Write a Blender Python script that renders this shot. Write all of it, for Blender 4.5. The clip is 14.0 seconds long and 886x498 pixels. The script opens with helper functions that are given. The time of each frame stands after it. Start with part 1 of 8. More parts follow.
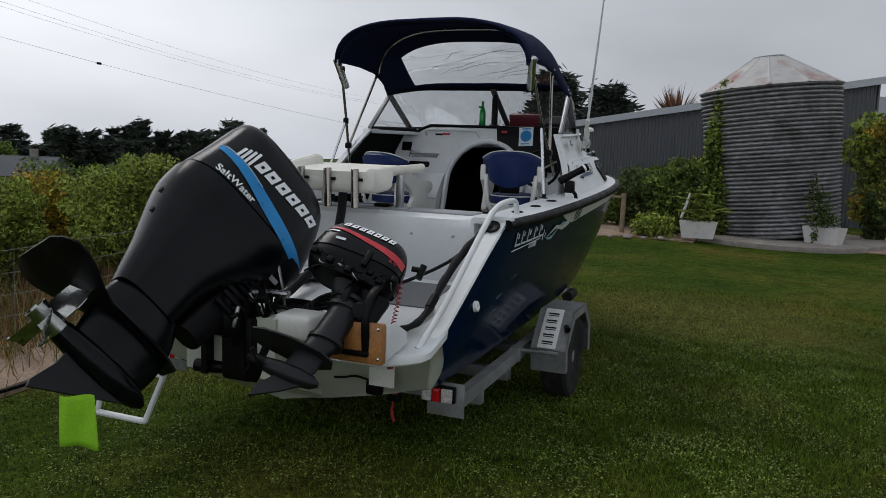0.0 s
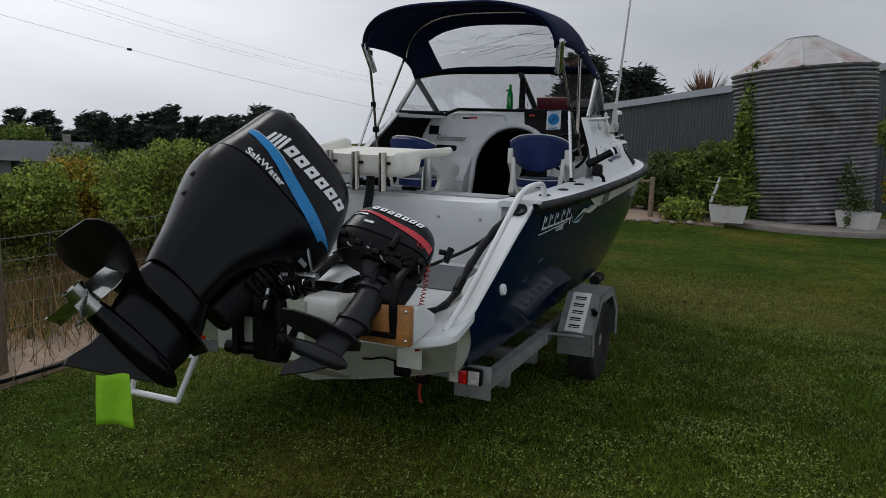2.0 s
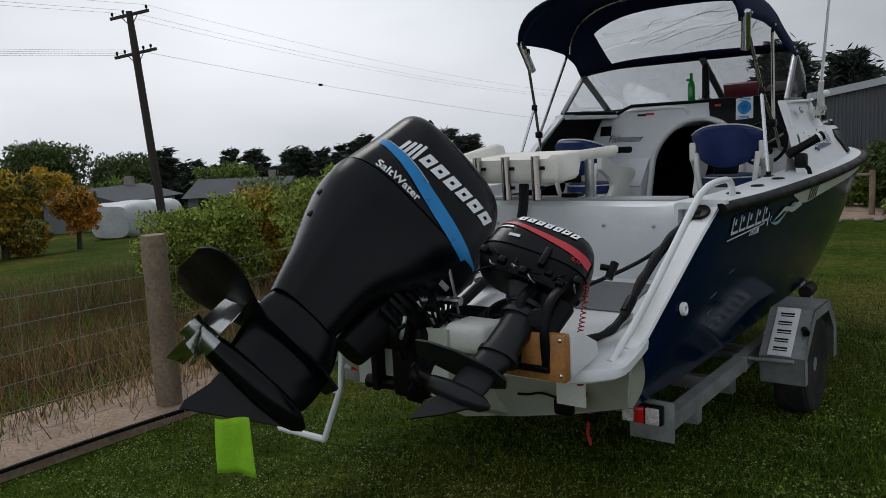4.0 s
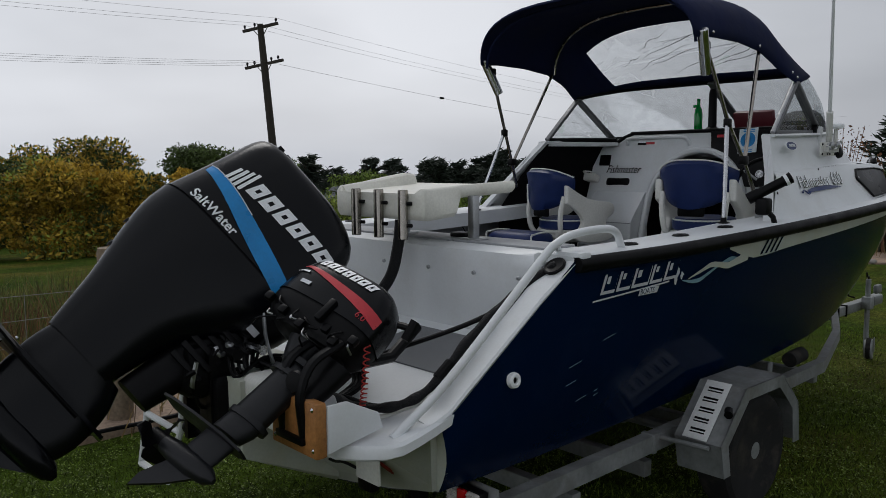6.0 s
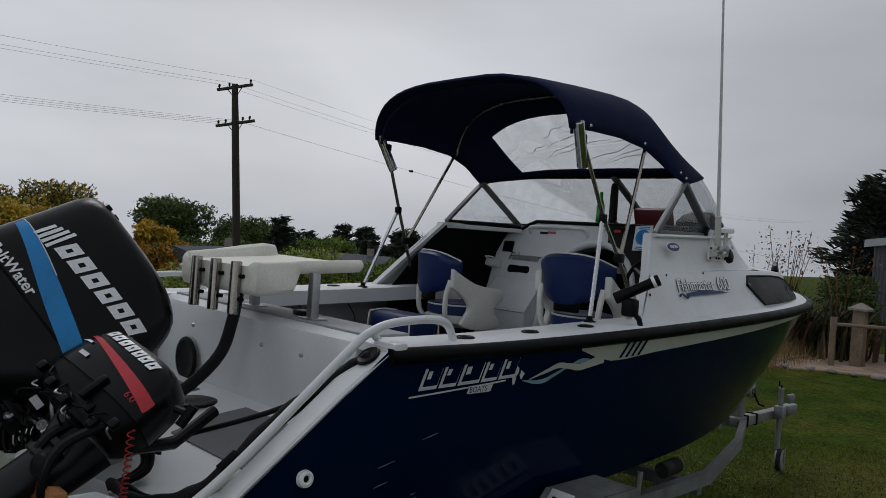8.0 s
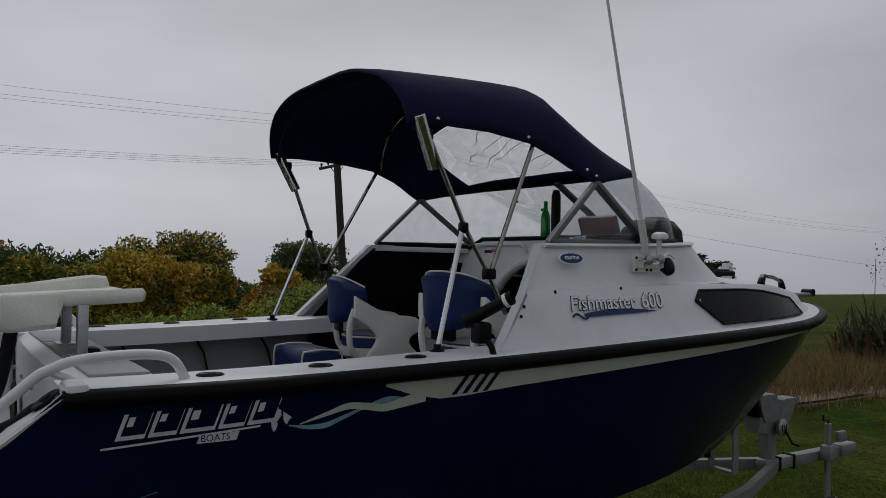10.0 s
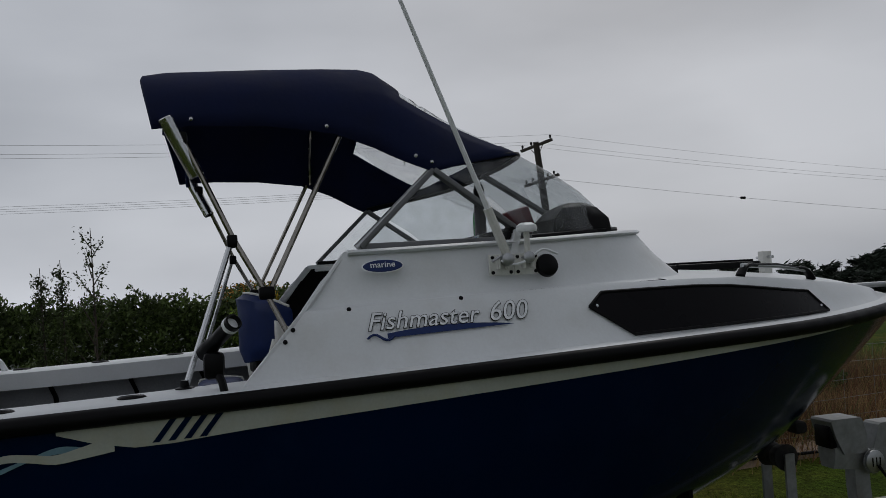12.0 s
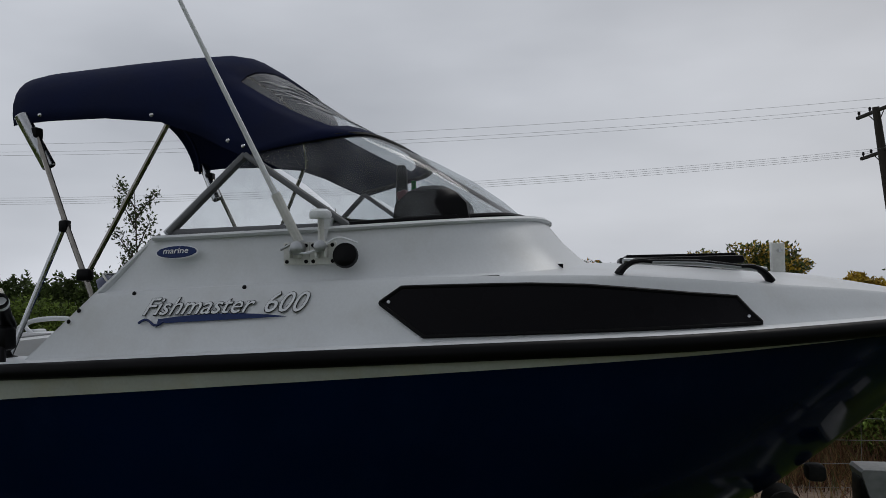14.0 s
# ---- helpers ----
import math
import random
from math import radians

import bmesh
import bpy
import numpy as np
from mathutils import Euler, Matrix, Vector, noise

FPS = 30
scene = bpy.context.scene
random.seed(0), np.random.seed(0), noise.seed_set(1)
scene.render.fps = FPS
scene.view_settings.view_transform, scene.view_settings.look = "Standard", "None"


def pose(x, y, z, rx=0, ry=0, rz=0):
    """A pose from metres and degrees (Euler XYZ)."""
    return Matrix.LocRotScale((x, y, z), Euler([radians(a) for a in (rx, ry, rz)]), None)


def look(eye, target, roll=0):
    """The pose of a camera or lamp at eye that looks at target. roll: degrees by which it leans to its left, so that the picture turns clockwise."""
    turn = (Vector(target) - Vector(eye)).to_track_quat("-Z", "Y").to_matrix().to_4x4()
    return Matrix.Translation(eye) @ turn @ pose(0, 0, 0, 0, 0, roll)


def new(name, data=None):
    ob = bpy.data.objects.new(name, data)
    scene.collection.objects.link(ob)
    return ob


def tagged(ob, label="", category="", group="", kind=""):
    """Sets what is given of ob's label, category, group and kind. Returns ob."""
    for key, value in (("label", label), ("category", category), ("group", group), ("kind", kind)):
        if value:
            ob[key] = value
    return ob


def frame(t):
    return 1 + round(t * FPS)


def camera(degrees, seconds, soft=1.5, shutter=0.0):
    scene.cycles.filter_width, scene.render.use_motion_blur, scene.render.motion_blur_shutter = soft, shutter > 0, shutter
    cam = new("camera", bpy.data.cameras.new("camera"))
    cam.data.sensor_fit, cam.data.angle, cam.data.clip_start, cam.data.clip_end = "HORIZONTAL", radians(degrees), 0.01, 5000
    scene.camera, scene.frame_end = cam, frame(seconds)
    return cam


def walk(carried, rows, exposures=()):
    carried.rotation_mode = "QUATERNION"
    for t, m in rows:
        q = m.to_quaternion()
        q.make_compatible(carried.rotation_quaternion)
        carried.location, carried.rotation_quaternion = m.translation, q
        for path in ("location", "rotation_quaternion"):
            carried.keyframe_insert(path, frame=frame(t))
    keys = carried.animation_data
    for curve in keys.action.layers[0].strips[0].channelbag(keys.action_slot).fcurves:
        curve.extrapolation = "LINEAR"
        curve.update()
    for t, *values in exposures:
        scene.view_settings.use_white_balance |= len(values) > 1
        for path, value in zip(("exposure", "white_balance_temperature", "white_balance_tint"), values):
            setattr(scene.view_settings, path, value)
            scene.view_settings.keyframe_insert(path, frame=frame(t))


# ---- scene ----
cam = camera(58.0, 14.0, soft=0.8)
PATH = [
    (0, (2.453, -4.292, 2.001), (1.709, -2.454, 1.735), 2.0),
    (0.5, (2.459, -4.312, 2.002), (1.69, -2.486, 1.727), 1.8),
    (1, (2.442, -4.308, 1.997), (1.659, -2.49, 1.714), 2.0),
    (1.5, (2.439, -4.311, 1.999), (1.652, -2.496, 1.703), 2.0),
    (2, (2.46, -4.313, 1.996), (1.658, -2.507, 1.69), 1.8),
    (2.5, (2.49, -4.271, 2.0), (1.659, -2.479, 1.687), 1.3),
    (3, (2.506, -4.2, 1.981), (1.578, -2.455, 1.677), 0.5),
    (3.5, (2.374, -3.994, 1.937), (1.283, -2.343, 1.65), -1.0),
    (3.7, (2.334, -3.891, 1.915), (1.19, -2.273, 1.643), -1.9),
    (5.8, (2.97, -2.61, 1.94), (1.488, -1.303, 1.631), -1.3),
    (6, (3.062, -2.485, 1.957), (1.582, -1.159, 1.738), -0.6),
    (6.5, (3.227, -2.302, 2.068), (1.751, -0.956, 1.967), 2.8),
    (7, (3.264, -2.227, 2.074), (1.797, -0.869, 2.007), 3.5),
    (7.5, (3.302, -2.161, 2.079), (1.851, -0.785, 2.022), 4.5),
    (8, (3.314, -1.91, 2.003), (1.865, -0.532, 1.967), 4.0),
    (8.5, (3.361, -1.557, 2.005), (1.903, -0.189, 1.983), 2.0),
    (9, (3.5, -1.185, 1.993), (2.019, 0.159, 1.991), 0.3),
    (9.2, (3.543, -1.034, 1.998), (2.035, 0.28, 2.007), 0.1),
    (11.3, (3.952, 0.744, 1.953), (2.067, 1.413, 1.989), -1.2),
    (11.5, (3.948, 0.968, 1.947), (2.056, 1.615, 2.000), -3.6),
    (12, (3.955, 1.592, 1.942), (2.023, 2.101, 2.029), -3.1),
    (12.5, (3.898, 2.152, 1.912), (1.930, 2.499, 1.990), -2.3),
    (13, (3.897, 2.732, 1.907), (1.910, 2.942, 1.987), -2.2),
    (13.5, (3.857, 3.249, 1.916), (1.864, 3.107, 1.986), -1.8),
    (14, (3.777, 3.728, 1.913), (1.813, 3.359, 1.979), -1.1),
]
walk(cam, [(t, look(eye, target, roll)) for t, eye, target, roll in PATH],
     exposures=[(0, 0.47, 6350, 10), (3.7, 0.44, 6350, 10), (6.0, 0.20, 6350, 10), (6.5, 0.04, 6350, 10), (7.5, 0.0, 6350, 10), (9.0, -0.20, 6350, 10), (11.5, -0.30, 6350, 10), (12.5, -0.30, 6350, 10), (14.0, -0.14, 6350, 10)])

# ---------------------------------------------------------------- light
world = bpy.data.worlds.new("overcast_sky")
scene.world = world
world.use_nodes = True
wt = world.node_tree
wt.nodes.clear()


def wn(kind, **kw):
    n = wt.nodes.new(kind)
    for k, v in kw.items():
        n.inputs[k].default_value = v
    return n


w_sky = wt.nodes.new("ShaderNodeTexSky")
w_sky.sky_type = "NISHITA"
w_sky.sun_disc = False
w_sky.sun_elevation = radians(38)
w_sky.sun_rotation = radians(-60)
w_sky.dust_density = 4.0
w_co = wt.nodes.new("ShaderNodeTexCoord")
w_map = wt.nodes.new("ShaderNodeMapping")
w_map.inputs["Scale"].default_value = (1.1, 1.1, 3.4)
w_map.inputs["Location"].default_value = (0.3, 0.9, 0.2)
w_noise = wn("ShaderNodeTexNoise", Scale=1.15, Detail=5.0, Roughness=0.45)
w_ramp = wt.nodes.new("ShaderNodeValToRGB")
w_ramp.color_ramp.elements[0].position = 0.32
w_ramp.color_ramp.elements[0].color = (0.36, 0.375, 0.405, 1)
w_ramp.color_ramp.elements[1].position = 0.68
w_ramp.color_ramp.elements[1].color = (0.62, 0.635, 0.67, 1)
# paler band of cloud low down, a darker bank towards the bow, a lighter one astern
w_sep = wt.nodes.new("ShaderNodeSeparateXYZ")
w_low = wt.nodes.new("ShaderNodeMapRange")
for k, v in zip(("From Min", "From Max", "To Min", "To Max"), (0.0, 0.55, 1.18, 0.86)):
    w_low.inputs[k].default_value = v
w_dir = wt.nodes.new("ShaderNodeVectorMath")
w_dir.operation = "DOT_PRODUCT"
w_dir.inputs[1].default_value = (0.15, 0.475, 0.0)
w_half = wt.nodes.new("ShaderNodeMath")
w_half.operation = "ADD"
w_half.inputs[1].default_value = 0.5
w_east = wt.nodes.new("ShaderNodeValToRGB")
for k, (p_, v_) in enumerate(((0.1, 1.0), (0.48, 0.80), (0.7, 0.74), (0.82, 0.70), (0.9, 0.60), (1.0, 0.48))):
    el = w_east.color_ramp.elements[k] if k < 2 else w_east.color_ramp.elements.new(p_)
    el.position, el.color = p_, (v_, v_, v_, 1)
w_gain = wt.nodes.new("ShaderNodeMath")
w_gain.operation = "MULTIPLY"
w_gain.inputs[1].default_value = 1.27
w_mul = wt.nodes.new("ShaderNodeMath")
w_mul.operation = "MULTIPLY"
w_grey = wt.nodes.new("ShaderNodeVectorMath")
w_grey.operation = "SCALE"
w_mix = wt.nodes.new("ShaderNodeMix")
w_mix.data_type = "RGBA"
w_mix.inputs["Factor"].default_value = 0.96
w_bg = wn("ShaderNodeBackground", Strength=1.0)
w_skyscale = wt.nodes.new("ShaderNodeVectorMath")
w_skyscale.operation = "SCALE"
w_skyscale.inputs["Scale"].default_value = 0.1
w_out = wt.nodes.new("ShaderNodeOutputWorld")
for a, b in (
    (w_co.outputs["Generated"], w_map.inputs["Vector"]), (w_map.outputs[0], w_noise.inputs["Vector"]),
    (w_noise.outputs[0], w_ramp.inputs[0]), (w_co.outputs["Generated"], w_sep.inputs[0]),
    (w_sep.outputs["Z"], w_low.inputs["Value"]), (w_co.outputs["Generated"], w_dir.inputs[0]),
    (w_dir.outputs["Value"], w_half.inputs[0]), (w_half.outputs[0], w_east.inputs[0]), (w_east.outputs[0], w_gain.inputs[0]), (w_low.outputs[0], w_mul.inputs[0]),
    (w_gain.outputs[0], w_mul.inputs[1]), (w_ramp.outputs[0], w_grey.inputs[0]), (w_mul.outputs[0], w_grey.inputs["Scale"]),
    (w_sky.outputs[0], w_skyscale.inputs[0]), (w_skyscale.outputs[0], w_mix.inputs[6]), (w_grey.outputs[0], w_mix.inputs[7]),
    (w_mix.outputs[2], w_bg.inputs["Color"]), (w_bg.outputs[0], w_out.inputs[0]),
):
    wt.links.new(a, b)

sun = new("sun", bpy.data.lights.new("sun", "SUN"))
sun.data.energy = 0.6
sun.data.angle = radians(25)
sun.data.color = (1.0, 0.97, 0.93)
sun.matrix_world = look((-20, 12, 30), (0, 0, 0))

# ---------------------------------------------------------------- materials


def mat(name, base, rough=0.5, metal=0.0, vary=0.12, scale=6.0, fine=0.06, fine_scale=90.0, bump=0.0, bump_scale=60.0,
        rough_vary=0.1, stain=None, stain_amount=0.0, stain_scale=2.0, coat=0.0, island=0.0, object_vary=0.0, spec=0.5, alpha=None, translucent=0.0):
    m = bpy.data.materials.new(name)
    m.use_nodes = True
    nt = m.node_tree
    nt.nodes.clear()
    N, L = nt.nodes.new, nt.links.new
    co = N("ShaderNodeTexCoord")
    bs = N("ShaderNodeBsdfPrincipled")
    out = N("ShaderNodeOutputMaterial")
    n1 = N("ShaderNodeTexNoise")
    n1.inputs["Scale"].default_value, n1.inputs["Detail"].default_value = scale, 4
    n2 = N("ShaderNodeTexNoise")
    n2.inputs["Scale"].default_value, n2.inputs["Detail"].default_value = fine_scale, 3
    L(co.outputs["Object"], n1.inputs["Vector"])
    L(co.outputs["Object"], n2.inputs["Vector"])
    r1 = N("ShaderNodeMapRange")
    r1.inputs["From Min"].default_value, r1.inputs["From Max"].default_value = 0.3, 0.7
    r1.inputs["To Min"].default_value, r1.inputs["To Max"].default_value = 1 - vary, 1 + vary
    L(n1.outputs[0], r1.inputs["Value"])
    r2 = N("ShaderNodeMapRange")
    r2.inputs["From Min"].default_value, r2.inputs["From Max"].default_value = 0.3, 0.7
    r2.inputs["To Min"].default_value, r2.inputs["To Max"].default_value = 1 - fine, 1 + fine
    L(n2.outputs[0], r2.inputs["Value"])
    mu = N("ShaderNodeMath")
    mu.operation = "MULTIPLY"
    L(r1.outputs[0], mu.inputs[0])
    L(r2.outputs[0], mu.inputs[1])
    fac = mu.outputs[0]
    if island or object_vary:
        src = N("ShaderNodeNewGeometry").outputs["Random Per Island"] if island else N("ShaderNodeObjectInfo").outputs["Random"]
        r3 = N("ShaderNodeMapRange")
        k = island or object_vary
        r3.inputs["To Min"].default_value, r3.inputs["To Max"].default_value = 1 - k, 1 + k
        L(src, r3.inputs["Value"])
        m3 = N("ShaderNodeMath")
        m3.operation = "MULTIPLY"
        L(fac, m3.inputs[0])
        L(r3.outputs[0], m3.inputs[1])
        fac = m3.outputs[0]
    sc = N("ShaderNodeVectorMath")
    sc.operation = "SCALE"
    sc.inputs[0].default_value = base
    L(fac, sc.inputs["Scale"])
    col = sc.outputs[0]
    if stain:
        n3 = N("ShaderNodeTexNoise")
        n3.inputs["Scale"].default_value, n3.inputs["Detail"].default_value, n3.inputs["Roughness"].default_value = stain_scale, 8, 0.65
        L(co.outputs["Object"], n3.inputs["Vector"])
        r4 = N("ShaderNodeMapRange")
        r4.inputs["From Min"].default_value, r4.inputs["From Max"].default_value = 0.5, 0.7
        r4.inputs["To Max"].default_value = stain_amount
        L(n3.outputs[0], r4.inputs["Value"])
        mx = N("ShaderNodeMix")
        mx.data_type = "RGBA"
        mx.inputs[7].default_value = (*stain, 1)
        L(r4.outputs[0], mx.inputs["Factor"])
        L(col, mx.inputs[6])
        col = mx.outputs[2]
    L(col, bs.inputs["Base Color"])
    rr = N("ShaderNodeMapRange")
    rr.inputs["From Min"].default_value, rr.inputs["From Max"].default_value = 0.3, 0.7
    rr.inputs["To Min"].default_value, rr.inputs["To Max"].default_value = max(0.02, rough - rough_vary), min(1, rough + rough_vary)
    L(n1.outputs[0], rr.inputs["Value"])
    L(rr.outputs[0], bs.inputs["Roughness"])
    bs.inputs["Metallic"].default_value = metal
    bs.inputs["Specular IOR Level"].default_value = spec
    bs.inputs["Coat Weight"].default_value = coat
    bs.inputs["Coat Roughness"].default_value = 0.08
    if bump:
        nb = N("ShaderNodeTexNoise")
        nb.inputs["Scale"].default_value, nb.inputs["Detail"].default_value = bump_scale, 3
        L(co.outputs["Object"], nb.inputs["Vector"])
        bp = N("ShaderNodeBump")
        bp.inputs["Strength"].default_value = bump
        bp.inputs["Distance"].default_value = 0.01
        L(nb.outputs[0], bp.inputs["Height"])
        L(bp.outputs[0], bs.inputs["Normal"])
    last = bs.outputs[0]
    if translucent:
        tl = N("ShaderNodeBsdfTranslucent")
        L(col, tl.inputs["Color"])
        ms = N("ShaderNodeMixShader")
        ms.inputs[0].default_value = translucent
        L(last, ms.inputs[1])
        L(tl.outputs[0], ms.inputs[2])
        last = ms.outputs[0]
    if alpha is not None:
        tr = N("ShaderNodeBsdfTransparent")
        ms = N("ShaderNodeMixShader")
        ms.inputs[0].default_value = alpha
        L(tr.outputs[0], ms.inputs[1])
        L(last, ms.inputs[2])
        last = ms.outputs[0]
    L(last, out.inputs[0])
    return m


def pane(name, tint=(0.9, 0.93, 0.93), gloss=0.12, milky=0.0):
    """Thin clear sheet: tinted transparency with a glossy reflection that grows at glancing angles."""
    m = bpy.data.materials.new(name)
    m.use_nodes = True
    nt = m.node_tree
    nt.nodes.clear()
    N, L = nt.nodes.new, nt.links.new
    tr, gl, df = N("ShaderNodeBsdfTransparent"), N("ShaderNodeBsdfGlossy"), N("ShaderNodeBsdfDiffuse")
    tr.inputs[0].default_value = (*tint, 1)
    gl.inputs["Roughness"].default_value = 0.04
    df.inputs[0].default_value = (0.7, 0.72, 0.74, 1)
    noise_ = N("ShaderNodeTexNoise")
    noise_.inputs["Scale"].default_value = 14
    co = N("ShaderNodeTexCoord")
    L(co.outputs["Object"], noise_.inputs["Vector"])
    mr = N("ShaderNodeMapRange")
    mr.inputs["From Min"].default_value, mr.inputs["From Max"].default_value = 0.35, 0.7
    mr.inputs["To Min"].default_value, mr.inputs["To Max"].default_value = milky * 0.4, milky * 1.4
    L(noise_.outputs[0], mr.inputs["Value"])
    m1, m2, fr, ad = N("ShaderNodeMixShader"), N("ShaderNodeMixShader"), N("ShaderNodeFresnel"), N("ShaderNodeMath")
    fr.inputs[0].default_value = 1.45
    ad.operation = "MULTIPLY"
    ad.inputs[1].default_value = gloss / 0.16
    ad.use_clamp = True
    cap = N("ShaderNodeMath")
    cap.operation = "MINIMUM"
    cap.inputs[1].default_value = 0.3
    L(ad.outputs[0], cap.inputs[0])
    L(fr.outputs[0], ad.inputs[0])
    L(mr.outputs[0], m1.inputs[0])
    L(tr.outputs[0], m1.inputs[1])
    L(df.outputs[0], m1.inputs[2])
    L(cap.outputs[0], m2.inputs[0])
    L(m1.outputs[0], m2.inputs[1])
    L(gl.outputs[0], m2.inputs[2])
    out = N("ShaderNodeOutputMaterial")
    L(m2.outputs[0], out.inputs[0])
    return m


M_HULL = mat("blue_hull_paint", (0.0006, 0.0070, 0.029), 0.14, spec=0.09, vary=0.12, scale=2.0, fine=0.03, bump=0.02, bump_scale=5, rough_vary=0.06, stain=(0.010, 0.024, 0.055), stain_amount=0.15, stain_scale=5)
M_WHITE = mat("white_boat_paint", (0.66, 0.68, 0.69), 0.38, vary=0.04, scale=2.5, fine=0.02, bump=0.02, stain=(0.42, 0.40, 0.34), stain_amount=0.22, stain_scale=3.5)
M_CREAM = mat("aged_white_paint", (0.43, 0.45, 0.39), 0.42, vary=0.08, scale=3.0, fine=0.04, stain=(0.42, 0.38, 0.22), stain_amount=0.4, stain_scale=5)
M_GREYIN = mat("grey_flowcoat", (0.28, 0.29, 0.30), 0.6, vary=0.10, scale=4, fine=0.08, bump=0.08)
M_CARPET = mat("grey_cockpit_mat", (0.16, 0.165, 0.17), 0.95, vary=0.1, scale=5, fine=0.25, fine_scale=260, bump=0.25, bump_scale=300)
M_RUBBER = mat("black_rubber", (0.003, 0.003, 0.0034), 0.5, spec=0.12, vary=0.2, scale=12, bump=0.05)
M_BLACK = mat("satin_black_cowl", (0.0018, 0.0022, 0.0033), 0.22, spec=0.20, vary=0.1, scale=5, fine=0.1, fine_scale=220, bump=0.05, bump_scale=400, rough_vary=0.05)
M_BLACKPL = mat("black_plastic", (0.0022, 0.0022, 0.0026), 0.42, spec=0.13, vary=0.25, scale=20, bump=0.06)
M_GREYLEG = mat("dark_grey_leg_paint", (0.0085, 0.009, 0.0105), 0.42, spec=0.25, vary=0.15, scale=10, bump=0.05)
M_CANVAS = mat("navy_canvas", (0.0075, 0.0115, 0.040), 0.9, spec=0.15, vary=0.18, scale=5, fine=0.15, fine_scale=300, bump=0.3, bump_scale=14)
M_STEEL = mat("stainless_steel", (0.55, 0.56, 0.57), 0.22, 1.0, vary=0.08, scale=20)
M_ALU = mat("dull_aluminium", (0.42, 0.43, 0.44), 0.42, 1.0, vary=0.12, scale=15, bump=0.04)
M_GALV = mat("galvanised_steel", (0.24, 0.25, 0.25), 0.58, 0.55, vary=0.22, scale=9, fine=0.1, fine_scale=40, stain=(0.16, 0.13, 0.10), stain_amount=0.45, stain_scale=6)
M_VINYL = mat("blue_vinyl", (0.006, 0.018, 0.085), 0.42, spec=0.3, vary=0.12, scale=10, bump=0.12, bump_scale=25)
M_SEATW = mat("white_moulded_plastic", (0.62, 0.62, 0.58), 0.45, vary=0.05, scale=6)
M_BOARD = mat("bait_board_plastic", (0.70, 0.69, 0.62), 0.5, vary=0.06, scale=8, stain=(0.5, 0.46, 0.36), stain_amount=0.3, stain_scale=7)
# near-black base colour that carries the shade of the cabin interior
M_DARK = mat("cabin_shade_black", (0.005, 0.0053, 0.0058), 0.9, spec=0.1, vary=0.2, scale=6)
M_SMOKE = mat("smoked_acrylic", (0.006, 0.0056, 0.0068), 0.3, spec=0.06, vary=0.1, scale=3, coat=0.0, rough_vary=0.05)
M_WOOD = mat("varnished_plywood", (0.30, 0.13, 0.035), 0.5, vary=0.25, scale=9, fine=0.2, fine_scale=60, bump=0.1)
M_TYRE = mat("tyre_rubber", (0.014, 0.014, 0.014), 0.85, spec=0.2, vary=0.25, scale=14, stain=(0.07, 0.06, 0.045), stain_amount=0.5, stain_scale=9)
M_BLUEDEC = mat("blue_decal", (0.0, 0.20, 0.50), 0.35, vary=0.1, scale=8)
M_REDDEC = mat("red_decal", (0.45, 0.02, 0.03), 0.35, vary=0.1, scale=8)
M_SILVER = mat("silver_decal", (0.55, 0.57, 0.60), 0.4, vary=0.06, scale=10)
M_WHITEDEC = mat("white_decal", (0.75, 0.77, 0.78), 0.4, vary=0.04)
M_REDLENS = mat("red_lamp_lens", (0.5, 0.008, 0.01), 0.2, vary=0.1, scale=40)
M_CLEARLENS = mat("clear_lamp_lens", (0.5, 0.47, 0.44), 0.25, vary=0.2, scale=60)
M_REDWEB = mat("red_webbing", (0.32, 0.02, 0.015), 0.8, vary=0.2, scale=40)
M_LIME = mat("lime_cloth", (0.30, 0.62, 0.02), 0.8, vary=0.1, scale=14, bump=0.2, bump_scale=20, translucent=0.25)
M_GREENGLASS = mat("green_bottle_glass", (0.0, 0.22, 0.03), 0.08, vary=0.1)
M_ROPE = mat("braided_black_hose", (0.008, 0.008, 0.009), 0.6, spec=0.2, vary=0.3, scale=60, bump=0.6, bump_scale=120)
M_CLEAR = pane("clear_screen", (0.80, 0.83, 0.84), 0.11, 0.10)
M_VINYLWIN = pane("clear_vinyl", (0.92, 0.94, 0.95), 0.10, 0.10)
# stainless with a darker, browner base colour
M_DULLSTEEL = mat("darkened_stainless", (0.30, 0.28, 0.25), 0.20, 1.0, vary=0.15, scale=20)
M_FRAME = mat("dull_grey_frame", (0.15, 0.153, 0.158), 0.5, 0.5, vary=0.12, scale=12)
M_NAVYDEC = mat("navy_decal", (0.004, 0.02, 0.10), 0.35, spec=0.3, vary=0.1)
M_CREASE_GLINT = mat("crease_glint_grey", (0.42, 0.43, 0.45), 0.4, vary=0.2, scale=8)
M_MAROON = mat("maroon_box", (0.11, 0.012, 0.02), 0.5, vary=0.1)
M_PAPER = mat("printed_card", (0.62, 0.68, 0.70), 0.5, vary=0.03)

# ---------------------------------------------------------------- mesh tools


def part(name, bm, material, parent=None, label="", smooth=True, sharp=35):
    me = bpy.data.meshes.new(name)
    bmesh.ops.recalc_face_normals(bm, faces=bm.faces[:])
    bm.to_mesh(me)
    bm.free()
    for mt in material if isinstance(material, (list, tuple)) else (material,):
        me.materials.append(mt)
    if smooth:
        me.shade_smooth()
        me.set_sharp_from_angle(angle=radians(sharp))
    ob = new(name, me)
    if parent is not None:
        ob.parent = parent
    if label:
        ob["label"] = label
    return ob


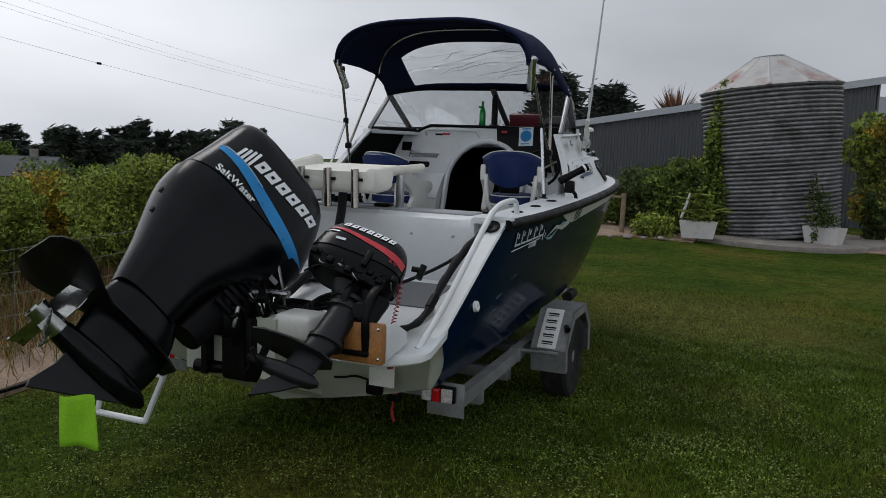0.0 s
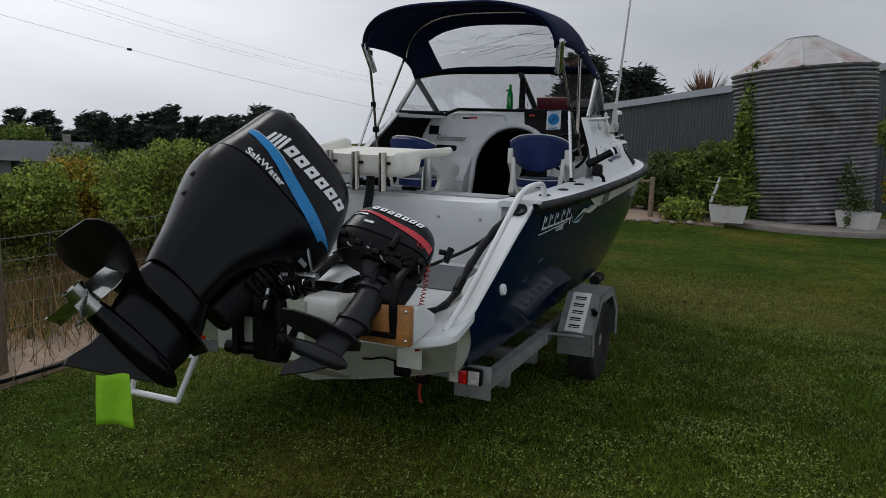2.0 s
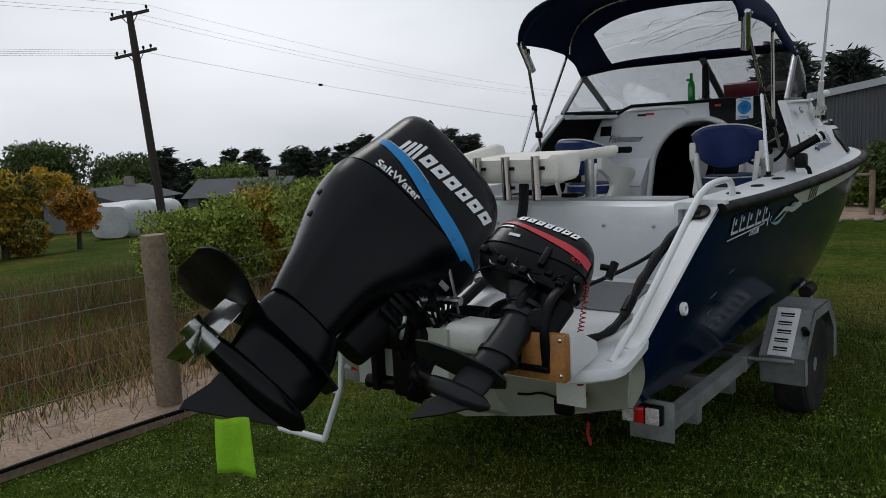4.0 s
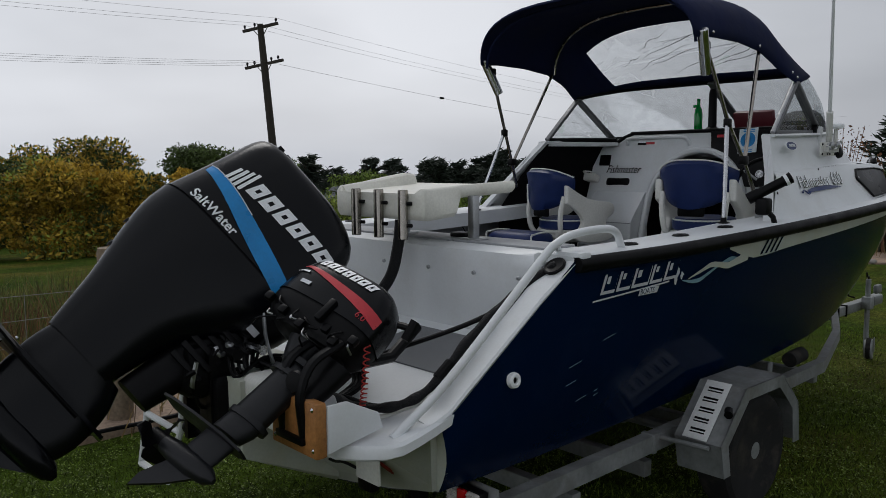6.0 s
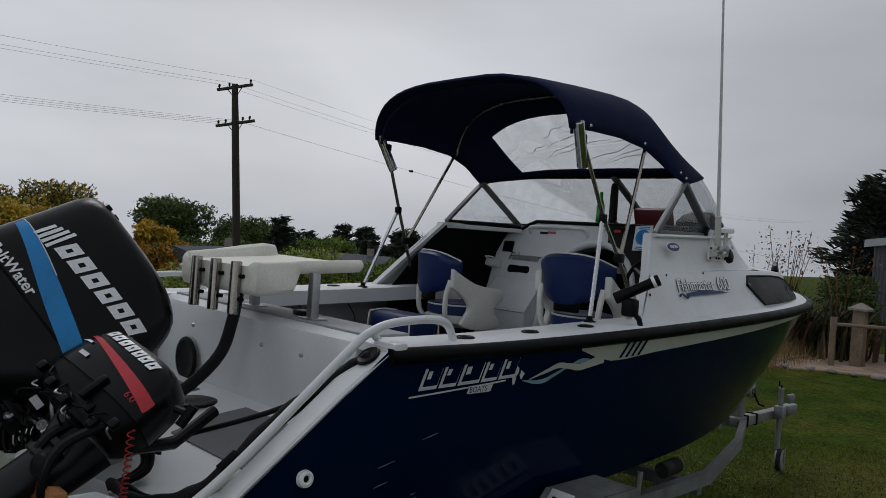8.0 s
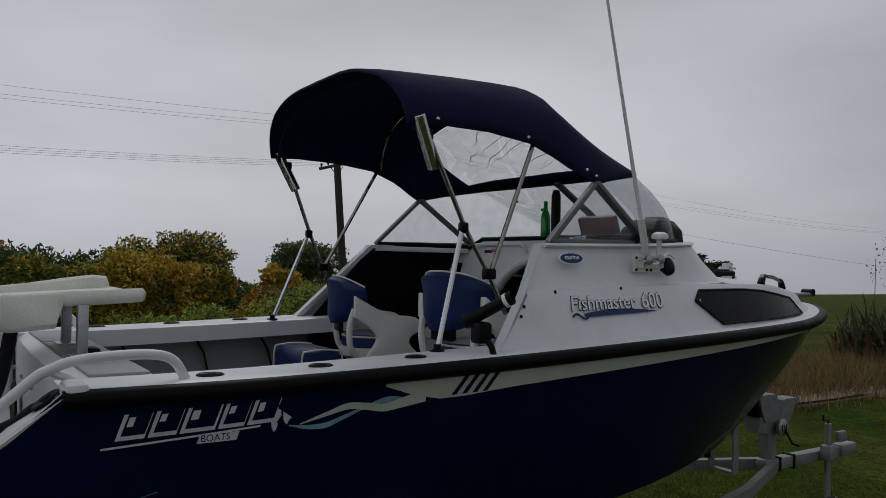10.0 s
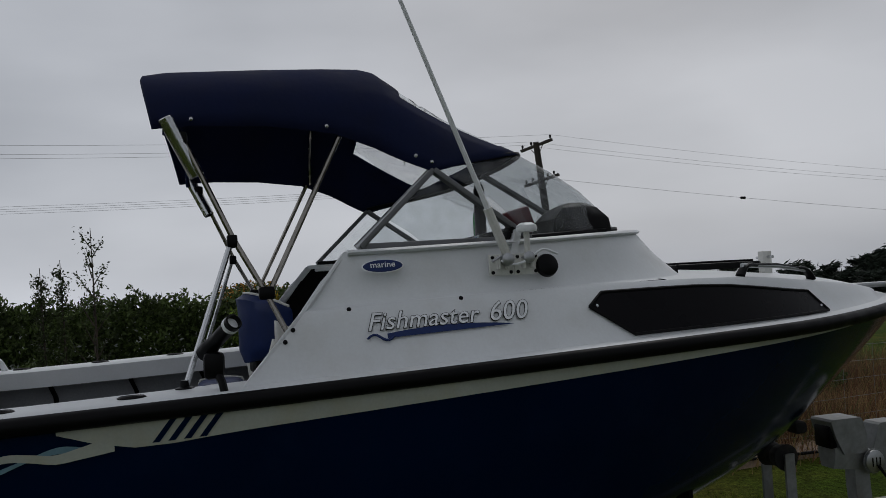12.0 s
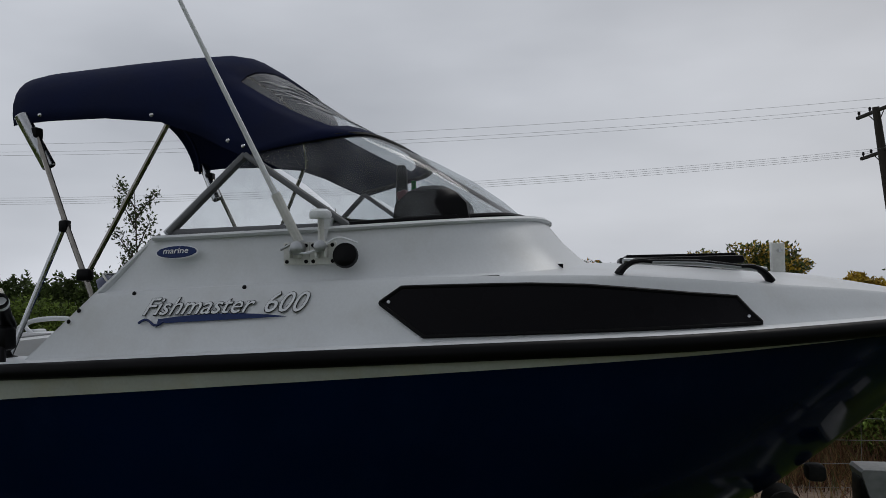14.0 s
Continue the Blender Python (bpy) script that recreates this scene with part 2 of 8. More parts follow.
def thing(name, label, category, group="", at=(0, 0, 0)):
    ob = new(name)
    ob.empty_display_size = 0.1
    ob.location = at
    return tagged(ob, label, category, group)


def loft(rings, closed=True, caps=True, bm=None):
    bm = bm or bmesh.new()
    vs = [[bm.verts.new(p) for p in r] for r in rings]
    n = len(rings[0])
    for a, b in zip(vs[:-1], vs[1:]):
        for i in range(n if closed else n - 1):
            j = (i + 1) % n
            try:
                bm.faces.new((a[i], a[j], b[j], b[i]))
            except ValueError:
                pass
    if caps and closed:
        bm.faces.new(vs[0])
        bm.faces.new(vs[-1][::-1])
    return bm


def smooth_path(pts, n=8):
    """Catmull-Rom through the points."""
    P = [Vector(p) for p in pts]
    P = [P[0] * 2 - P[1]] + P + [P[-1] * 2 - P[-2]]
    out = []
    for a, b, c, d in zip(P[:-3], P[1:-2], P[2:-1], P[3:]):
        for k in range(n):
            t = k / n
            out.append(0.5 * ((2 * b) + (c - a) * t + (2 * a - 5 * b + 4 * c - d) * t * t + (3 * b - a - 3 * c + d) * t ** 3))
    return out + [P[-2]]


def tube(pts, r, n=10, bm=None, caps=True, ratio=1.0):
    pts = [Vector(p) for p in pts]
    rings = []
    up = Vector((0, 0, 1))
    prev = None
    for i, p in enumerate(pts):
        d = (pts[min(i + 1, len(pts) - 1)] - pts[max(i - 1, 0)]).normalized()
        if prev is None:
            s = d.cross(up if abs(d.z) < 0.95 else Vector((1, 0, 0))).normalized()
        else:
            s = (prev - d * prev.dot(d)).normalized()
        prev = s
        u = s.cross(d)
        rad = r(i / max(1, len(pts) - 1)) if callable(r) else r
        rings.append([p + rad * (math.cos(a) * s + ratio * math.sin(a) * u) for a in (2 * math.pi * k / n for k in range(n))])
    return loft(rings, True, caps, bm)


def box(cx, cy, cz, sx, sy, sz, bevel=0.0, bm=None, m=None, seg=2):
    own = bm is None
    b = bmesh.new()
    bmesh.ops.create_cube(b, size=1, matrix=Matrix.Diagonal((sx, sy, sz, 1)))
    if bevel:
        bmesh.ops.bevel(b, geom=b.edges[:], offset=bevel, segments=seg, profile=0.5, affect="EDGES")
    mm = (m or Matrix()) @ Matrix.Translation((cx, cy, cz))
    bmesh.ops.transform(b, matrix=mm, verts=b.verts[:])
    if own:
        return b
    join(bm, b)
    return bm


def join(bm, other):
    vs = {v: bm.verts.new(v.co) for v in other.verts}
    for f in other.faces:
        nf = bm.faces.new([vs[v] for v in f.verts])
        nf.material_index = f.material_index
    other.free()
    return bm


def slab(poly, thick, m=None, bevel=0.0):
    """Polygon in its own x-y plane, extruded by thick along z and set by m."""
    bm = bmesh.new()
    f = bm.faces.new([bm.verts.new((x, y, 0)) for x, y in poly])
    ex = bmesh.ops.extrude_face_region(bm, geom=[f])
    bmesh.ops.translate(bm, verts=[v for v in ex["geom"] if isinstance(v, bmesh.types.BMVert)], vec=(0, 0, thick))
    if bevel:
        bmesh.ops.bevel(bm, geom=bm.edges[:], offset=bevel, segments=2, profile=0.5, affect="EDGES")
    if m is not None:
        bmesh.ops.transform(bm, matrix=m, verts=bm.verts[:])
    return bm


def turned(profile, n=20, m=None, bm=None):
    """Profile of (radius, height) turned round z."""
    rings = [[(r * math.cos(2 * math.pi * k / n), r * math.sin(2 * math.pi * k / n), h) for k in range(n)] for r, h in profile]
    b = loft(rings)
    if m is not None:
        bmesh.ops.transform(b, matrix=m, verts=b.verts[:])
    return b if bm is None else join(bm, b)


def axes(o, x, y, z):
    """Matrix that sends the axes to x, y, z at o."""
    m = Matrix((Vector(x), Vector(y), Vector(z))).transposed().to_4x4()
    m.translation = Vector(o)
    return m


def along(p, d, up=(0, 0, 1)):
    """Matrix whose z runs along d."""
    z = Vector(d).normalized()
    u = Vector(up) if abs(z.dot(Vector(up).normalized())) < 0.98 else Vector((1, 0, 0))
    x = u.cross(z).normalized()
    return axes(p, x, z.cross(x), z)


def graph(xs, vs):
    """Monotone-ish cubic through the knots."""
    xs, vs = np.array(xs, float), np.array(vs, float)
    d = np.gradient(vs, xs)

    def f(x):
        x = min(max(x, xs[0]), xs[-1])
        i = int(min(max(np.searchsorted(xs, x) - 1, 0), len(xs) - 2))
        h = xs[i + 1] - xs[i]
        t = (x - xs[i]) / h
        return float((2 * t ** 3 - 3 * t * t + 1) * vs[i] + (t ** 3 - 2 * t * t + t) * h * d[i] + (3 * t * t - 2 * t ** 3) * vs[i + 1] + (t ** 3 - t * t) * h * d[i + 1])

    return f


def lettering(text, size, m, material, name="lettering", parent=None, label="", depth=0.0015, shear=0.0, squeeze=1.0, weight=0.0, project=None):
    cu = bpy.data.curves.new(name, "FONT")
    cu.body, cu.size, cu.extrude, cu.shear, cu.offset = text, size, depth, shear, weight
    cu.resolution_u = 3
    ob = bpy.data.objects.new(name, cu)
    me = bpy.data.meshes.new_from_object(ob)
    bpy.data.objects.remove(ob)
    for v in me.vertices:
        v.co.x *= squeeze
        w = m @ v.co
        v.co = project(w) if project else w
    me.materials.clear()
    me.materials.append(material)
    o = new(name, me)
    if parent is not None:
        o.parent = parent
    if label:
        o["label"] = label
    return o

# ---------------------------------------------------------------- lawn
def grass_material():
    m = bpy.data.materials.new("mown_lawn")
    m.use_nodes = True
    nt = m.node_tree
    nt.nodes.clear()
    N, L = nt.nodes.new, nt.links.new
    co = N("ShaderNodeNewGeometry")
    bs, out = N("ShaderNodeBsdfPrincipled"), N("ShaderNodeOutputMaterial")
    big, mid, tiny = N("ShaderNodeTexNoise"), N("ShaderNodeTexNoise"), N("ShaderNodeTexNoise")
    for n, s, d in ((big, 0.45, 5), (mid, 3.5, 5), (tiny, 70, 5)):
        n.inputs["Scale"].default_value, n.inputs["Detail"].default_value = s, d
        L(co.outputs["Position"], n.inputs["Vector"])
    ramp = N("ShaderNodeValToRGB")
    e = ramp.color_ramp.elements
    e[0].position, e[0].color = 0.36, (0.032, 0.056, 0.006, 1)
    e[1].position, e[1].color = 0.66, (0.088, 0.084, 0.016, 1)
    mid_e = e.new(0.5)
    mid_e.color = (0.045, 0.070, 0.008, 1)
    L(big.outputs[0], ramp.inputs[0])
    mm = N("ShaderNodeMapRange")
    mm.inputs["From Min"].default_value, mm.inputs["From Max"].default_value = 0.3, 0.7
    mm.inputs["To Min"].default_value, mm.inputs["To Max"].default_value = 0.72, 1.28
    L(mid.outputs[0], mm.inputs["Value"])
    mt = N("ShaderNodeMapRange")
    mt.inputs["From Min"].default_value, mt.inputs["From Max"].default_value = 0.25, 0.75
    mt.inputs["To Min"].default_value, mt.inputs["To Max"].default_value = 0.20, 1.70
    L(tiny.outputs[0], mt.inputs["Value"])
    tuft = N("ShaderNodeTexNoise")
    tuft.inputs["Scale"].default_value, tuft.inputs["Detail"].default_value, tuft.inputs["Roughness"].default_value = 16, 5, 0.7
    L(co.outputs["Position"], tuft.inputs["Vector"])
    mf = N("ShaderNodeMapRange")
    mf.inputs["From Min"].default_value, mf.inputs["From Max"].default_value = 0.35, 0.65
    mf.inputs["To Min"].default_value, mf.inputs["To Max"].default_value = 0.55, 1.45
    L(tuft.outputs[0], mf.inputs["Value"])
    mk = N("ShaderNodeMath")
    mk.operation = "MULTIPLY"
    L(mf.outputs[0], mk.inputs[0])
    L(mt.outputs[0], mk.inputs[1])
    # worn dry patch beside the trailer
    far = N("ShaderNodeVectorMath")
    far.operation = "DISTANCE"
    far.inputs[1].default_value = DRY_SPOT
    L(co.outputs["Position"], far.inputs[0])
    jag = N("ShaderNodeMath")
    jag.operation = "MULTIPLY_ADD"
    jag.inputs[1].default_value = 3.0
    L(mid.outputs[0], jag.inputs[0])
    L(far.outputs["Value"], jag.inputs[2])
    dry = N("ShaderNodeMapRange")
    dry.inputs["From Min"].default_value, dry.inputs["From Max"].default_value = 2.2, 4.0
    dry.inputs["To Min"].default_value, dry.inputs["To Max"].default_value = 0.6, 0.0
    L(jag.outputs[0], dry.inputs["Value"])
    worn = N("ShaderNodeMix")
    worn.data_type = "RGBA"
    worn.inputs[7].default_value = (0.13, 0.108, 0.033, 1)
    L(dry.outputs[0], worn.inputs["Factor"])
    L(ramp.outputs[0], worn.inputs[6])
    mu, sc = N("ShaderNodeMath"), N("ShaderNodeVectorMath")
    mu.operation, sc.operation = "MULTIPLY", "SCALE"
    L(mm.outputs[0], mu.inputs[0])
    L(mk.outputs[0], mu.inputs[1])
    L(worn.outputs[2], sc.inputs[0])
    L(mu.outputs[0], sc.inputs["Scale"])
    L(sc.outputs[0], bs.inputs["Base Color"])
    bs.inputs["Roughness"].default_value = 0.9
    bs.inputs["Specular IOR Level"].default_value = 0.03
    bp = N("ShaderNodeBump")
    bp.inputs["Strength"].default_value, bp.inputs["Distance"].default_value = 0.8, 0.03
    L(tiny.outputs[0], bp.inputs["Height"])
    L(bp.outputs[0], bs.inputs["Normal"])
    L(bs.outputs[0], out.inputs[0])
    return m


DRY_SPOT = (1.6, 5.6, 0.0)
M_LAWN = grass_material()


def ease(t):
    t = min(1.0, max(0.0, t))
    return t * t * (3 - 2 * t)


def ground_z(x, y):
    """Height of the lawn: a low rise under the trailer that falls away towards the fence and the garden."""
    r = math.hypot(x - 1, y - 2)
    k = min(1, max(0, (r - 9) / 20))
    fall = -0.05 * max(0, -4.2 - x)
    rise = 0.245 * ease((5.5 - y) / 3.7) * ease((x + 2.7) / 3.2) * ease((16 - x) / 9) * ease((y + 16) / 8)
    return fall + rise + 0.012 * noise.noise(Vector((x * 0.6, y * 0.6, 3))) - 0.008 + k * 0.25 * noise.noise(Vector((x * 0.04, y * 0.04, 1)))


bm = bmesh.new()
rings = []
for r in [0, 0.5, 1, 1.5, 2, 2.5, 3, 3.5, 4, 4.5, 5, 5.5, 6, 7, 8, 9, 10, 11, 12, 13, 14, 16, 18, 21, 24, 27, 31, 36, 42, 50, 60, 70, 80, 90, 110, 140, 300, 900, 3000]:
    n = 72
    rings.append([(1 + r * math.cos(2 * math.pi * k / n), 2 + r * math.sin(2 * math.pi * k / n), 0) for k in range(n)])
rings = [[(x, y, ground_z(x, y)) for x, y, z in rg] for rg in rings[1:]]
loft(rings, True, False, bm)
bm.faces.new([v for v in bm.verts[:72]])
tagged(part("ground", bm, M_LAWN), "mown green lawn with clover and dry patches", "lawn", kind="structure")

# ---------------------------------------------------------------- the boat: hull
boat = thing("boat", "blue and white aluminium cabin fishing boat on a trailer", "boat")

STATIONS = [  # rail, chine, keel
    ((0.985, -0.640, 1.00), (0.925, -0.605, 0.735), (0, -0.56, 0.53)),
    ((0.995, -0.600, 1.045), (0.928, -0.58, 0.736), (0, -0.50, 0.53)),
    ((1.115, -0.05, 1.570), (0.95, -0.05, 0.745), (0, -0.05, 0.53)),
    ((1.155, 0.60, 1.578), (0.97, 0.60, 0.77), (0, 0.60, 0.535)),
    ((1.190, 1.50, 1.607), (0.98, 1.50, 0.81), (0, 1.50, 0.545)),
    ((1.190, 2.50, 1.647), (0.95, 2.50, 0.87), (0, 2.50, 0.565)),
    ((1.115, 3.30, 1.672), (0.82, 3.28, 0.95), (0, 3.20, 0.60)),
    ((0.955, 4.00, 1.687), (0.59, 3.90, 1.03), (0, 3.83, 0.68)),
    ((0.740, 4.50, 1.702), (0.37, 4.36, 1.13), (0, 4.33, 0.87)),
    ((0.480, 4.93, 1.717), (0.19, 4.74, 1.28), (0, 4.70, 1.12)),
    ((0.220, 5.25, 1.729), (0.07, 5.05, 1.46), (0, 5.02, 1.39)),
    ((0.000, 5.42, 1.735), (0.00, 5.30, 1.64), (0, 5.29, 1.62)),
]
RAIL, CHINE, KEEL = (smooth_path([s[k] for s in STATIONS[2:]], 8) for k in range(3))
AFT = [tuple(Vector(a) for a in s) for s in STATIONS[:2]]
ALL = AFT + list(zip(RAIL, CHINE, KEEL))


def hull_ring(rail, chine, keel, side=1):
    out = []
    for k in range(7):
        t = k / 6
        p = rail.lerp(chine, t)
        p = p + Vector((0.035 * math.sin(math.pi * t), 0, 0))
        out.append(p)
    for k in range(1, 4):
        out.append(chine.lerp(keel, k / 3) + Vector((0, 0, -0.02 * math.sin(math.pi * k / 3))))
    return [Vector((side * p.x, p.y, p.z)) for p in out]


rings = []
for r, c, k in ALL:
    s = hull_ring(r, c, k)
    rings.append(s + [Vector((-p.x, p.y, p.z)) for p in s[-2::-1]])
bm = loft(rings, False, False)
bmesh.ops.remove_doubles(bm, verts=bm.verts[:], dist=0.0005)
part("hull", bm, M_HULL, boat, "deep blue painted hull side and bottom")
bm = bmesh.new()
bm.faces.new([bm.verts.new(p + Vector((0, 0.01, 0))) for p in rings[0]])
part("stern_plate", bm, M_CREAM, boat, "aged white stern plate")


def rail_at(y):
    """Rail point of the starboard side at y."""
    for a, b in zip(RAIL[:-1], RAIL[1:]):
        if a.y <= y <= b.y:
            return a.lerp(b, (y - a.y) / max(1e-6, b.y - a.y))
    return RAIL[0] if y < RAIL[0].y else RAIL[-1]


def side_point(y, drop, out=0.004):
    """Point on the starboard topside, drop metres under the rail."""
    best = None
    for (r0, c0, _), (r1, c1, _) in zip(ALL[:-1], ALL[1:]):
        if r0.y <= y <= r1.y and r1.y > r0.y:
            u = (y - r0.y) / (r1.y - r0.y)
            best = (r0.lerp(r1, u), c0.lerp(c1, u))
    if best is None:
        best = (ALL[0][0], ALL[0][1]) if y < 0 else (ALL[-1][0], ALL[-1][1])
    r, c = best
    t = drop / max(0.05, r.z - c.z)
    p = r.lerp(c, t)
    return p + Vector((0.035 * math.sin(math.pi * t) + out, 0, 0))


# pale band under the rub rail, narrowing towards the bow
BAND = graph([1.05, 1.25, 1.6, 2.3, 3.2, 4.1, 4.8, 5.4], [0.10, 0.130, 0.120, 0.106, 0.088, 0.068, 0.054, 0.044])
for s in (1, -1):
    rings = []
    for i, (r, c, k) in enumerate(ALL):
        if r.y < 0.98:
            continue
        d = 0.052 + (BAND(max(r.y, 1.25)) - 0.052) * ease((r.y - 0.96) / 0.30)
        t = d / (r.z - c.z)
        row = []
        for q in (0.0, 0.5, 1.0):
            p = r.lerp(c, t * q) + Vector((0.035 * math.sin(math.pi * t * q) + 0.004, 0.004 if i > len(ALL) - 8 else 0, 0))
            row.append(Vector((s * p.x, p.y, p.z)))
        rings.append(row)
    part("pale_band", loft(rings, False, False), M_CREAM, boat, "pale cream band under the rub rail")

# black rub rail
for s in (1, -1):
    rings = []
    for i, p in enumerate(RAIL):
        d = (RAIL[min(i + 1, len(RAIL) - 1)] - RAIL[max(i - 1, 0)]).normalized()
        o = Vector((d.y, -d.x, 0)).normalized()
        prof = [(-0.012, 0.008), (0.012, 0.010), (0.030, 0.0), (0.036, -0.018), (0.030, -0.038), (0.012, -0.050), (-0.012, -0.048)]
        rings.append([Vector((s * (p + o * a).x, (p + o * a).y, p.z + b)) for a, b in prof])
    part("rub_rail", loft(rings), M_RUBBER, boat, "black rubber rub rail", sharp=60)

# ---------------------------------------------------------------- decks
INX = graph([-0.1, 0.4, 1.7, 2.4], [0.90, 0.90, 0.885, 0.88])  # inner edge of the side decks
for s in (1, -1):
    rings = []
    for p in RAIL:
        if p.y > 2.25:
            break
        xi = INX(p.y)
        rings.append([Vector((s * x, p.y, z)) for x, z in ((p.x - 0.008, p.z + 0.004), (p.x - 0.02, p.z + 0.012), (xi + 0.02, p.z + 0.014), (xi, p.z + 0.004), (xi, p.z - 0.085), (xi + 0.02, p.z - 0.085), (xi + 0.02, p.z - 0.02), (p.x - 0.008, p.z - 0.02))])
    part("side_deck", loft(rings), M_WHITE, boat)
    # grey inner skin of the cockpit
    rings = []
    for (r, c, k) in ALL[2:]:
        if r.y > 2.6:
            break
        rings.append([Vector((s * x, r.y, z)) for x, z in ((r.x - 0.07, r.z - 0.03), (r.x - 0.13, 1.3), (0.90, 1.03), (0.84, 1.0), (0.84, 0.985), (0.92, 0.985), (r.x - 0.11, 1.3), (r.x - 0.05, r.z - 0.03))])
    part("cockpit_lining", loft(rings), M_GREYIN, boat, "grey cockpit side lining")
    for y0 in (0.55, 0.98, 1.38):
        part("strap", tube([(s * 1.05, y0, 1.50), (s * 1.022, y0 + 0.04, 1.42), (s * 0.995, y0 + 0.06, 1.30)], 0.018, 6, ratio=0.25), M_BLACKPL, boat, "black pocket strap")
part("cockpit_sole", box(0, 1.35, 0.985, 1.78, 2.7, 0.03), M_CARPET, boat, "grey cockpit floor")

# boarding platform with rounded corners
DECK = graph([-1.0, -0.8, -0.6, -0.3, 0.0], [0.985, 1.005, 1.055, 1.150, 1.190])  # height of the platform floor


def draped(bm):
    """Lays a flat piece made at z = 1.0 on the platform floor."""
    for v in bm.verts:
        v.co.z += DECK(v.co.y) - 1.0
    return bm


rings = []
for y in [-0.985, -0.97, -0.935, -0.88, -0.825] + [-0.75 + 0.075 * k for k in range(11)]:
    half = 1.0 - 0.17 * max(0, (-0.825 - y) / 0.16) ** 2
    half = min(half, 1.0 - 0.03 * ease((y + 0.7) / 0.7))
    z = DECK(y)
    rings.append([Vector((x, y, z + dz)) for x, dz in ((-half, -0.012), (-half + 0.012, 0), (-half / 3, 0), (half / 3, 0), (half - 0.012, 0), (half, -0.012), (half, -0.045), (half - 0.015, -0.055), (-half + 0.015, -0.055), (-half, -0.045))])
part("platform", loft(rings), M_WHITE, boat, "white boarding platform")
for s in (1, -1):
    mat_rows = [[Vector((s * x, y, 1.0 + dz)) for x, dz in ((0.22, 0.001), (0.22, 0.007), (0.45, 0.007), (0.62, 0.007), (xo, 0.007), (xo, 0.001))] for y, xo in ((-0.43, 0.80), (-0.36, 0.81), (-0.28, 0.82), (-0.18, 0.82), (-0.09, 0.82))]
    part("platform_mat", draped(loft(mat_rows)), M_CARPET, boat, "grey non-slip mat")
# transom plate under the platform
rings = []
for dy in (0.03, 0.0):
    rings.append([Vector((x, y + dy, z)) for x, y, z in ((-0.945, -0.66, 0.985), (-0.905, -0.62, 0.735), (-0.5, -0.60, 0.635), (0, -0.58, 0.53), (0.5, -0.60, 0.635), (0.905, -0.62, 0.735), (0.945, -0.66, 0.985), (0.80, -0.90, 0.965), (0, -0.94, 0.965), (-0.80, -0.90, 0.965))])
part("transom", loft(rings), M_CREAM, boat, "pale painted transom plate", sharp=20)
# outboard bracket pod in the middle
part("motor_pod", loft([[Vector((x, y, z)) for y, z in ((-0.60, zb), (-1.05, 0.80), (-1.05, 1.11), (-0.60, 1.08))] for x, zb in ((-0.27, 0.60), (-0.25, 0.58), (0.25, 0.58), (0.27, 0.60))]), M_CREAM, boat, "pale outboard bracket", sharp=30)
# bulkhead between cockpit and platform
rings = []
for x in np.linspace(-0.985, 0.985, 15):
    b = 0.03 * (1 - (x / 0.985) ** 2)
    rings.append([Vector((x, y, z)) for y, z in ((0.0 - b, 1.0), (0.035 - b, 1.03), (0.02 - b, 1.50), (0.03 - b, 1.555), (0.06, 1.578), (0.27, 1.578), (0.29, 1.565), (0.29, 1.46), (0.14, 1.40), (0.14, 1.0))])
part("bulkhead", loft(rings), M_WHITE, boat, "white aft cockpit wall", sharp=50)
for x0, x1 in ((-0.86, -0.30), (-0.28, 0.26), (0.28, 0.86)):
    part("shelf_panel", box((x0 + x1) / 2, 0.165, 1.583, x1 - x0, 0.20, 0.012, 0.004), M_GREYIN, boat, "grey coaming panel")
for x in (-0.72, -0.45, -0.12, 0.22, 0.52, 0.78):
    part("bolt", turned([(0.0001, 0.008), (0.008, 0.006), (0.010, 0.0), (0.010, -0.004)], 8, along((x, -0.006 - 0.03 * (1 - (x / 0.93) ** 2), 1.46), (0, -1, 0))), M_ALU, boat)
part("hatch_ring", turned([(0.0001, 0.008), (0.085, 0.008), (0.095, 0.012), (0.11, 0.008), (0.112, 0.0)], 24, along((-0.52, -0.02, 1.28), (0, -1, 0))), M_BLACKPL, boat, "round black inspection hatch")
part("hatch_ring", turned([(0.0001, 0.008), (0.085, 0.008), (0.095, 0.012), (0.11, 0.008), (0.112, 0.0)], 24, Matrix.Translation((-0.03, -0.22, DECK(-0.22) + 0.008))), M_BLACKPL, boat, "round black inspection hatch")
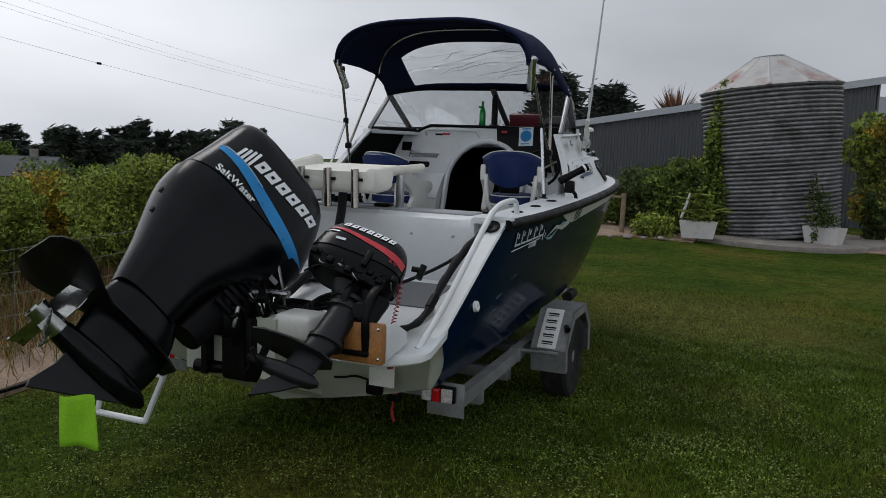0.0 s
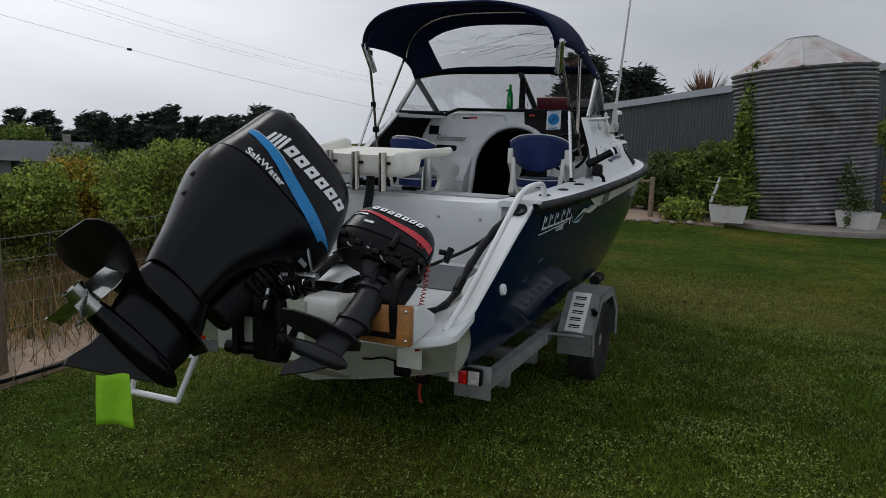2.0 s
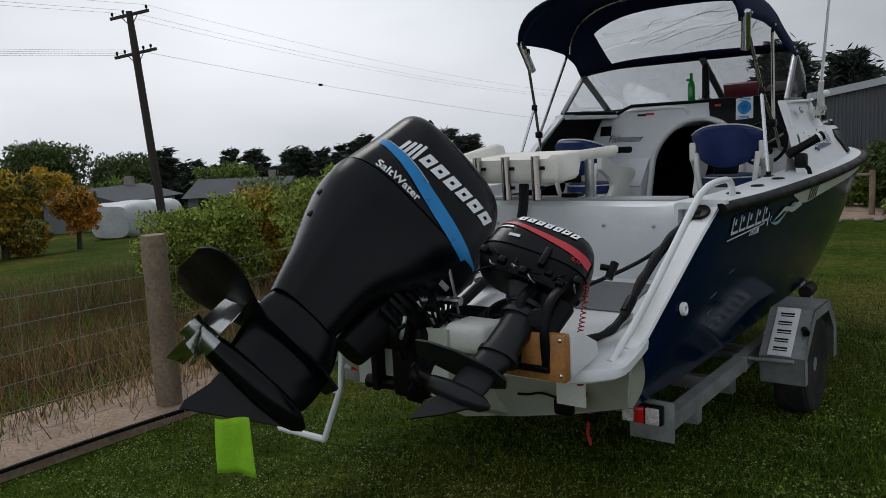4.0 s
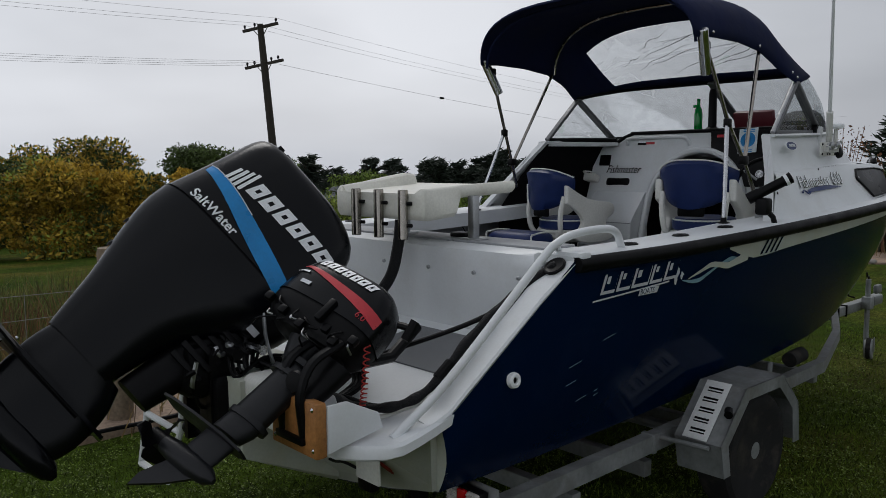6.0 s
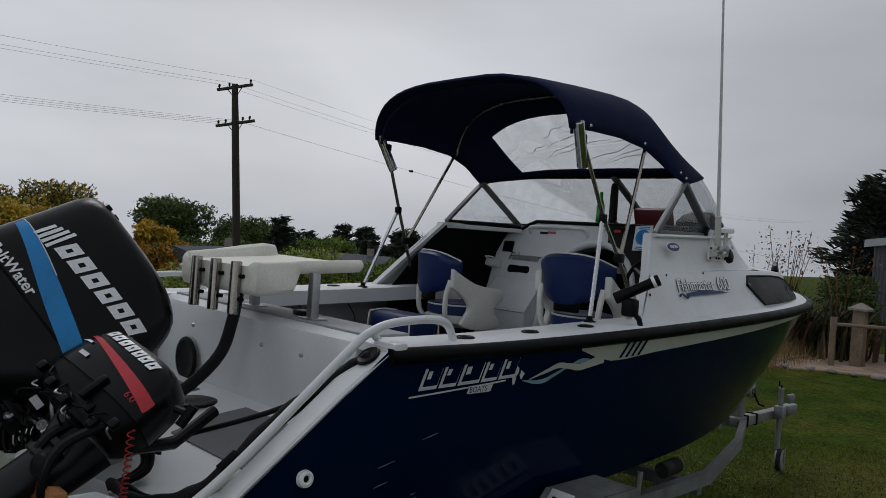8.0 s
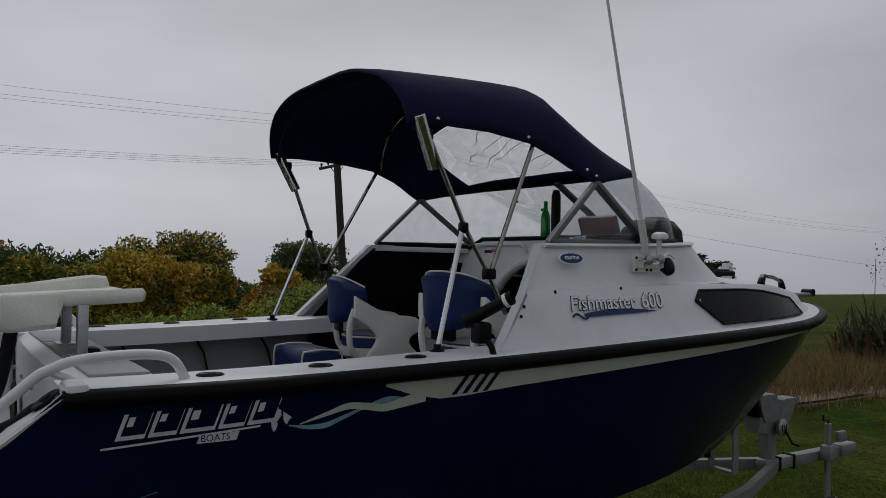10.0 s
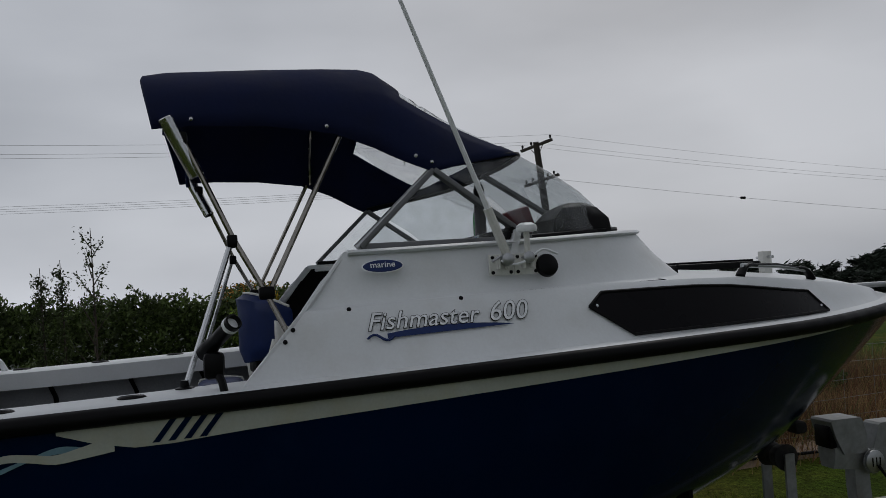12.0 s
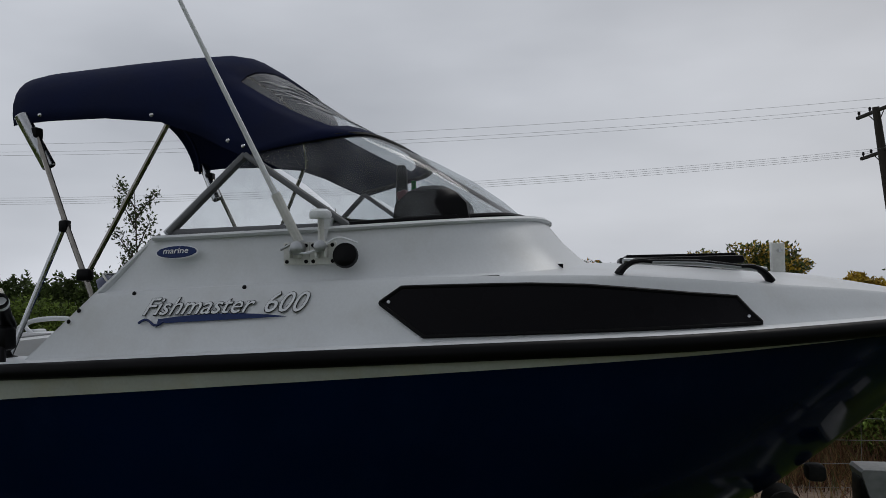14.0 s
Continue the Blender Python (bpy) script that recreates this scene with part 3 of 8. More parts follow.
# sloping side wings from platform to gunwale
for s in (1, -1):
    o = [Vector((1.120, -0.02, 1.578)), Vector((1.088, -0.20, 1.433)), Vector((1.002, -0.61, 1.052)), Vector((0.992, -0.70, 1.01))]
    i_ = [Vector((0.985, 0.01, 1.570)), Vector((0.968, -0.18, 1.445)), Vector((0.905, -0.60, 1.062)), Vector((0.895, -0.70, 1.03))]
    rings = []
    for a, b in zip(o, i_):
        rings.append([Vector((s * q.x, q.y, q.z)) for q in (a, a.lerp(b, 0.06) + Vector((0, 0, 0.012)), a.lerp(b, 0.94) + Vector((0, 0, 0.012)), b, Vector((min(b.x + 0.01, 0.955), b.y, DECK(b.y) - 0.04)), Vector((0.94, a.y, DECK(a.y) - 0.04)))])
    part("stern_wing", loft(rings), M_WHITE, boat, "white sloping stern wing", sharp=40)
    part("end_cap", box(s * 1.075, -0.012, 1.575, 0.13, 0.07, 0.05, 0.015), M_WHITE, boat)
    pts = smooth_path([(s * 0.93, -0.82, 0.995), (s * 0.965, -0.58, 1.17), (s * 1.035, -0.17, 1.565), (s * 1.05, -0.08, 1.635), (s * 1.06, 0.02, 1.665), (s * 1.062, 0.20, 1.672), (s * 1.06, 0.285, 1.65), (s * 1.055, 0.33, 1.585)], 6)
    part("grab_rail", tube(pts, 0.0165, 12), M_WHITE, boat, "white painted grab rail")
    part("rail_brace", tube([(s * 1.04, -0.075, 1.63), (s * 1.0, -0.02, 1.60), (s * 0.99, 0.02, 1.575)], 0.014, 10), M_WHITE, boat)
    part("mooring_clam", turned([(0.0001, 0.003), (0.030, 0.004), (0.040, 0.009), (0.046, 0.006), (0.047, 0)], 20, along((s * 1.040, -0.085, 1.541), (0, -0.62, 0.78))), M_BLACKPL, boat, "black hose gland")
    for y in (0.42, 0.83, 1.24):
        p = rail_at(y)
        part("rod_holder_socket", turned([(0.018, -0.03), (0.018, 0.004), (0.03, 0.008), (0.036, 0.003), (0.036, 0)], 16, pose(s * 1.03, y, p.z + 0.013) @ Matrix.Diagonal((1, 1.35, 1, 1))), M_BLACKPL, boat, "black flush rod holder")

# ---------------------------------------------------------------- cabin
EDGE = smooth_path([(0.985, 1.84, 1.868), (0.965, 2.2, 1.882), (0.935, 2.8, 1.902), (0.89, 3.3, 1.908), (0.80, 3.85, 1.898), (0.60, 4.35, 1.860), (0.40, 4.75, 1.826), (0.18, 5.08, 1.788), (0.0, 5.22, 1.772)], 6)
GUN = []
for i, e in enumerate(EDGE):
    u = i / (len(EDGE) - 1)
    yy = 1.62 + (5.34 - 1.62) * u ** 0.96
    r = rail_at(yy)
    GUN.append(Vector((max(0.0, r.x - 0.10 * min(1, r.x * 3)), r.y - 0.02 * (u > 0.9), r.z + 0.012)))
GUN[-1] = Vector((0, 5.34, 1.745))
for s in (1, -1):
    rings = []
    for g, e in zip(GUN, EDGE):
        rings.append([Vector((s * p.x, p.y, p.z)) for p in (g, g.lerp(e, 0.08) + Vector((0, 0, 0.0)), g.lerp(e, 0.5) + Vector((0.006, 0, 0)), g.lerp(e, 0.925) + Vector((0.010 * min(1, e.x * 4), 0, 0)), e)])
    part("cabin_side", loft(rings, False, False), M_WHITE, boat, "white lower cabin side", sharp=50)
    # narrow deck between cabin side and rail
    rings = []
    for g in GUN:
        r = rail_at(g.y)
        rings.append([Vector((s * x, y, z)) for x, y, z in ((max(r.x - 0.006, 0), r.y, r.z + 0.003), (max(0, r.x - 0.02), r.y - 0.005, r.z + 0.012), (g.x, g.y, g.z + 0.002))])
    part("side_walk", loft(rings, False, False), M_WHITE, boat)

# upper house: from the knuckle line up to the windscreen sill
low_pts = [Vector((0.985, 1.84, 1.868)), Vector((0.965, 2.2, 1.882)), Vector((0.925, 2.8, 1.902)), Vector((0.85, 3.32, 1.909)), Vector((0.68, 3.60, 1.920)), Vector((0.36, 3.70, 1.945)), Vector((0.0, 3.71, 1.955))]
top_pts = [Vector((0.868, 2.02, 2.085)), Vector((0.865, 2.25, 2.090)), Vector((0.828, 2.75, 2.105)), Vector((0.755, 3.13, 2.122)), Vector((0.56, 3.405, 2.140)), Vector((0.29, 3.485, 2.152)), Vector((0.0, 3.505, 2.156))]
LOWC, TOPC = smooth_path(low_pts, 8), smooth_path(top_pts, 8)
rings = []
full = [(a, b, 1) for a, b in zip(LOWC, TOPC)] + [(a, b, -1) for a, b in list(zip(LOWC, TOPC))[-2::-1]]
for a, b, s in full:
    rings.append([Vector((s * p.x, p.y, p.z)) for p in (a, a + Vector((-0.020, -0.012, 0.003)), a.lerp(b, 0.05) + Vector((-0.024, -0.016, 0)), a.lerp(b, 0.5) + Vector((-0.016, -0.02, 0)), a.lerp(b, 0.92), b)])
part("upper_cabin", loft(rings, False, False), M_WHITE, boat, "white upper cabin house", sharp=50)
# projecting sill under the windscreen
rings = []
for b, s in [(b, 1) for b in TOPC] + [(b, -1) for b in TOPC[-2::-1]]:
    o = Vector((b.x, b.y - 2.2, 0)).normalized() if b.y > 2.6 else Vector((1, 0, 0))
    rings.append([Vector((s * q.x, q.y, q.z)) for q in (b + o * 0.022 + Vector((0, 0, -0.014)), b + o * 0.034 + Vector((0, 0, -0.004)), b + o * 0.022 + Vector((0, 0, 0.006)), b - o * 0.05 + Vector((0, 0, 0.008)), b - o * 0.05 + Vector((0, 0, -0.014)))])
part("sill", loft(rings), M_WHITE, boat, "white moulded windscreen sill", sharp=50)
# foredeck
rings = []
for e in EDGE:
    if e.y < 3.3:
        continue
    row = []
    for k in range(-6, 7):
        f = k / 6
        row.append(Vector((e.x * f, e.y, e.z + 0.055 * (1 - f * f) * min(1, (5.24 - e.y) / 0.7 + 0.1))))
    rings.append(row)
part("foredeck", loft(rings, False, False), M_WHITE, boat, "white cambered foredeck", sharp=60)
# rear returns of the cabin sides
for s in (1, -1):
    a, b, c = Vector((GUN[0].x, GUN[0].y, GUN[0].z)), EDGE[0], TOPC[0]
    rings = []
    for p in (a, b, c):
        rings.append([Vector((s * x, y, p.z)) for x, y in ((p.x, p.y), (p.x + 0.002, p.y - 0.012), (p.x - 0.05, p.y - 0.012), (p.x - 0.05, p.y + 0.03))])
    part("coaming_edge", loft(rings), M_WHITE, boat)
    # inner cabin side behind the helm and port seat; port takes the cabin's near-black shade colour
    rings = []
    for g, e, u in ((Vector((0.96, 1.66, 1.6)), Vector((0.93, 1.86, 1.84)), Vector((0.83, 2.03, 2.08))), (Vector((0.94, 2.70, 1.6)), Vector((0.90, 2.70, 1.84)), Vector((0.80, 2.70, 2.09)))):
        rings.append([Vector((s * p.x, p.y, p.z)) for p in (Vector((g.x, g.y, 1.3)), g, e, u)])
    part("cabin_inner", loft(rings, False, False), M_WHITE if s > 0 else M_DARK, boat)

# long dark side windows
def cabin_skin(y, f, out=0.0):
    """Point on the starboard lower cabin side at y, f of the way up."""
    for (g0, e0), (g1, e1) in zip(zip(GUN[:-1], EDGE[:-1]), zip(GUN[1:], EDGE[1:])):
        a, b = g0.lerp(e0, f), g1.lerp(e1, f)
        if a.y <= y <= b.y:
            u = (y - a.y) / (b.y - a.y)
            p = a.lerp(b, u)
            n = (b - a).cross(e0 - g0).normalized()
            if n.x < 0:
                n = -n
            return p + n * (out + 0.006 * math.sin(math.pi * f))
    return GUN[-1].copy()


for s in (1, -1):
    bm = bmesh.new()
    rows = []
    ys = [2.97, 3.00, 3.04, 3.09, 3.137, 3.30, 3.50, 3.70, 3.90, 4.08, 4.18, 4.235, 4.28, 4.316]
    knots_lo = ([2.97, 3.137, 4.316], [0.585, 0.07, 0.05])
    knots_hi = ([2.97, 3.04, 3.60, 4.235, 4.316], [0.605, 0.83, 0.84, 0.68, 0.07])
    for y in ys:
        f0, f1 = float(np.interp(y, *knots_lo)), float(np.interp(y, *knots_hi))
        row = []
        for k in range(5):
            p = cabin_skin(y, f0 + (f1 - f0) * k / 4, 0.008)
            row.append(Vector((s * p.x, p.y, p.z)))
        rows.append(row)
    w = part("window", loft(rows, False, False), M_SMOKE, boat, "long dark smoked cabin window")
    # dark rubber frame
    rim = [r[0] for r in rows] + [r[-1] for r in rows[::-1]]
    part("frame", tube(rim + [rim[0]], 0.007, 6), M_RUBBER, w, "black window rubber")
    for y, f in ((3.00, 0.60), (4.27, 0.22)):
        p = cabin_skin(y, f, 0.012)
        part("screw", turned([(0.0001, 0.003), (0.006, 0.002), (0.007, -0.002)], 8, along((s * p.x, p.y, p.z), (s, 0, 0.2))), M_STEEL, w)

# ---------------------------------------------------------------- windscreen
screen = tagged(part("windscreen", tube([(0.86, 2.06, 2.10), (0.83, 2.39, 2.41)], 0.014, 8), M_ALU), "wrap-round clear windscreen in aluminium frame", "windscreen")
TOPF = smooth_path([(0.83, 2.39, 2.415), (0.79, 2.62, 2.455), (0.675, 2.815, 2.489), (0.36, 2.875, 2.496), (0, 2.885, 2.497), (-0.36, 2.875, 2.496), (-0.675, 2.815, 2.489), (-0.79, 2.62, 2.455), (-0.83, 2.39, 2.415)], 5)
BASEF = smooth_path([(0.80, 2.80, 2.112), (0.715, 3.12, 2.130), (0.51, 3.345, 2.150), (0.26, 3.405, 2.160), (0, 3.42, 2.164), (-0.26, 3.405, 2.160), (-0.51, 3.345, 2.150), (-0.715, 3.12, 2.130), (-0.80, 2.80, 2.112)], 5)
n = len(TOPF)
for name, i0, i1 in (("pane", 0, n // 2), ("pane", n // 2, n - 1)):
    rings = [[BASEF[i].lerp(TOPF[i], k / 4) + Vector((0.02 * (BASEF[i].x > 0.4) - 0.02 * (BASEF[i].x < -0.4), 0.045, 0.01)) * math.sin(math.pi * k / 4) for k in range(5)] for i in range(i0, i1 + 1)]
    o = part(name, loft(rings, False, False), M_CLEAR, screen, "clear curved front pane", sharp=80)
    o.visible_shadow = False
for s in (1, -1):
    a, b, c = Vector((s * 0.862, 2.075, 2.10)), Vector((s * 0.83, 2.39, 2.405)), Vector((s * 0.80, 2.80, 2.112))
    o = part("pane", loft([[a, a.lerp(c, 0.5), c], [a.lerp(b, 0.98), b.lerp(b, 0.5), c.lerp(b, 0.98)]], False, False), M_CLEAR, screen, "clear triangular side pane", sharp=80)
    o.visible_shadow = False
    for p, q, w_ in ((a, b, 0.021), (c, b, 0.028), (a + Vector((0, 0, 0.004)), c + Vector((0, 0, 0.004)), 0.013)):
        m_ = along(p, q - p, (s, 0, 0))
        L_ = (q - p).length
        part("frame_bar", box(0, 0, L_ / 2, 0.022, w_ * 1.9, L_, 0.004, m=m_), M_FRAME, screen, "dull aluminium frame bar")
part("top_frame", tube(TOPF, 0.012, 8), M_RUBBER, screen)
part("base_frame", tube([p + Vector((0, 0, 0.006)) for p in BASEF], 0.012, 8), M_RUBBER, screen, "black sealing rubber")
mb, mt_ = BASEF[n // 2] + Vector((0, -0.02, 0)), TOPF[n // 2] + Vector((0, -0.02, 0))
part("mullion", box(0, 0, (mt_ - mb).length / 2, 0.055, 0.02, (mt_ - mb).length, 0.004, m=along(mb, mt_ - mb, (0, 1, 0))), M_FRAME, screen, "dull aluminium centre post")

# ---------------------------------------------------------------- bimini canopy
bimini = thing("bimini_top", "navy blue canvas bimini on stainless hoops above the cockpit", "canopy")


def arch(y, half, z_edge, z_crown, n=22, sag=0.0):
    row = []
    for k in range(n + 1):
        a = math.pi * k / n
        c, s_ = math.cos(a), math.sin(a)
        e = 0.62
        row.append(Vector((half * math.copysign(abs(c) ** e, c), y + sag * s_, z_edge + (z_crown - z_edge) * abs(s_) ** 0.94)))
    return row


def canopy_rows():
    rows = []
    # hanging aft hem, roof between the hoops, front slope to the screen top
    spec = [(1.315, 0.785, 2.585, 2.886, -0.07), (1.325, 0.795, 2.585, 2.902, -0.07), (1.40, 0.80, 2.59, 2.916, -0.05), (1.5, 0.80, 2.595, 2.923, -0.02), (1.75, 0.80, 2.59, 2.936, 0), (2.0, 0.797, 2.562, 2.950, 0), (2.16, 0.80, 2.503, 2.953, 0), (2.22, 0.805, 2.474, 2.940, 0)]
    for y, h, ze, zc, sg in spec:
        rows.append(arch(y, h, ze, zc, sag=sg))
    last = rows[-1]
    for k in range(1, 8):
        t = k / 7
        row = []
        for i, p in enumerate(last):
            u = i / (len(last) - 1)
            j = u * (len(TOPF) - 1)
            a, b = TOPF[int(j)], TOPF[min(int(j) + 1, len(TOPF) - 1)]
            q = a.lerp(b, j - int(j)) + Vector((0.022 * max(-1, min(1, p.x / 0.5)), 0.018 * (1 - min(1, abs(p.x) / 0.8)), 0.006 - 0.026 * abs(2 * u - 1) ** 3))
            w = p.lerp(q, t)
            w.z -= 0.032 * math.sin(math.pi * t) * math.sin(math.pi * u)
            row.append(w)
        rows.append(row)
    return rows


ROWS_C = canopy_rows()
N_SLOPE = 7
bm = bmesh.new()
vs = [[bm.verts.new(p + Vector((0, 0, 0.006 * noise.noise(p * 5)))) for p in r] for r in ROWS_C]
for i in range(len(vs) - 1):
    for j in range(len(vs[0]) - 1):
        slope = i >= len(vs) - 1 - N_SLOPE
        if slope and i > len(vs) - 1 - N_SLOPE and i < len(vs) - 2 and 5 <= j <= 16:
            continue
        bm.faces.new((vs[i][j], vs[i][j + 1], vs[i + 1][j + 1], vs[i + 1][j]))
canopy = part("canopy", bm, M_CANVAS, bimini, "navy blue canvas roof", sharp=50)
so = canopy.modifiers.new("cloth", "SOLIDIFY")
so.thickness = 0.006
bm = bmesh.new()
vs = [[bm.verts.new(p + Vector((0, 0, -0.004 + 0.004 * noise.noise(p * 9)))) for p in r[5:18]] for r in ROWS_C[-N_SLOPE:-1]]
for a, b in zip(vs[:-1], vs[1:]):
    for j in range(len(a) - 1):
        bm.faces.new((a[j], a[j + 1], b[j + 1], b[j]))
o = part("clear_panel", bm, M_VINYLWIN, bimini, "clear creased vinyl front panel", sharp=80)
o.visible_shadow = False
# thin pale grey tubes stand in for reflections along the vinyl folds
r_ = random.Random(12)
for k in range(13):
    a, l_ = r_.uniform(0.02, 0.75), r_.uniform(0.15, 0.45)
    v0 = r_.uniform(0.05, 0.5)
    pts = []
    for q in range(7):
        u = min(0.98, a + l_ * q / 6) * 12
        v = min(0.97, v0 + (0.35 + 0.2 * math.sin(k)) * q / 6 + 0.02 * math.sin(q * 2.0 + k)) * 5
        i0, j0 = min(4, int(v)), min(11, int(u))
        R_ = ROWS_C[-N_SLOPE:-1]
        p0 = R_[i0][5 + j0].lerp(R_[i0][6 + j0], u - j0)
        p1 = R_[i0 + 1][5 + j0].lerp(R_[i0 + 1][6 + j0], u - j0)
        pts.append(p0.lerp(p1, v - i0) + Vector((0, 0, -0.001)))
    part("crease", tube(smooth_path(pts, 3), lambda t: 0.0006 + 0.0024 * math.sin(math.pi * t), 4), M_CREASE_GLINT, o, "pale line painting the glint along a vinyl fold")
for s in (1, -1):
    joint = Vector((s * 0.872, 1.707, 1.943))
    part("hoop", tube([(s * 0.898, 1.79, 1.765), joint, (s * 0.834, 1.60, 2.147), (s * 0.788, 1.415, 2.57)], 0.011, 8), M_DULLSTEEL, bimini)
    part("hoop", tube([joint + Vector((0, 0.012, 0.0)), (s * 0.776, 2.029, 2.565)], 0.011, 8), M_DULLSTEEL, bimini)
    part("stay", tube([(s * 0.928, 1.407, 1.615), (s * 0.834, 1.588, 2.145)], 0.0115, 8), M_STEEL, bimini)
    part("clamp", box(s * 0.834, 1.592, 2.145, 0.035, 0.04, 0.05, 0.008), M_BLACKPL, bimini)
    part("clamp", box(s * 0.872, 1.71, 1.943, 0.04, 0.06, 0.05, 0.01), M_BLACKPL, bimini)
    part("foot", turned([(0.034, 0), (0.034, 0.008), (0.016, 0.014), (0.015, 0.035)], 14, Matrix.Translation((s * 0.928, 1.407, 1.612))), M_BLACKPL, bimini)
    d = Vector((-0.035, 0.103, -0.212)) if s > 0 else Vector((0.035, 0.103, -0.212))
    rh = part("rod_holder", turned([(0.025, 0), (0.029, 0.004), (0.029, 0.245), (0.025, 0.25), (0.023, 0.2), (0.023, 0.02)], 16, along((s * 0.805, 1.365, 2.625), d)), M_STEEL, bimini, "stainless rod holder tube")
    part("rod_clamp", box(s * 0.787, 1.418, 2.546, 0.05, 0.05, 0.05, 0.01), M_BLACKPL, bimini)
    for y, z in ((1.46, 2.618), (1.972, 2.59), (2.32, 2.462), (2.385, 2.436)):
        part("snap", turned([(0.0001, 0.006), (0.007, 0.004), (0.009, 0.0)], 10, along((s * (0.812 if y < 2 else 0.845), y, z), (s, 0, 0))), M_STEEL, bimini)
for y, zc in ((1.36, 2.894), (2.05, 2.948)):
    part("hoop_bow", tube(arch(y, 0.77, 2.565, zc - 0.02), 0.009, 8), M_CANVAS if y < 1.5 else M_DULLSTEEL, bimini)

# ---------------------------------------------------------------- cabin bulkhead, dash and helm
def face(x, z, out=0.0):
    """Point on the raked bulkhead, out of it towards the stern."""
    v = (z - 1.86) / 0.966
    return Vector((x, 2.64 + 0.26 * v - 0.966 * out, z + 0.26 * out))


FACE_M = axes((0, 2.64, 1.86), (1, 0, 0), (0, 0.26, 0.966), (0, -0.966, 0.26))
# moulded bulkhead with the arched opening of the companionway
cx, cz, rad = 0.05, 1.645, 0.365
arch_pts = [(cx - rad - 0.02, 1.0), (cx - rad - 0.005, 1.35)] + [(cx - rad * math.cos(math.pi * k / 20), cz + rad * math.sin(math.pi * k / 20)) for k in range(21)] + [(cx + rad, 1.35), (cx + rad, 1.0)]
outer = [(-0.90, 1.0), (-0.90, 1.35), (-0.89, 1.65)]
for k in range(1, 20):
    a = math.pi * k / 20
    x, z = cx - 1.4 * math.cos(a), cz + 1.1 * math.sin(a)
    outer.append((max(-0.88, min(0.86, x)), min(2.15 if x > -0.62 else 2.05, z)))
outer += [(0.86, 1.60), (0.88, 1.35), (0.88, 1.0)]
rings = [[face(*a), face((a[0] + b[0]) / 2, (a[1] + b[1]) / 2, 0.008), face(*b), face(b[0], b[1], -0.03), face(a[0], a[1], -0.03)] for a, b in zip(arch_pts, outer)]
part("companionway", loft(rings), M_WHITE, boat, "white moulded bulkhead with arched cabin opening", sharp=40)
part("arch_trim", tube([face(x, z, 0.012) for x, z in arch_pts], 0.03, 10, ratio=0.8), M_WHITE, boat, "rounded white arch trim")
# cabin beyond the arch, its shade painted in as a near-black colour
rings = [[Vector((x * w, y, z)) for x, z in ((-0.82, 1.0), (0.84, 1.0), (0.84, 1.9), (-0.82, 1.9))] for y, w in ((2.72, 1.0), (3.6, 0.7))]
part("cabin_lining", loft(rings, True, False), M_DARK, boat, "cabin interior coloured near-black as if unlit")
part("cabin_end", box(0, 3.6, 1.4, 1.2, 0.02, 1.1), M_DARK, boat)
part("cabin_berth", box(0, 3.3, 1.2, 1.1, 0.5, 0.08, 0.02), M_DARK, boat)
part("cabin_papers", box(-0.02, 3.1, 1.83, 0.22, 0.08, 0.05, 0.01, m=None), M_SEATW, boat, "pale things stowed in the cabin")
# dash top back to the windscreen, lower port shelf
rings = []
for b in BASEF[3:-3:2]:
    zt = 2.15 if b.x > -0.62 else 2.09
    rings.append([Vector((b.x * 1.0, b.y - 0.02, zt - 0.03)), Vector((b.x * 1.0, 2.735, zt)), Vector((b.x * 1.0, 2.735, zt - 0.03)), Vector((b.x * 1.0, b.y - 0.02, zt - 0.055))])
part("dash_top", loft(rings), M_BLACKPL, boat, "black dash top")
part("dash_lip", tube([face(x, 2.148, 0.004) for x in (-0.56, -0.2, 0.3, 0.84)], 0.014, 8), M_RUBBER, boat, "black padded dash edge")
part("dash_corner", tube(smooth_path([face(-0.84, 2.075, 0.004), face(-0.70, 2.082, 0.004), face(-0.62, 2.12, 0.004), face(-0.55, 2.147, 0.004)], 5), 0.014, 8), M_RUBBER, boat)
part("port_shelf", slab([(-0.88, 2.06), (-0.83, 2.06), (-0.66, 2.68), (-0.88, 2.68)], 0.03, Matrix.Translation((0, 0, 2.055)), 0.006), M_WHITE, boat)
part("shelf_pad", tube([(-0.845, 2.08, 2.10), (-0.80, 2.40, 2.105), (-0.70, 2.70, 2.10)], 0.016, 8), M_RUBBER, boat, "black padded shelf edge")
part("grab_handle", tube(smooth_path([face(-0.585, 2.06, 0.0), face(-0.58, 2.085, 0.03), face(-0.54, 2.10, 0.035), face(-0.30, 2.105, 0.035), face(-0.10, 2.10, 0.035), face(-0.06, 2.075, 0.02), face(-0.055, 2.05, 0.0)], 5), 0.013, 8), M_WHITE, boat, "white moulded grab handle")
for k, (x, z, mt) in enumerate(((-0.44, 2.115, M_BLACKPL), (-0.36, 2.115, M_REDDEC), (-0.38, 2.07, M_REDDEC), (-0.45, 2.065, M_BLACKPL), (-0.45, 2.082, M_WHITEDEC))):
    part("sticker", box(x, (z - 1.86) / 0.966, 0.010, 0.075 if k < 4 else 0.06, 0.018, 0.003, m=FACE_M), mt, boat, "small warning sticker")
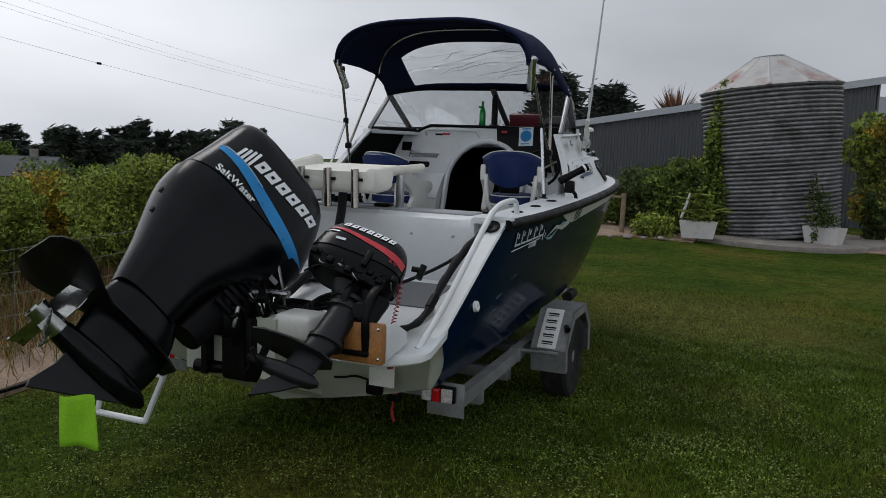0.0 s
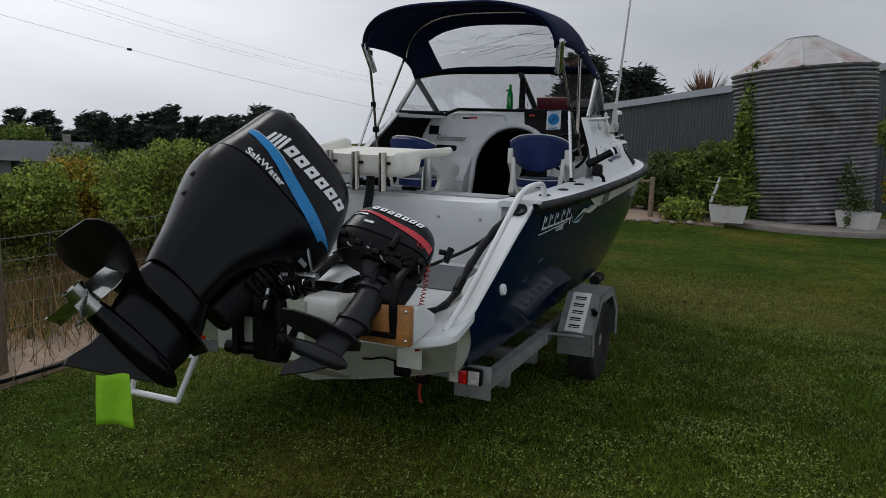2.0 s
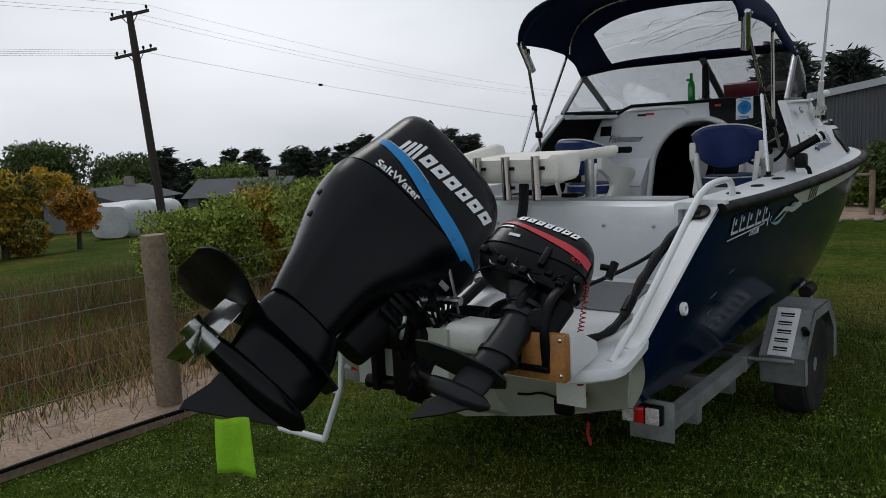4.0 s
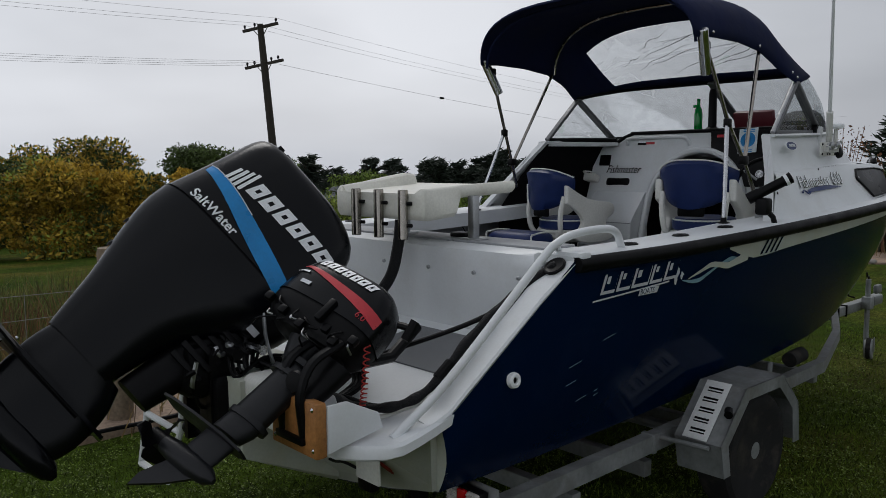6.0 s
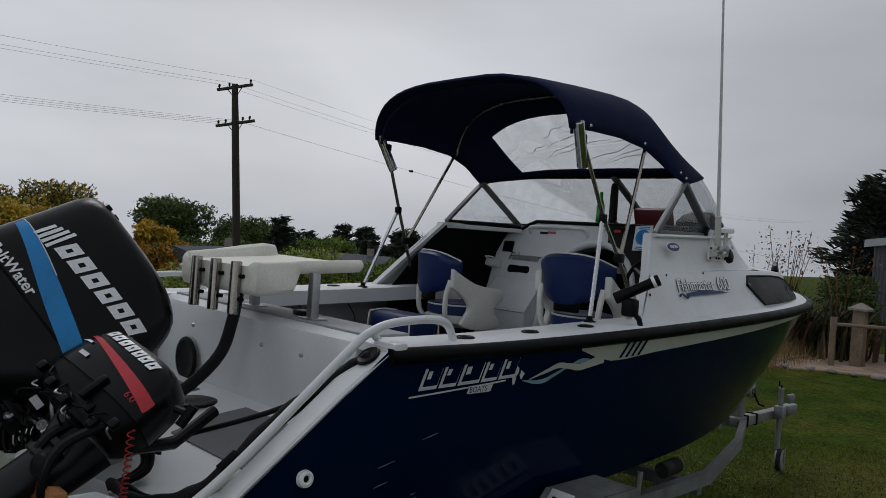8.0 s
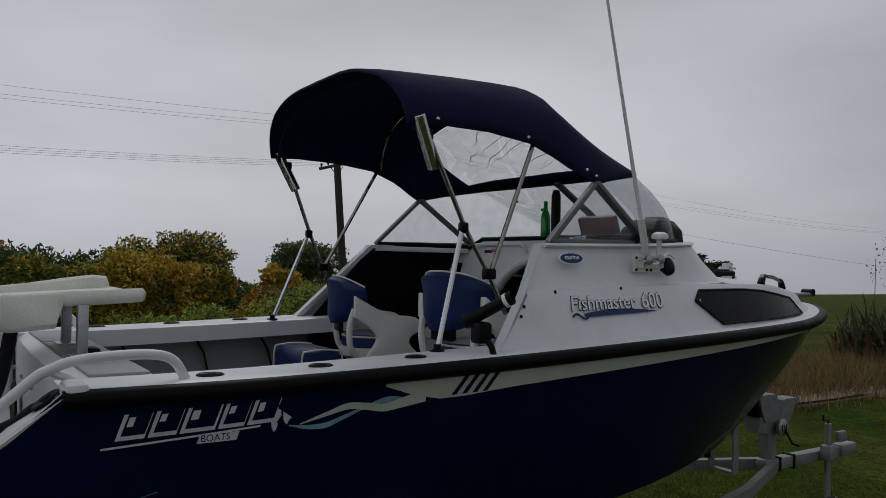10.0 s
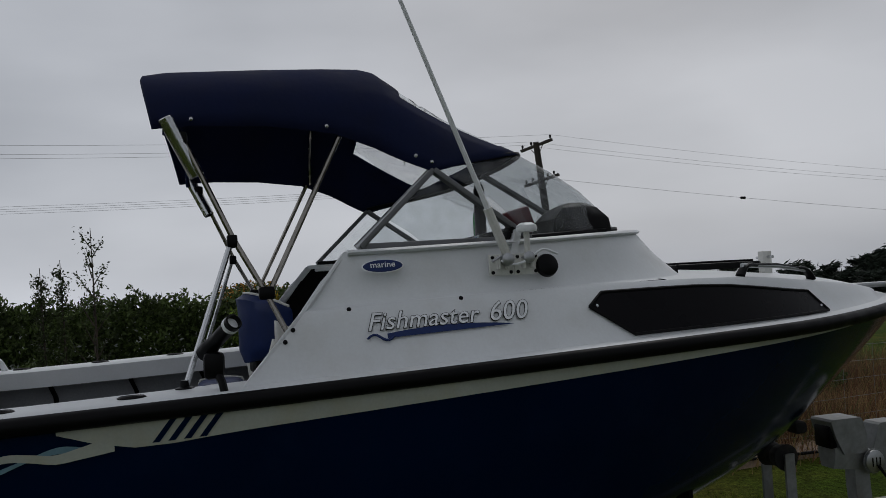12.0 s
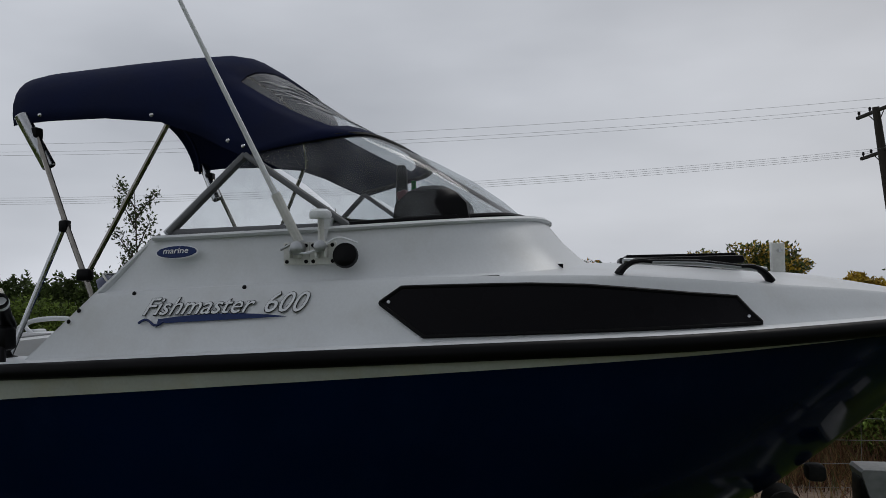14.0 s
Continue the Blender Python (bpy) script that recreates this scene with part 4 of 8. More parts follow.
# model name in script, pockets and holders
lettering("Fishmaster", 0.088, FACE_M @ Matrix.Translation((-0.735, -0.012, 0.012)), M_BLACKPL, "script_lettering", boat, "black script lettering", depth=0.001, shear=0.35, squeeze=0.80)
part("pocket", box(-0.615, -0.078, -0.038, 0.26, 0.105, 0.10, 0.045, m=FACE_M, seg=4), M_BLACKPL, boat, "black recessed pocket")
part("pocket", box(-0.765, 0.09, 0.008, 0.10, 0.085, 0.012, 0.004, m=FACE_M), M_BLACKPL, boat, "black recessed pocket")
part("cup_holder", box(-0.835, -0.06, 0.05, 0.10, 0.06, 0.09, 0.012, m=FACE_M), M_SEATW, boat, "white plastic holder")
part("cup_ring", tube([FACE_M @ Vector((-0.835 + 0.045 * math.cos(a), -0.03, 0.09 + 0.045 * math.sin(a))) for a in (2 * math.pi * k / 16 for k in range(17))], 0.006, 6, caps=False), M_SEATW, boat)
rings = [[Vector((x, y, z)) for y, z in ((2.60, 1.0), (2.43, 1.0), (2.40, 1.03), (2.40, 1.49), (2.415, 1.52), (2.57, 1.70), (2.62, 1.72))] for x in (-0.80, -0.60, -0.40, -0.345)]
part("console", loft(rings), M_WHITE, boat, "white moulded console under the dash", sharp=30)
part("console_seam", box(-0.58, 2.398, 1.49, 0.46, 0.006, 0.006), M_GREYIN, boat)
# helm panel and instruments
pan = [(0.11, 2.14), (0.13, 2.02), (0.24, 1.985), (0.34, 1.90), (0.42, 1.76), (0.84, 1.76), (0.84, 2.14)]
part("helm_panel", slab([(x, (z - 1.86) / 0.966) for x, z in pan], 0.02, FACE_M @ Matrix.Translation((0, 0, 0.004)), 0.004), M_BLACKPL, boat, "black helm panel")
for x, z, r_ in ((0.56, 2.06, 0.04), (0.66, 2.07, 0.035), (0.76, 2.05, 0.04), (0.60, 1.96, 0.035), (0.70, 1.95, 0.03), (0.79, 1.94, 0.028), (0.52, 1.84, 0.028)):
    g_ = part("gauge", turned([(0.0001, 0.004), (r_ * 0.8, 0.004), (r_ * 0.85, 0.014), (r_, 0.014), (r_, 0.0)], 16, along(face(x, z, 0.024), (0, -0.966, 0.26))), M_STEEL if r_ < 0.03 else M_BLACKPL, boat, "round black gauge")
part("blue_card", box(0, 0, 0, 0.13, 0.17, 0.004, m=FACE_M @ pose(0.40, 0.21, 0.032, 0, 0, 4)), M_PAPER, boat, "pale blue printed card")
part("card_ring", turned([(0.052, 0), (0.052, 0.002), (0.026, 0.002), (0.026, 0)], 20, FACE_M @ pose(0.40, 0.215, 0.035)), M_BLUEDEC, boat)
for k in range(4):
    part("card_bar", box(-0.0 + 0.40, 0.145 - 0.012 * (k % 2) + 0.14 * (k // 2), 0.035, 0.08, 0.006, 0.002, m=FACE_M), M_BLUEDEC, boat)
part("panel_light", box(0.19, 0.25, 0.026, 0.05, 0.02, 0.006, 0.002, m=FACE_M), M_REDDEC, boat)
wheel_m = pose(0.60, 2.46, 1.80, 66, 0, 0)
bm = tube([wheel_m @ Vector((0.165 * math.cos(a), 0.165 * math.sin(a), 0)) for a in (2 * math.pi * k / 28 for k in range(29))], 0.013, 8, caps=False)
helm = part("steering_wheel", bm, M_BLACKPL, boat, "black steering wheel")
for k in range(3):
    a = 2 * math.pi * k / 3 + 0.5
    part("spoke", tube([wheel_m @ Vector((0, 0, -0.03)), wheel_m @ Vector((0.16 * math.cos(a), 0.16 * math.sin(a), 0))], 0.009, 6), M_ALU, helm)
part("wheel_hub", tube([wheel_m @ Vector((0, 0, 0.01)), wheel_m @ Vector((0, 0, -0.20))], 0.03, 10), M_BLACKPL, helm)
part("throttle", tube([(0.86, 2.35, 1.72), (0.86, 2.33, 1.88), (0.80, 2.32, 1.90)], 0.016, 8), M_BLACKPL, boat, "black throttle lever")
part("throttle_box", box(0.88, 2.35, 1.70, 0.05, 0.14, 0.14, 0.02), M_BLACKPL, boat)

# ---------------------------------------------------------------- seats
def swivel_seat(name, label, m):
    t = thing(name, label, "boat seat", "helm seats in the cockpit")
    t.matrix_world = m
    # white shell: two swept arms, thin rear legs and a pan
    arm = smooth_path([(-0.175, 0.34, 0), (-0.10, 0.295, 0), (0.0, 0.245, 0), (0.10, 0.225, 0), (0.19, 0.215, 0), (0.225, 0.18, 0), (0.21, 0.13, 0), (0.165, 0.105, 0), (0.155, 0.06, 0), (0.20, 0.015, 0), (0.21, -0.03, 0), (0.10, -0.055, 0), (-0.03, -0.05, 0), (-0.10, -0.02, 0), (-0.055, 0.05, 0), (-0.04, 0.10, 0), (-0.09, 0.16, 0), (-0.175, 0.215, 0)], 2)
    for s in (-1, 1):
        part("arm", slab([(p.x, p.y) for p in arm], 0.045, axes((0.20 if s > 0 else -0.245, 0, 0), (0, 1, 0), (0, 0, 1), (1, 0, 0)), 0.010), M_SEATW, t, "white moulded plastic arm", sharp=60)
        part("rear_leg", tube(smooth_path([(s * 0.195, -0.165, 0.26), (s * 0.190, -0.19, 0.16), (s * 0.175, -0.18, 0.04), (s * 0.15, -0.13, -0.03)], 4), 0.018, 8), M_SEATW, t, "white moulded plastic leg")
    part("pan", turned([(0.0001, -0.06), (0.15, -0.055), (0.20, -0.02), (0.205, 0.02), (0.18, 0.03), (0.0001, 0.03)], 24), M_SEATW, t)
    bm = turned([(0.0001, 0.115), (0.12, 0.115), (0.172, 0.105), (0.19, 0.085), (0.19, 0.04), (0.17, 0.02), (0.0001, 0.02)], 28, pose(0, 0.0, 0))
    c = part("cushion", bm, M_VINYL, t, "dark blue vinyl cushion")
    part("piping", tube([(0.187 * math.cos(a), 0.187 * math.sin(a), 0.094) for a in (2 * math.pi * k / 28 for k in range(29))], 0.0055, 6, caps=False), M_SEATW, c, "white piping")
    rows = []
    for k in range(15):
        u = -1 + 2 * k / 14
        y = -0.235 + 0.12 * u * u
        e = (1 - abs(u) ** 5) ** 0.5
        th = 0.010 + 0.034 * e
        zt, zb = 0.445 - 0.06 * abs(u) ** 3, 0.165 + 0.075 * abs(u) ** 2.2
        x = lambda f: 0.238 * u * (0.84 + 0.16 * f)
        rows.append([Vector((x(0), y - th * 0.6, zb)), Vector((x(0.3), y - th, zb + 0.05)), Vector((x(0.7), y - th * 1.0, zt - 0.06)), Vector((x(1), y - th * 1.15, zt - 0.02)), Vector((x(1), y - th * 0.4, zt)), Vector((x(1), y + th * 0.7, zt - 0.012)), Vector((x(0.8), y + th * 1.1, zt - 0.07)), Vector((x(0.3), y + th, zb + 0.04)), Vector((x(0), y + th * 0.4, zb))])
    b = part("backrest", loft(rows), M_VINYL, t, "dark blue vinyl backrest", sharp=60)
    edge = [r[4] + Vector((0, 0, 0.003)) for r in rows]
    part("piping", tube(edge, 0.005, 6), M_SEATW, b, "white piping")
    # added black block that darkens the gap under the backrest
    part("back_plate", box(0, -0.215, 0.17, 0.16, 0.03, 0.10, 0.012), M_BLACKPL, t)
    part("pedestal", turned([(0.16, -0.30), (0.06, -0.28), (0.055, -0.06), (0.12, -0.05)], 16), M_BLACKPL, t, "black seat pedestal")
    return t


swivel_seat("swivel_seat", "blue and white swivel seat at the helm, turned forward", pose(0.55, 1.88, 1.50, 0, 0, 8))
swivel_seat("swivel_seat", "blue and white swivel seat to port, turned forward", pose(-0.52, 1.89, 1.45, 0, 0, -14))
locker = thing("seat_locker", "grey seat base on the cockpit floor", "seat base")
part("body", box(0.55, 1.88, 1.10, 0.42, 0.42, 0.20, 0.02), M_GREYIN, locker)
locker = thing("seat_locker", "dark grey storage box under the port seat", "seat base")
part("body", box(-0.52, 1.92, 1.10, 0.52, 0.56, 0.21, 0.03), M_GREYIN, locker)
part("lid", box(-0.52, 1.92, 1.215, 0.54, 0.58, 0.03, 0.01), M_BLACKPL, locker)
pad = thing("padded_seat", "blue vinyl padded box seat with white piping", "seat")
b = part("cushion", box(-0.60, 1.50, 1.24, 0.42, 0.27, 0.48, 0.06, seg=4), M_VINYL, pad, "blue vinyl padded cover")
for s in (-1, 1):
    x = -0.60 + s * 0.205
    part("piping", tube(smooth_path([(x, 1.38, 1.02), (x, 1.375, 1.42), (x, 1.42, 1.475), (x, 1.58, 1.475), (x, 1.625, 1.42), (x, 1.625, 1.02)], 4), 0.006, 6), M_SEATW, b, "white piping")

# ---------------------------------------------------------------- bait station on the bulkhead
board = thing("bait_board", "white plastic bait board with rod tubes on the transom", "bait board")
rings = []
for y, xl, xr, zb, lip in ((-0.165, -0.33, 0.31, 1.70, 0.0), (-0.150, -0.345, 0.335, 1.688, 0.012), (-0.12, -0.35, 0.34, 1.685, 0.012), (0.03, -0.35, 0.355, 1.70, 0.012), (0.055, -0.35, 0.36, 1.785, 0.012), (0.15, -0.35, 0.385, 1.79, 0.012), (0.27, -0.35, 0.425, 1.80, 0.012), (0.33, -0.345, 0.44, 1.805, 0.012), (0.342, -0.335, 0.43, 1.812, 0.0)):
    zt = (1.818 if lip else 1.810) + 0.06 * (y + 0.165)
    rings.append([Vector((x, y, z)) for x, z in ((xl, zb + 0.02), (xl, zt), (xl + 0.012, zt + lip), (xl + 0.03, zt + lip), (xl + 0.045, zt - lip), (xr - 0.045, zt - lip), (xr - 0.03, zt + lip), (xr - 0.012, zt + lip), (xr, zt), (xr, zb + 0.02), (xr - 0.02, zb), (xl + 0.02, zb))])
part("tray", loft(rings), M_BOARD, board, "white moulded cutting tray", sharp=45)
part("splash", loft([[Vector((x, y, z)) for x, z in ((-0.348, 1.80), (-0.345, zt), (-0.335, zt + 0.006), (-0.315, zt + 0.006), (-0.300, zt - 0.005), (-0.285, 1.80))] for y, zt in ((-0.14, 1.832), (0.0, 1.848), (0.15, 1.872), (0.27, 1.888), (0.33, 1.882), (0.342, 1.85))]), M_BOARD, board, "raised back edge")
for x, y in ((0.372, 0.12), (-0.16, 0.14)):
    part("post", box(x, y, 1.69, 0.04, 0.04, 0.21, 0.004), M_ALU, board, "aluminium leg")
    part("post_foot", box(x, y, 1.592, 0.12, 0.08, 0.008, 0.002), M_ALU, board)
# the tubes' brown base colour stands for what the stainless reflects
for x in (-0.128, 0.052, 0.234):
    part("rod_tube", turned([(0.021, 0), (0.024, 0.003), (0.024, 0.225), (0.021, 0.228), (0.019, 0.21), (0.019, 0.02)], 14, along((x, -0.195, 1.60), (-0.05, 0.05, 1))), M_DULLSTEEL, board, "stainless rod tube with brown reflections put into its colour")
    for z in (1.665, 1.765):
        part("tube_bolt", tube([(x - 0.03, -0.185, z), (x + 0.035, -0.172, z)], 0.009, 8), M_BLACKPL, board)
part("pouch", box(0.24, 0.17, 1.60, 0.11, 0.07, 0.025, 0.01), M_BLACKPL, board, "small black reel pouch")
hose = tagged(part("drain_hose", tube(smooth_path([(0.10, -0.10, 1.68), (0.10, -0.12, 1.55), (0.08, -0.16, 1.40), (0.03, -0.28, 1.255), (0.0, -0.45, 1.16), (-0.02, -0.60, 1.09)], 6), 0.027, 10), M_ROPE), "black ribbed drain hose from the bait board", "hose")

# ---------------------------------------------------------------- small loose things
bottle = thing("bottle", "green glass bottle standing on the dash", "bottle")
part("glass", turned([(0.0001, 0), (0.028, 0), (0.03, 0.01), (0.03, 0.13), (0.024, 0.165), (0.013, 0.19), (0.012, 0.235), (0.014, 0.24), (0.0001, 0.245)], 18, Matrix.Translation((-0.09, 2.86, 2.145))), M_GREENGLASS, bottle)
part("nozzle", box(-0.105, 2.86, 2.335, 0.05, 0.02, 0.02, 0.006), M_GREENGLASS, bottle)
flask = tagged(part("black_canister", turned([(0.0001, 0), (0.055, 0), (0.055, 0.02), (0.03, 0.035), (0.028, 0.27), (0.02, 0.30), (0.0001, 0.305)], 16, Matrix.Translation((0.04, 2.83, 2.145))), M_BLACKPL), "tall black canister on the dash", "canister")
plotter = thing("chart_plotter", "maroon covered display on the dash", "display")
part("cover", box(0, 0, 0, 0.29, 0.05, 0.13, 0.012, m=pose(0.30, 2.94, 2.22, 18, 0, 0)), M_MAROON, plotter, "maroon display cover")
part("bracket", box(0.30, 2.95, 2.15, 0.10, 0.06, 0.03, 0.006), M_BLACKPL, plotter)
cover = thing("display_hood", "black hooded electronics behind the windscreen", "electronics")
bm = loft([[Vector((0.58 + sx * w, 3.10 + sy * d, z)) for sx, sy in ((-1, -1), (1, -1), (1.0, 0.2), (0.7, 1), (-0.7, 1), (-1, 0.2))] for w, d, z in ((0.12, 0.15, 2.14), (0.12, 0.14, 2.20), (0.10, 0.09, 2.25), (0.06, 0.04, 2.275))])
part("hood", bm, M_BLACKPL, cover)
part("base", box(0.58, 3.09, 2.14, 0.24, 0.24, 0.02, 0.005), M_BLACKPL, cover)
rodrest = thing("rod_rest", "black adjustable rod holder on the gunwale", "rod holder")
d = Vector((1.206 - 1.031, 1.592 - 1.486, 1.858 - 1.747)).normalized()
part("tube", turned([(0.026, 0), (0.03, 0.004), (0.03, 0.06), (0.026, 0.07), (0.026, 0.19), (0.029, 0.195), (0.029, 0.235), (0.024, 0.238), (0.02, 0.20)], 16, along((1.02, 1.48, 1.742), d)), M_BLACKPL, rodrest)
part("band", turned([(0.0285, 0), (0.0305, 0.002), (0.0305, 0.016), (0.0285, 0.018)], 16, along(Vector((1.02, 1.48, 1.742)) + d * 0.20, d)), M_WHITEDEC, rodrest, "white band")
part("knuckle", box(1.09, 1.515, 1.705, 0.07, 0.07, 0.09, 0.016, m=None), M_BLACKPL, rodrest)
part("stem", tube([(1.10, 1.52, 1.69), (1.13, 1.54, 1.65), (1.14, 1.55, 1.60)], 0.014, 8), M_BLACKPL, rodrest)

# antenna and its mounts on the cabin side
gps = thing("gps_antenna", "small white mushroom antenna on the cabin side", "antenna", at=(0.012, -0.03, 0.0))
aer = thing("whip_antenna", "long white whip antenna on a ratchet mount", "antenna")
base = Vector((0.935, 2.655, 2.03))
tip_dir = Vector((0.172, -0.437, 1.0)).normalized()
part("whip", tube([base + tip_dir * k for k in (0.05, 0.25, 0.9, 1.6, 2.3)], lambda t: 0.011 * (1 - t) ** 1.2 + 0.0035, 8), M_WHITEDEC, aer, "white tapering whip")
part("sleeve", tube([base + tip_dir * 0.02, base + tip_dir * 0.22], 0.019, 10), M_SEATW, aer)
for th, yc, zc, x_ in ((aer, 2.63, 2.005, 0.917), (gps, 2.765, 2.005, 0.907)):
    pl_ = part("plate", box(x_, yc, zc, 0.012, 0.105, 0.085, 0.004), M_SEATW, th, "cream plastic base plate")
    for dy, dz in ((-0.038, -0.03), (0.038, -0.03), (-0.038, 0.03), (0.038, 0.03)):
        part("bolt", turned([(0.0001, 0.005), (0.007, 0.004), (0.008, 0)], 8, along((x_ + 0.006, yc + dy, zc + dz), (1, 0, 0))), M_BLACKPL, pl_)
    for dy in (-0.018, 0.018):
        part("cheek", box(x_ + 0.02, yc + dy, zc + 0.012, 0.035, 0.008, 0.06, 0.003), M_SEATW, pl_)
part("ratchet", turned([(0.024, -0.02), (0.026, -0.015), (0.026, 0.02), (0.018, 0.025)], 14, along((0.945, 2.645, 2.025), (1, 0, 0))), M_ALU, aer)
part("lever", tube([(0.95, 2.62, 2.04), (0.955, 2.58, 2.02)], 0.006, 6), M_ALU, aer)
part("dome", turned([(0.0001, 0.03), (0.025, 0.028), (0.04, 0.018), (0.043, 0.005), (0.04, -0.006), (0.02, -0.008)], 18, Matrix.Translation((0.935, 2.765, 2.14))), M_WHITEDEC, gps)
part("stalk", tube([(0.93, 2.765, 2.14), (0.93, 2.765, 2.03)], 0.013, 8), M_SEATW, gps)
part("ratchet", turned([(0.022, -0.02), (0.024, 0.02), (0.016, 0.025)], 14, along((0.93, 2.765, 2.03), (1, 0, 0))), M_ALU, gps)
part("cable", tube(smooth_path([(0.945, 2.645, 2.02), (0.95, 2.70, 2.005), (0.945, 2.76, 2.02), (0.93, 2.83, 2.06), (0.915, 2.90, 2.04)], 5), 0.005, 6), M_WHITEDEC, gps)
vent = tagged(part("cabin_vent", turned([(0.0001, 0.022), (0.03, 0.020), (0.045, 0.012), (0.048, 0.0), (0.048, -0.01)], 22, along((0.925, 2.822, 1.995), (1, 0.1, 0.25))), M_BLACKPL), "round black cap on the cabin side", "vent cap")

# rails and post on the foredeck
for s in (1, -1):
    fr = thing("deck_rail", "black and silver low rail on the foredeck", "deck rail", "rails on the foredeck")
    a, b = Vector((s * 0.772, 3.835, 1.905)), Vector((s * 0.545, 4.375, 1.868))
    up = Vector((0, 0, 0.048))
    part("bar", tube([a + up, a.lerp(b, 0.5) + up * 1.15, b + up * 0.9], 0.011, 8), M_ALU, fr, "silver bar")
    part("grip", tube([a.lerp(b, 0.10) + up * 1.12, a.lerp(b, 0.5) + up * 1.32, b.lerp(a, 0.10) + up * 1.05], 0.012, 8, ratio=0.5), M_BLACKPL, fr, "black upper strip")
    for p, q in ((a, b), (b, a)):
        dd = (q - p).normalized()
        spine = [p + dd * -0.02 + Vector((0, 0, 0.0)), p + dd * 0.0 + Vector((0, 0, 0.024)), p + dd * 0.03 + Vector((0, 0, 0.044)), p + dd * 0.07 + Vector((0, 0, 0.053)), p + dd * 0.11 + Vector((0, 0, 0.051))]
        part("foot", tube(smooth_path(spine, 4), lambda t: 0.024 - 0.009 * t, 10, ratio=0.6), M_BLACKPL, fr, "black moulded foot")
hatch = thing("fore_hatch", "dark foredeck hatch with black frame", "hatch")
part("frame", box(0.0, 4.10, 1.958, 0.40, 0.52, 0.036, 0.01), M_BLACKPL, hatch)
part("lid", box(0.0, 4.10, 1.980, 0.35, 0.46, 0.014, 0.004), M_SMOKE, hatch, "smoked hatch lid")
boll = thing("bow_post", "white bollard with cross pin on the foredeck", "bollard")
part("post", box(-0.005, 4.535, 1.955, 0.055, 0.055, 0.15, 0.006), M_SEATW, boll)
part("pin", tube([(-0.075, 4.535, 1.995), (0.065, 4.535, 1.995)], 0.009, 8), M_STEEL, boll)
anchor = thing("bow_roller", "black anchor fitting at the bow", "anchor roller")
part("channel", box(0, 5.30, 1.80, 0.09, 0.54, 0.03, 0.008), M_ALU, anchor)
part("roller", tube([(-0.045, 5.55, 1.815), (0.045, 5.55, 1.815)], 0.03, 12), M_BLACKPL, anchor)

# ---------------------------------------------------------------- markings
def on_side(p):
    """Lays a point given as (y, drop) in x, y on the starboard topside."""
    return side_point(p.x, p.y, 0.006 + p.z)


def strip_on_side(pairs, material, name, label="", out=0.007):
    rows = []
    for (y0, d0), (y1, d1) in pairs:
        rows.append([side_point(y0 + (y1 - y0) * k / 4, d0 + (d1 - d0) * k / 4, out) for k in range(5)])
    return part(name, loft(rows, False, False), material, boat, label, sharp=80)


M_WAVE = mat("wave_decal", (0.16, 0.28, 0.34), 0.4, vary=0.35, scale=7)
# maker's name as plain slanted blocks, one for each letter
def letter_block(y, w, top, h, lean, material, rise=0.0, out=0.007):
    quad = []
    for k in range(5):
        f = k / 4
        ya = y + w * f
        quad.append(((ya + lean, top - rise * (ya)), (ya, top + h - rise * (ya))))
    return strip_on_side(quad, material, "letter_block", out=out)


ys = 0.10
for k, w in enumerate((0.085, 0.085, 0.11, 0.085, 0.09)):
    letter_block(ys, w * 1.02, 0.080, 0.082, 0.026, M_SILVER, rise=0.03)
    letter_block(ys + 0.016, w * 0.84, 0.076, 0.072, 0.024, M_HULL, rise=0.03, out=0.009)
    letter_block(ys + 0.032, w * 0.22, 0.090, 0.030 - 0.006 * (k % 2), 0.009, M_SILVER, rise=0.03, out=0.011)
    ys += w + 0.012
strip_on_side([((0.06 + 0.5 * t, 0.178 - 0.028 * t), (0.06 + 0.5 * t, 0.185 - 0.028 * t)) for t in np.linspace(0, 1, 9)], M_SILVER, "underline")
strip_on_side([((0.36 + 0.13 * t, 0.163), (0.35 + 0.13 * t, 0.192)) for t in np.linspace(0, 1, 5)], M_SILVER, "name_plate")
lettering("BOATS", 0.034, Matrix(((1, 0, 0, 0.362), (0, -1, 0, 0.188), (0, 0, 1, 0.001), (0, 0, 0, 1))), M_HULL, "lettering", boat, depth=0.0005, project=on_side, squeeze=0.92)
# ram-head emblem as a curl and a wedge
strip_on_side([((0.585 + 0.085 * t, 0.075 + 0.06 * t), (0.60 + 0.06 * t, 0.165 - 0.03 * t + 0.02 * math.sin(9 * t))) for t in np.linspace(0, 1, 9)], M_SILVER, "emblem")
part("emblem_curl", tube([side_point(0.605 + 0.004 * k * math.cos(k * 0.75) * 0.9, 0.112 + 0.004 * k * math.sin(k * 0.75), 0.010) for k in range(3, 11)], 0.004, 5), M_HULL, boat)
